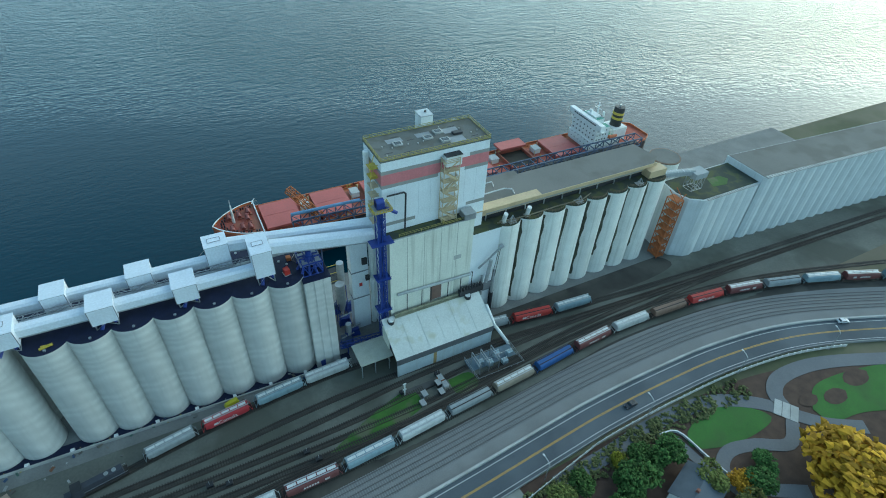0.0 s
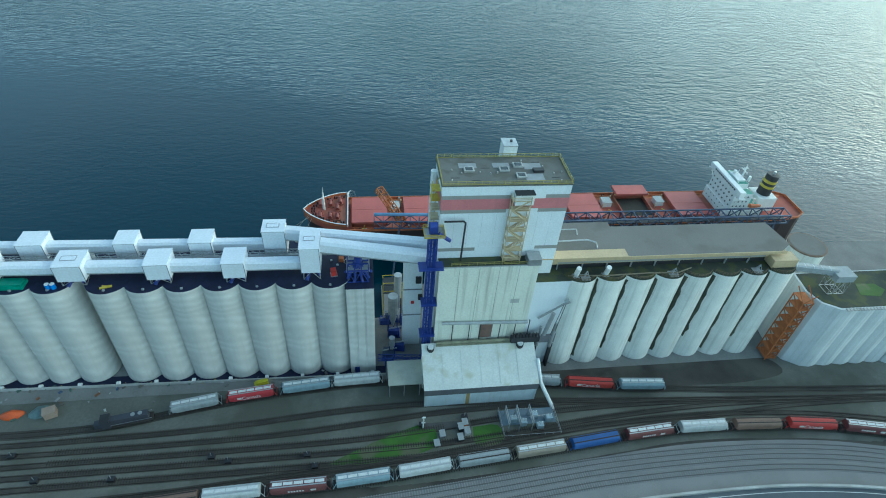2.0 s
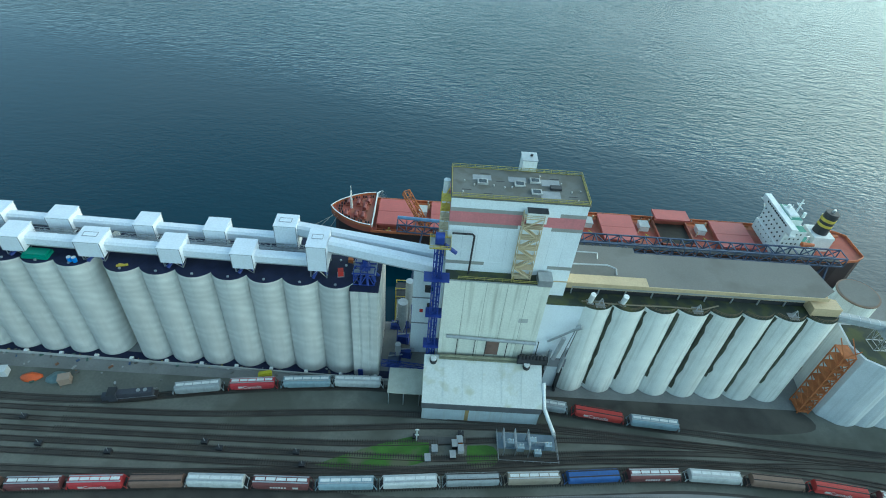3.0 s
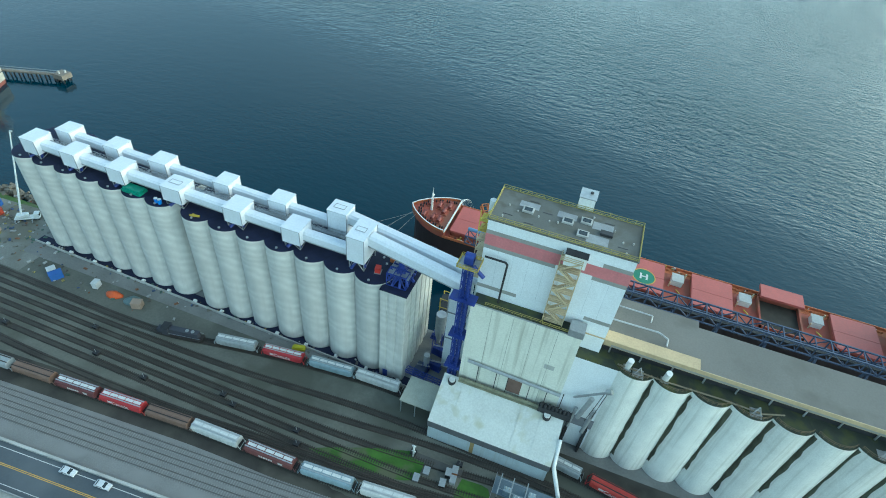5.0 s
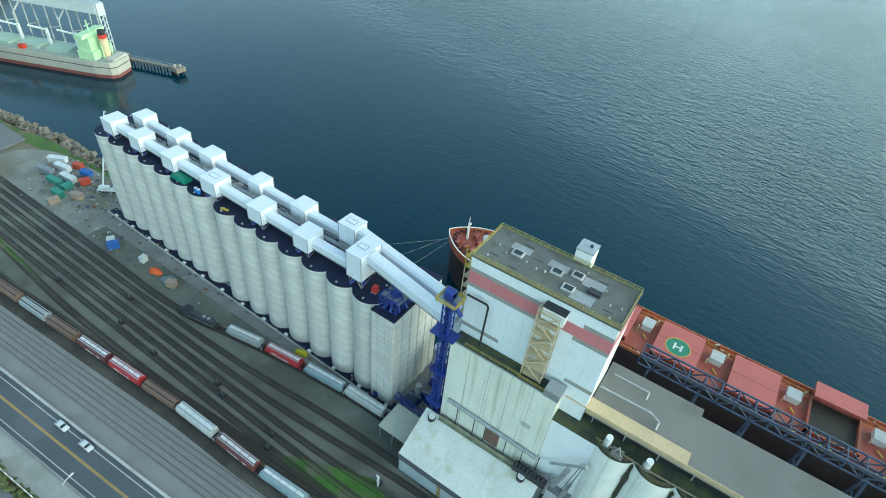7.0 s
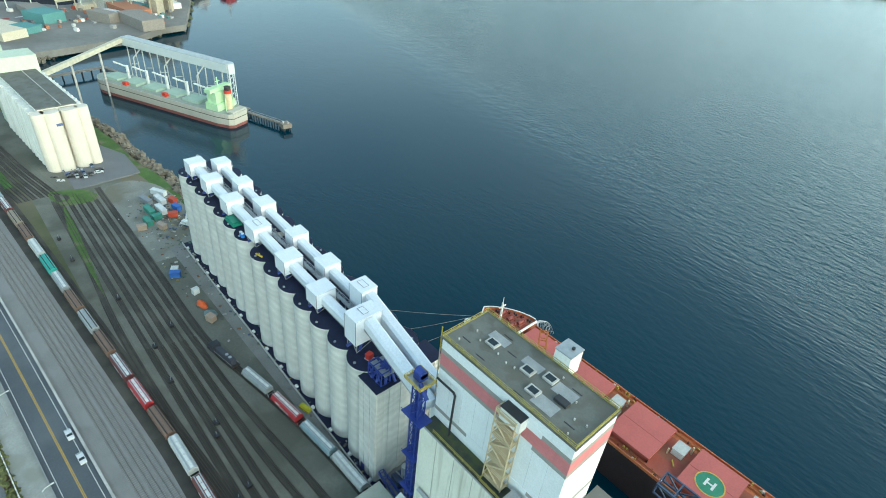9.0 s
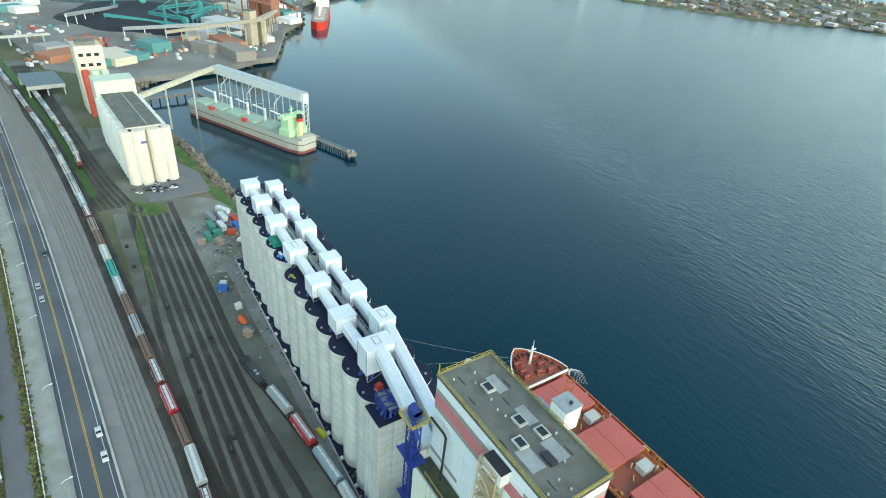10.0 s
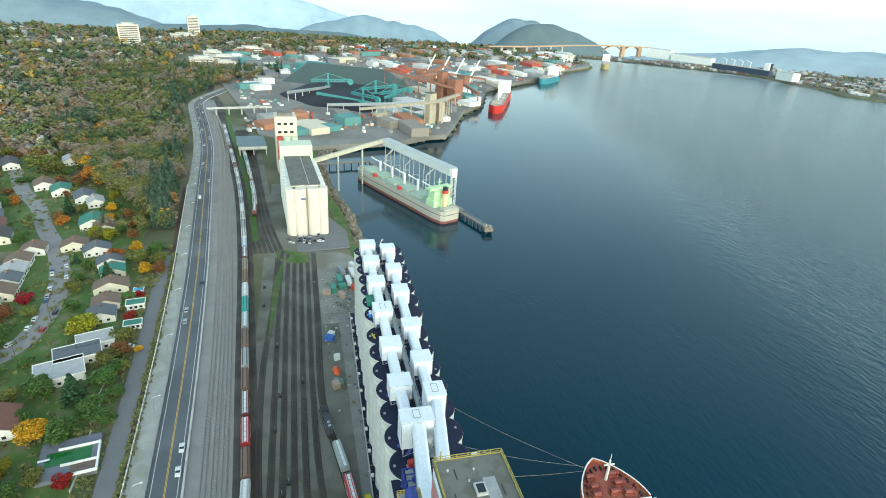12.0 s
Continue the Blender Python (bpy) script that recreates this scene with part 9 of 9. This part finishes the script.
gm_ = Mesh().box(-3.6, 3.6, -1.8, 1.8, 0, 1.1).box(-3.2, 3.2, -1.4, 1.4, 1.1, 1.7)
part("cover", gm_, mat("green_tarp", (0.02, 0.24, 0.16), 0.5, 0.2, 0.8), gt_)
for x in (-56.4, -55.0):
    b_ = thing("blue_tote", "blue plastic tote with white lid on a silo roof", "tote", x, 7.0, TOP, group="totes")
    part("tank", Mesh().tube((0, 0, 0), (0, 0, 1.7), 0.65, 12), mat("tote_blue", (0.02, 0.2, 0.62), 0.4), b_)
    part("lid", Mesh().tube((0, 0, 1.7), (0, 0, 1.85), 0.6, 12), SHIPWHITE, b_)
yc_ = thing("yellow_sling", "yellow equipment frame on a silo roof", "equipment", -41.4, 6.0, TOP)
part("frame", Mesh().beam((-1.5, 0, 0.4), (1.5, 0.8, 0.4), 0.5).beam((-1.2, 1, 0.3), (1.4, 0.2, 0.8), 0.3), YELLOW, yc_)
rd_ = thing("red_pump", "red pump unit on a silo roof", "equipment", 21.0, 8.6, TOP, 10)
part("body", Mesh().box(-0.8, 0.8, -0.9, 0.9, 0.2, 2.0), mat("pump_red", (0.5, 0.04, 0.03), 0.5), rd_)
part("base", Mesh().box(-1, 1, -1.1, 1.1, 0, 0.2), STEEL, rd_)
yy_ = thing("yellow_material_stack", "bright yellow stack of material beside the dock track", "stack", -4.5, 0.4, YARD_Z + 0.1, 15)
part("stack", Mesh().box(-2.2, 2.2, -0.8, 0.8, 0, 0.9).box(-1.8, 2.0, -0.5, 0.9, 0.9, 1.3), mat("bright_yellow", (0.55, 0.5, 0.03), 0.6), yy_)
junk = Mesh()
for k in range(760):
    x = rc.uniform(-150, 30)
    y = rc.uniform(-9, 4.5) if x > -120 else rc.uniform(-8, 18)
    if -34 < x < 36 and y < -0.5:
        continue
    # heaps along the silo kerb and at the western yard end
    if rc.random() < 0.62:
        x = rc.gauss(-152, 13)
        y = rc.gauss(8, 6)
    elif x > -120 and rc.random() < 0.6:
        y = 3.2 - 0.022 * x - abs(rc.gauss(0, 1.2))
    s = rc.uniform(0.10, 0.42)
    junk.box(-s * rc.uniform(1, 3), s, -s, s * 0.8, 0, s * rc.uniform(0.5, 1.5), Matrix.Translation((x, y, height(x, y) + 0.04)) @ Matrix.Rotation(rc.uniform(0, 3), 4, "Z"))
solo("yard_debris", junk, palette("debris_paints", [(0.12, 0.11, 0.1), (0.2, 0.19, 0.16), (0.3, 0.3, 0.29), (0.06, 0.09, 0.16), (0.2, 0.1, 0.06), (0.08, 0.13, 0.11), (0.14, 0.13, 0.11), (0.3, 0.25, 0.08), (0.16, 0.16, 0.15), (0.4, 0.4, 0.39)]), "pallets, pipes, drums and scrap scattered over the yard", "debris", kind="stuff")
# retaining kerb between silos and yard, with white posts
kb = Mesh().beam((-124, 4.6, YARD_Z + 0.6), (36, 1.0, YARD_Z + 0.6), 0.35, 1.0)
solo("quay_kerb", kb, CONC, "long low white concrete kerb in front of the silos", "kerb", kind="structure")
# near-black navy strip behind the kerb, along the silo feet
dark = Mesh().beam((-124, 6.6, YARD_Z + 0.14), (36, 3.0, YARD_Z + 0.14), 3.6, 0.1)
solo("silo_apron", dark, NAVY, "near-black apron strip along the foot of the silos", "pavement", kind="structure")
for x in np.arange(-118, 34, 11.5):
    f = thing("vent_fan", "small white aeration fan at a silo foot", "fan", float(x), 1.9 - 0.0225 * (float(x) - 36) * 0.9, YARD_Z + 0.15, group="aeration fans")
    part("housing", Mesh().tube((-0.5, 0, 0.7), (0.5, 0, 0.7), 0.6, 10), SHIPWHITE, f)
    part("stand", Mesh().box(-0.5, 0.5, -0.5, 0.5, 0, 0.3), BLUE, f)

# ---- weeds, substation and signals in the yard ----
plan_patch("weed_patch", [(18, -31), (26, -27), (36, -22.5), (47, -18.8), (50, -20), (49.5, -27.5), (42, -30.2), (28, -32)], mat("fresh_weeds", (0.055, 0.135, 0.02), 0.95, 0.4, 0.15, 1.5, patch=(0.11, 0.12, 0.07), patch_scale=0.13, patch_at=0.58), "bright green weed patch between the tracks", "grass", 0.12)
plan_patch("weed_patch", [(62, -21.5), (70, -21.5), (70, -28), (62, -28.5)], mat("fresh_weeds", (0.06, 0.125, 0.025)), "small green weed patch by the substation", "grass", 0.12)
plan_patch("weed_patch", [(-200, -16), (-188, -14), (-184, -30), (-200, -33)], WEEDS, "thin weeds at the end of the yard tracks", "grass", 0.13)
plan_patch("weed_patch", [(-95, -35), (-150, -31), (-184, -30), (-150, -34.5)], WEEDS, "thin weeds along a yard track", "grass", 0.12)
zs = height(80, -21)
ss = thing("substation", "small fenced electrical substation on a blue-grey slab", "substation", 0, 0, zs)
part("slab", Mesh().box(71, 89, -26.5, -16.5, -0.2, 0.2), mat("blue_slab", (0.16, 0.21, 0.25), 0.9, 0.2, 0.3), ss)
part("slab", Mesh().box(47, 61.5, -30, -19, -0.3, 0.15), mat("dark_pad", (0.09, 0.09, 0.085), 0.9, 0.25, 0.3), ss)
for x in (72.5, 76, 80):
    part("bus_frame", Mesh().beam((x, -24.5, 0.2), (x, -24.5, 6.0), 0.25).beam((x, -18.5, 0.2), (x, -18.5, 6.0), 0.25).beam((x, -24.5, 6), (x, -18.5, 6), 0.25).beam((x, -24.5, 4.4), (x, -18.5, 4.4), 0.2), STEEL, ss)
for x, y in ((78, -22), (82, -19.5), (83, -23.5), (86.5, -21), (75, -20.5)):
    part("transformer", Mesh().box(x - 1.0, x + 1.0, y - 0.8, y + 0.8, 0.2, 2.4), mat("pale_blue_steel", (0.36, 0.45, 0.5), 0.5), ss)
    part("bushing", Mesh().tube((x - 0.5, y, 2.4), (x - 0.5, y, 3.6), 0.16, 6).tube((x + 0.5, y, 2.4), (x + 0.5, y, 3.6), 0.16, 6), SHIPWHITE, ss)
part("bus_wire", Mesh().tube((72.5, -23, 6.1), (80, -23, 6.1), 0.06, 5).tube((72.5, -20, 6.1), (80, -20, 6.1), 0.06, 5).tube((80, -23, 6.1), (86, -21, 3.6), 0.06, 5), STEEL, ss)
fn_ = Mesh()
for a, b in (((71, -26.5), (89, -26.5)), ((89, -26.5), (89, -16.5)), ((71, -26.5), (71, -16.5))):
    fn_.beam((*a, 2.0), (*b, 2.0), 0.1).beam((*a, 1.0), (*b, 1.0), 0.06)
    for i in range(8):
        fn_.beam((a[0] + (b[0] - a[0]) * i / 7, a[1] + (b[1] - a[1]) * i / 7, 0.1), (a[0] + (b[0] - a[0]) * i / 7, a[1] + (b[1] - a[1]) * i / 7, 2.1), 0.1)
part("fence_rail", fn_, STEEL, ss)
for x, y, mm in ((58, -22, BLACK), (59.8, -23.5, SHIPWHITE), (57.4, -25.6, BLACK), (52, -24, STEEL), (50, -27, STEEL), (59.5, -20.6, RUST)):
    t = thing("switchgear_cabinet", "steel switchgear cabinet on the dark pad", "cabinet", x, y, zs + 0.15, 5, group="switchgear cabinets")
    part("body", Mesh().box(-0.8, 0.8, -1.1, 1.1, 0, 2.0), mm, t)
    part("cap", Mesh().box(-0.9, 0.9, -1.2, 1.2, 2.0, 2.1), STEEL, t)
for k, (x, y) in enumerate(((46.2, -19.5), (-10, -27.5), (-15, -25.5), (14.5, -31.5), (-70, -20), (-95, -31), (-132, -38.5), (-152, -39), (12, -27.5), (-40, -30.5), (60, -17.5), (-60, -29))):
    t = thing("track_signal", "small dark trackside signal box", "signal", x, y, height(x, y), 0, group="trackside boxes")
    part("mast", Mesh().tube((0, 0, 0), (0, 0, 2.6), 0.09, 6), STEEL, t)
    part("case", Mesh().box(-0.9, 0.9, -0.7, 0.7, 0, 1.2), BLACK, t)
pl_ = thing("yard_lamp_post", "white signal gantry post with two arms", "post", 46.5, -20.5, zs)
part("post", Mesh().box(-0.2, 0.2, -0.2, 0.2, 0, 6).beam((-0.6, 0, 5.8), (0.6, 0, 5.8), 0.3).beam((-0.6, 0, 3.0), (0.6, 0, 3.0), 0.3), SHIPWHITE, pl_)
pm_ = Mesh()
for x, y in ((-112, -131), (-131, -134.5), (-158, -132), (-200, -140), (-98, -136)):
    t = thing("utility_pole", "brown wooden utility pole by the street", "utility pole", x, y, height(x, y), group="utility poles")
    part("pole", Mesh().tube((0, 0, 0), (0, 0, 10), 0.18, 8, 0.12), WOOD, t)
    part("crossarm", Mesh().beam((-1.1, 0, 9.2), (1.1, 0, 9.2), 0.14), WOOD, t)
sp_ = thing("water_discharge", "fan of water pumped from the ship's side", "water jet", 25, SHY + SHH, DECK)
jm = Mesh()
for k in range(9):
    a = 0.9 + 0.12 * k
    prev = Vector((0, 0, 0))
    for i in range(1, 8):
        t = i / 7
        p = Vector((-2 + 0.5 * k * t, 9 * t * (0.6 + 0.05 * k), 3.2 * 4 * t * (1 - t) - 6 * t * t))
        jm.tube(prev, p, 0.05, 4, cap=False)
        prev = p
part("jet", jm, mat("spray", (0.6, 0.65, 0.68), 0.4), sp_)
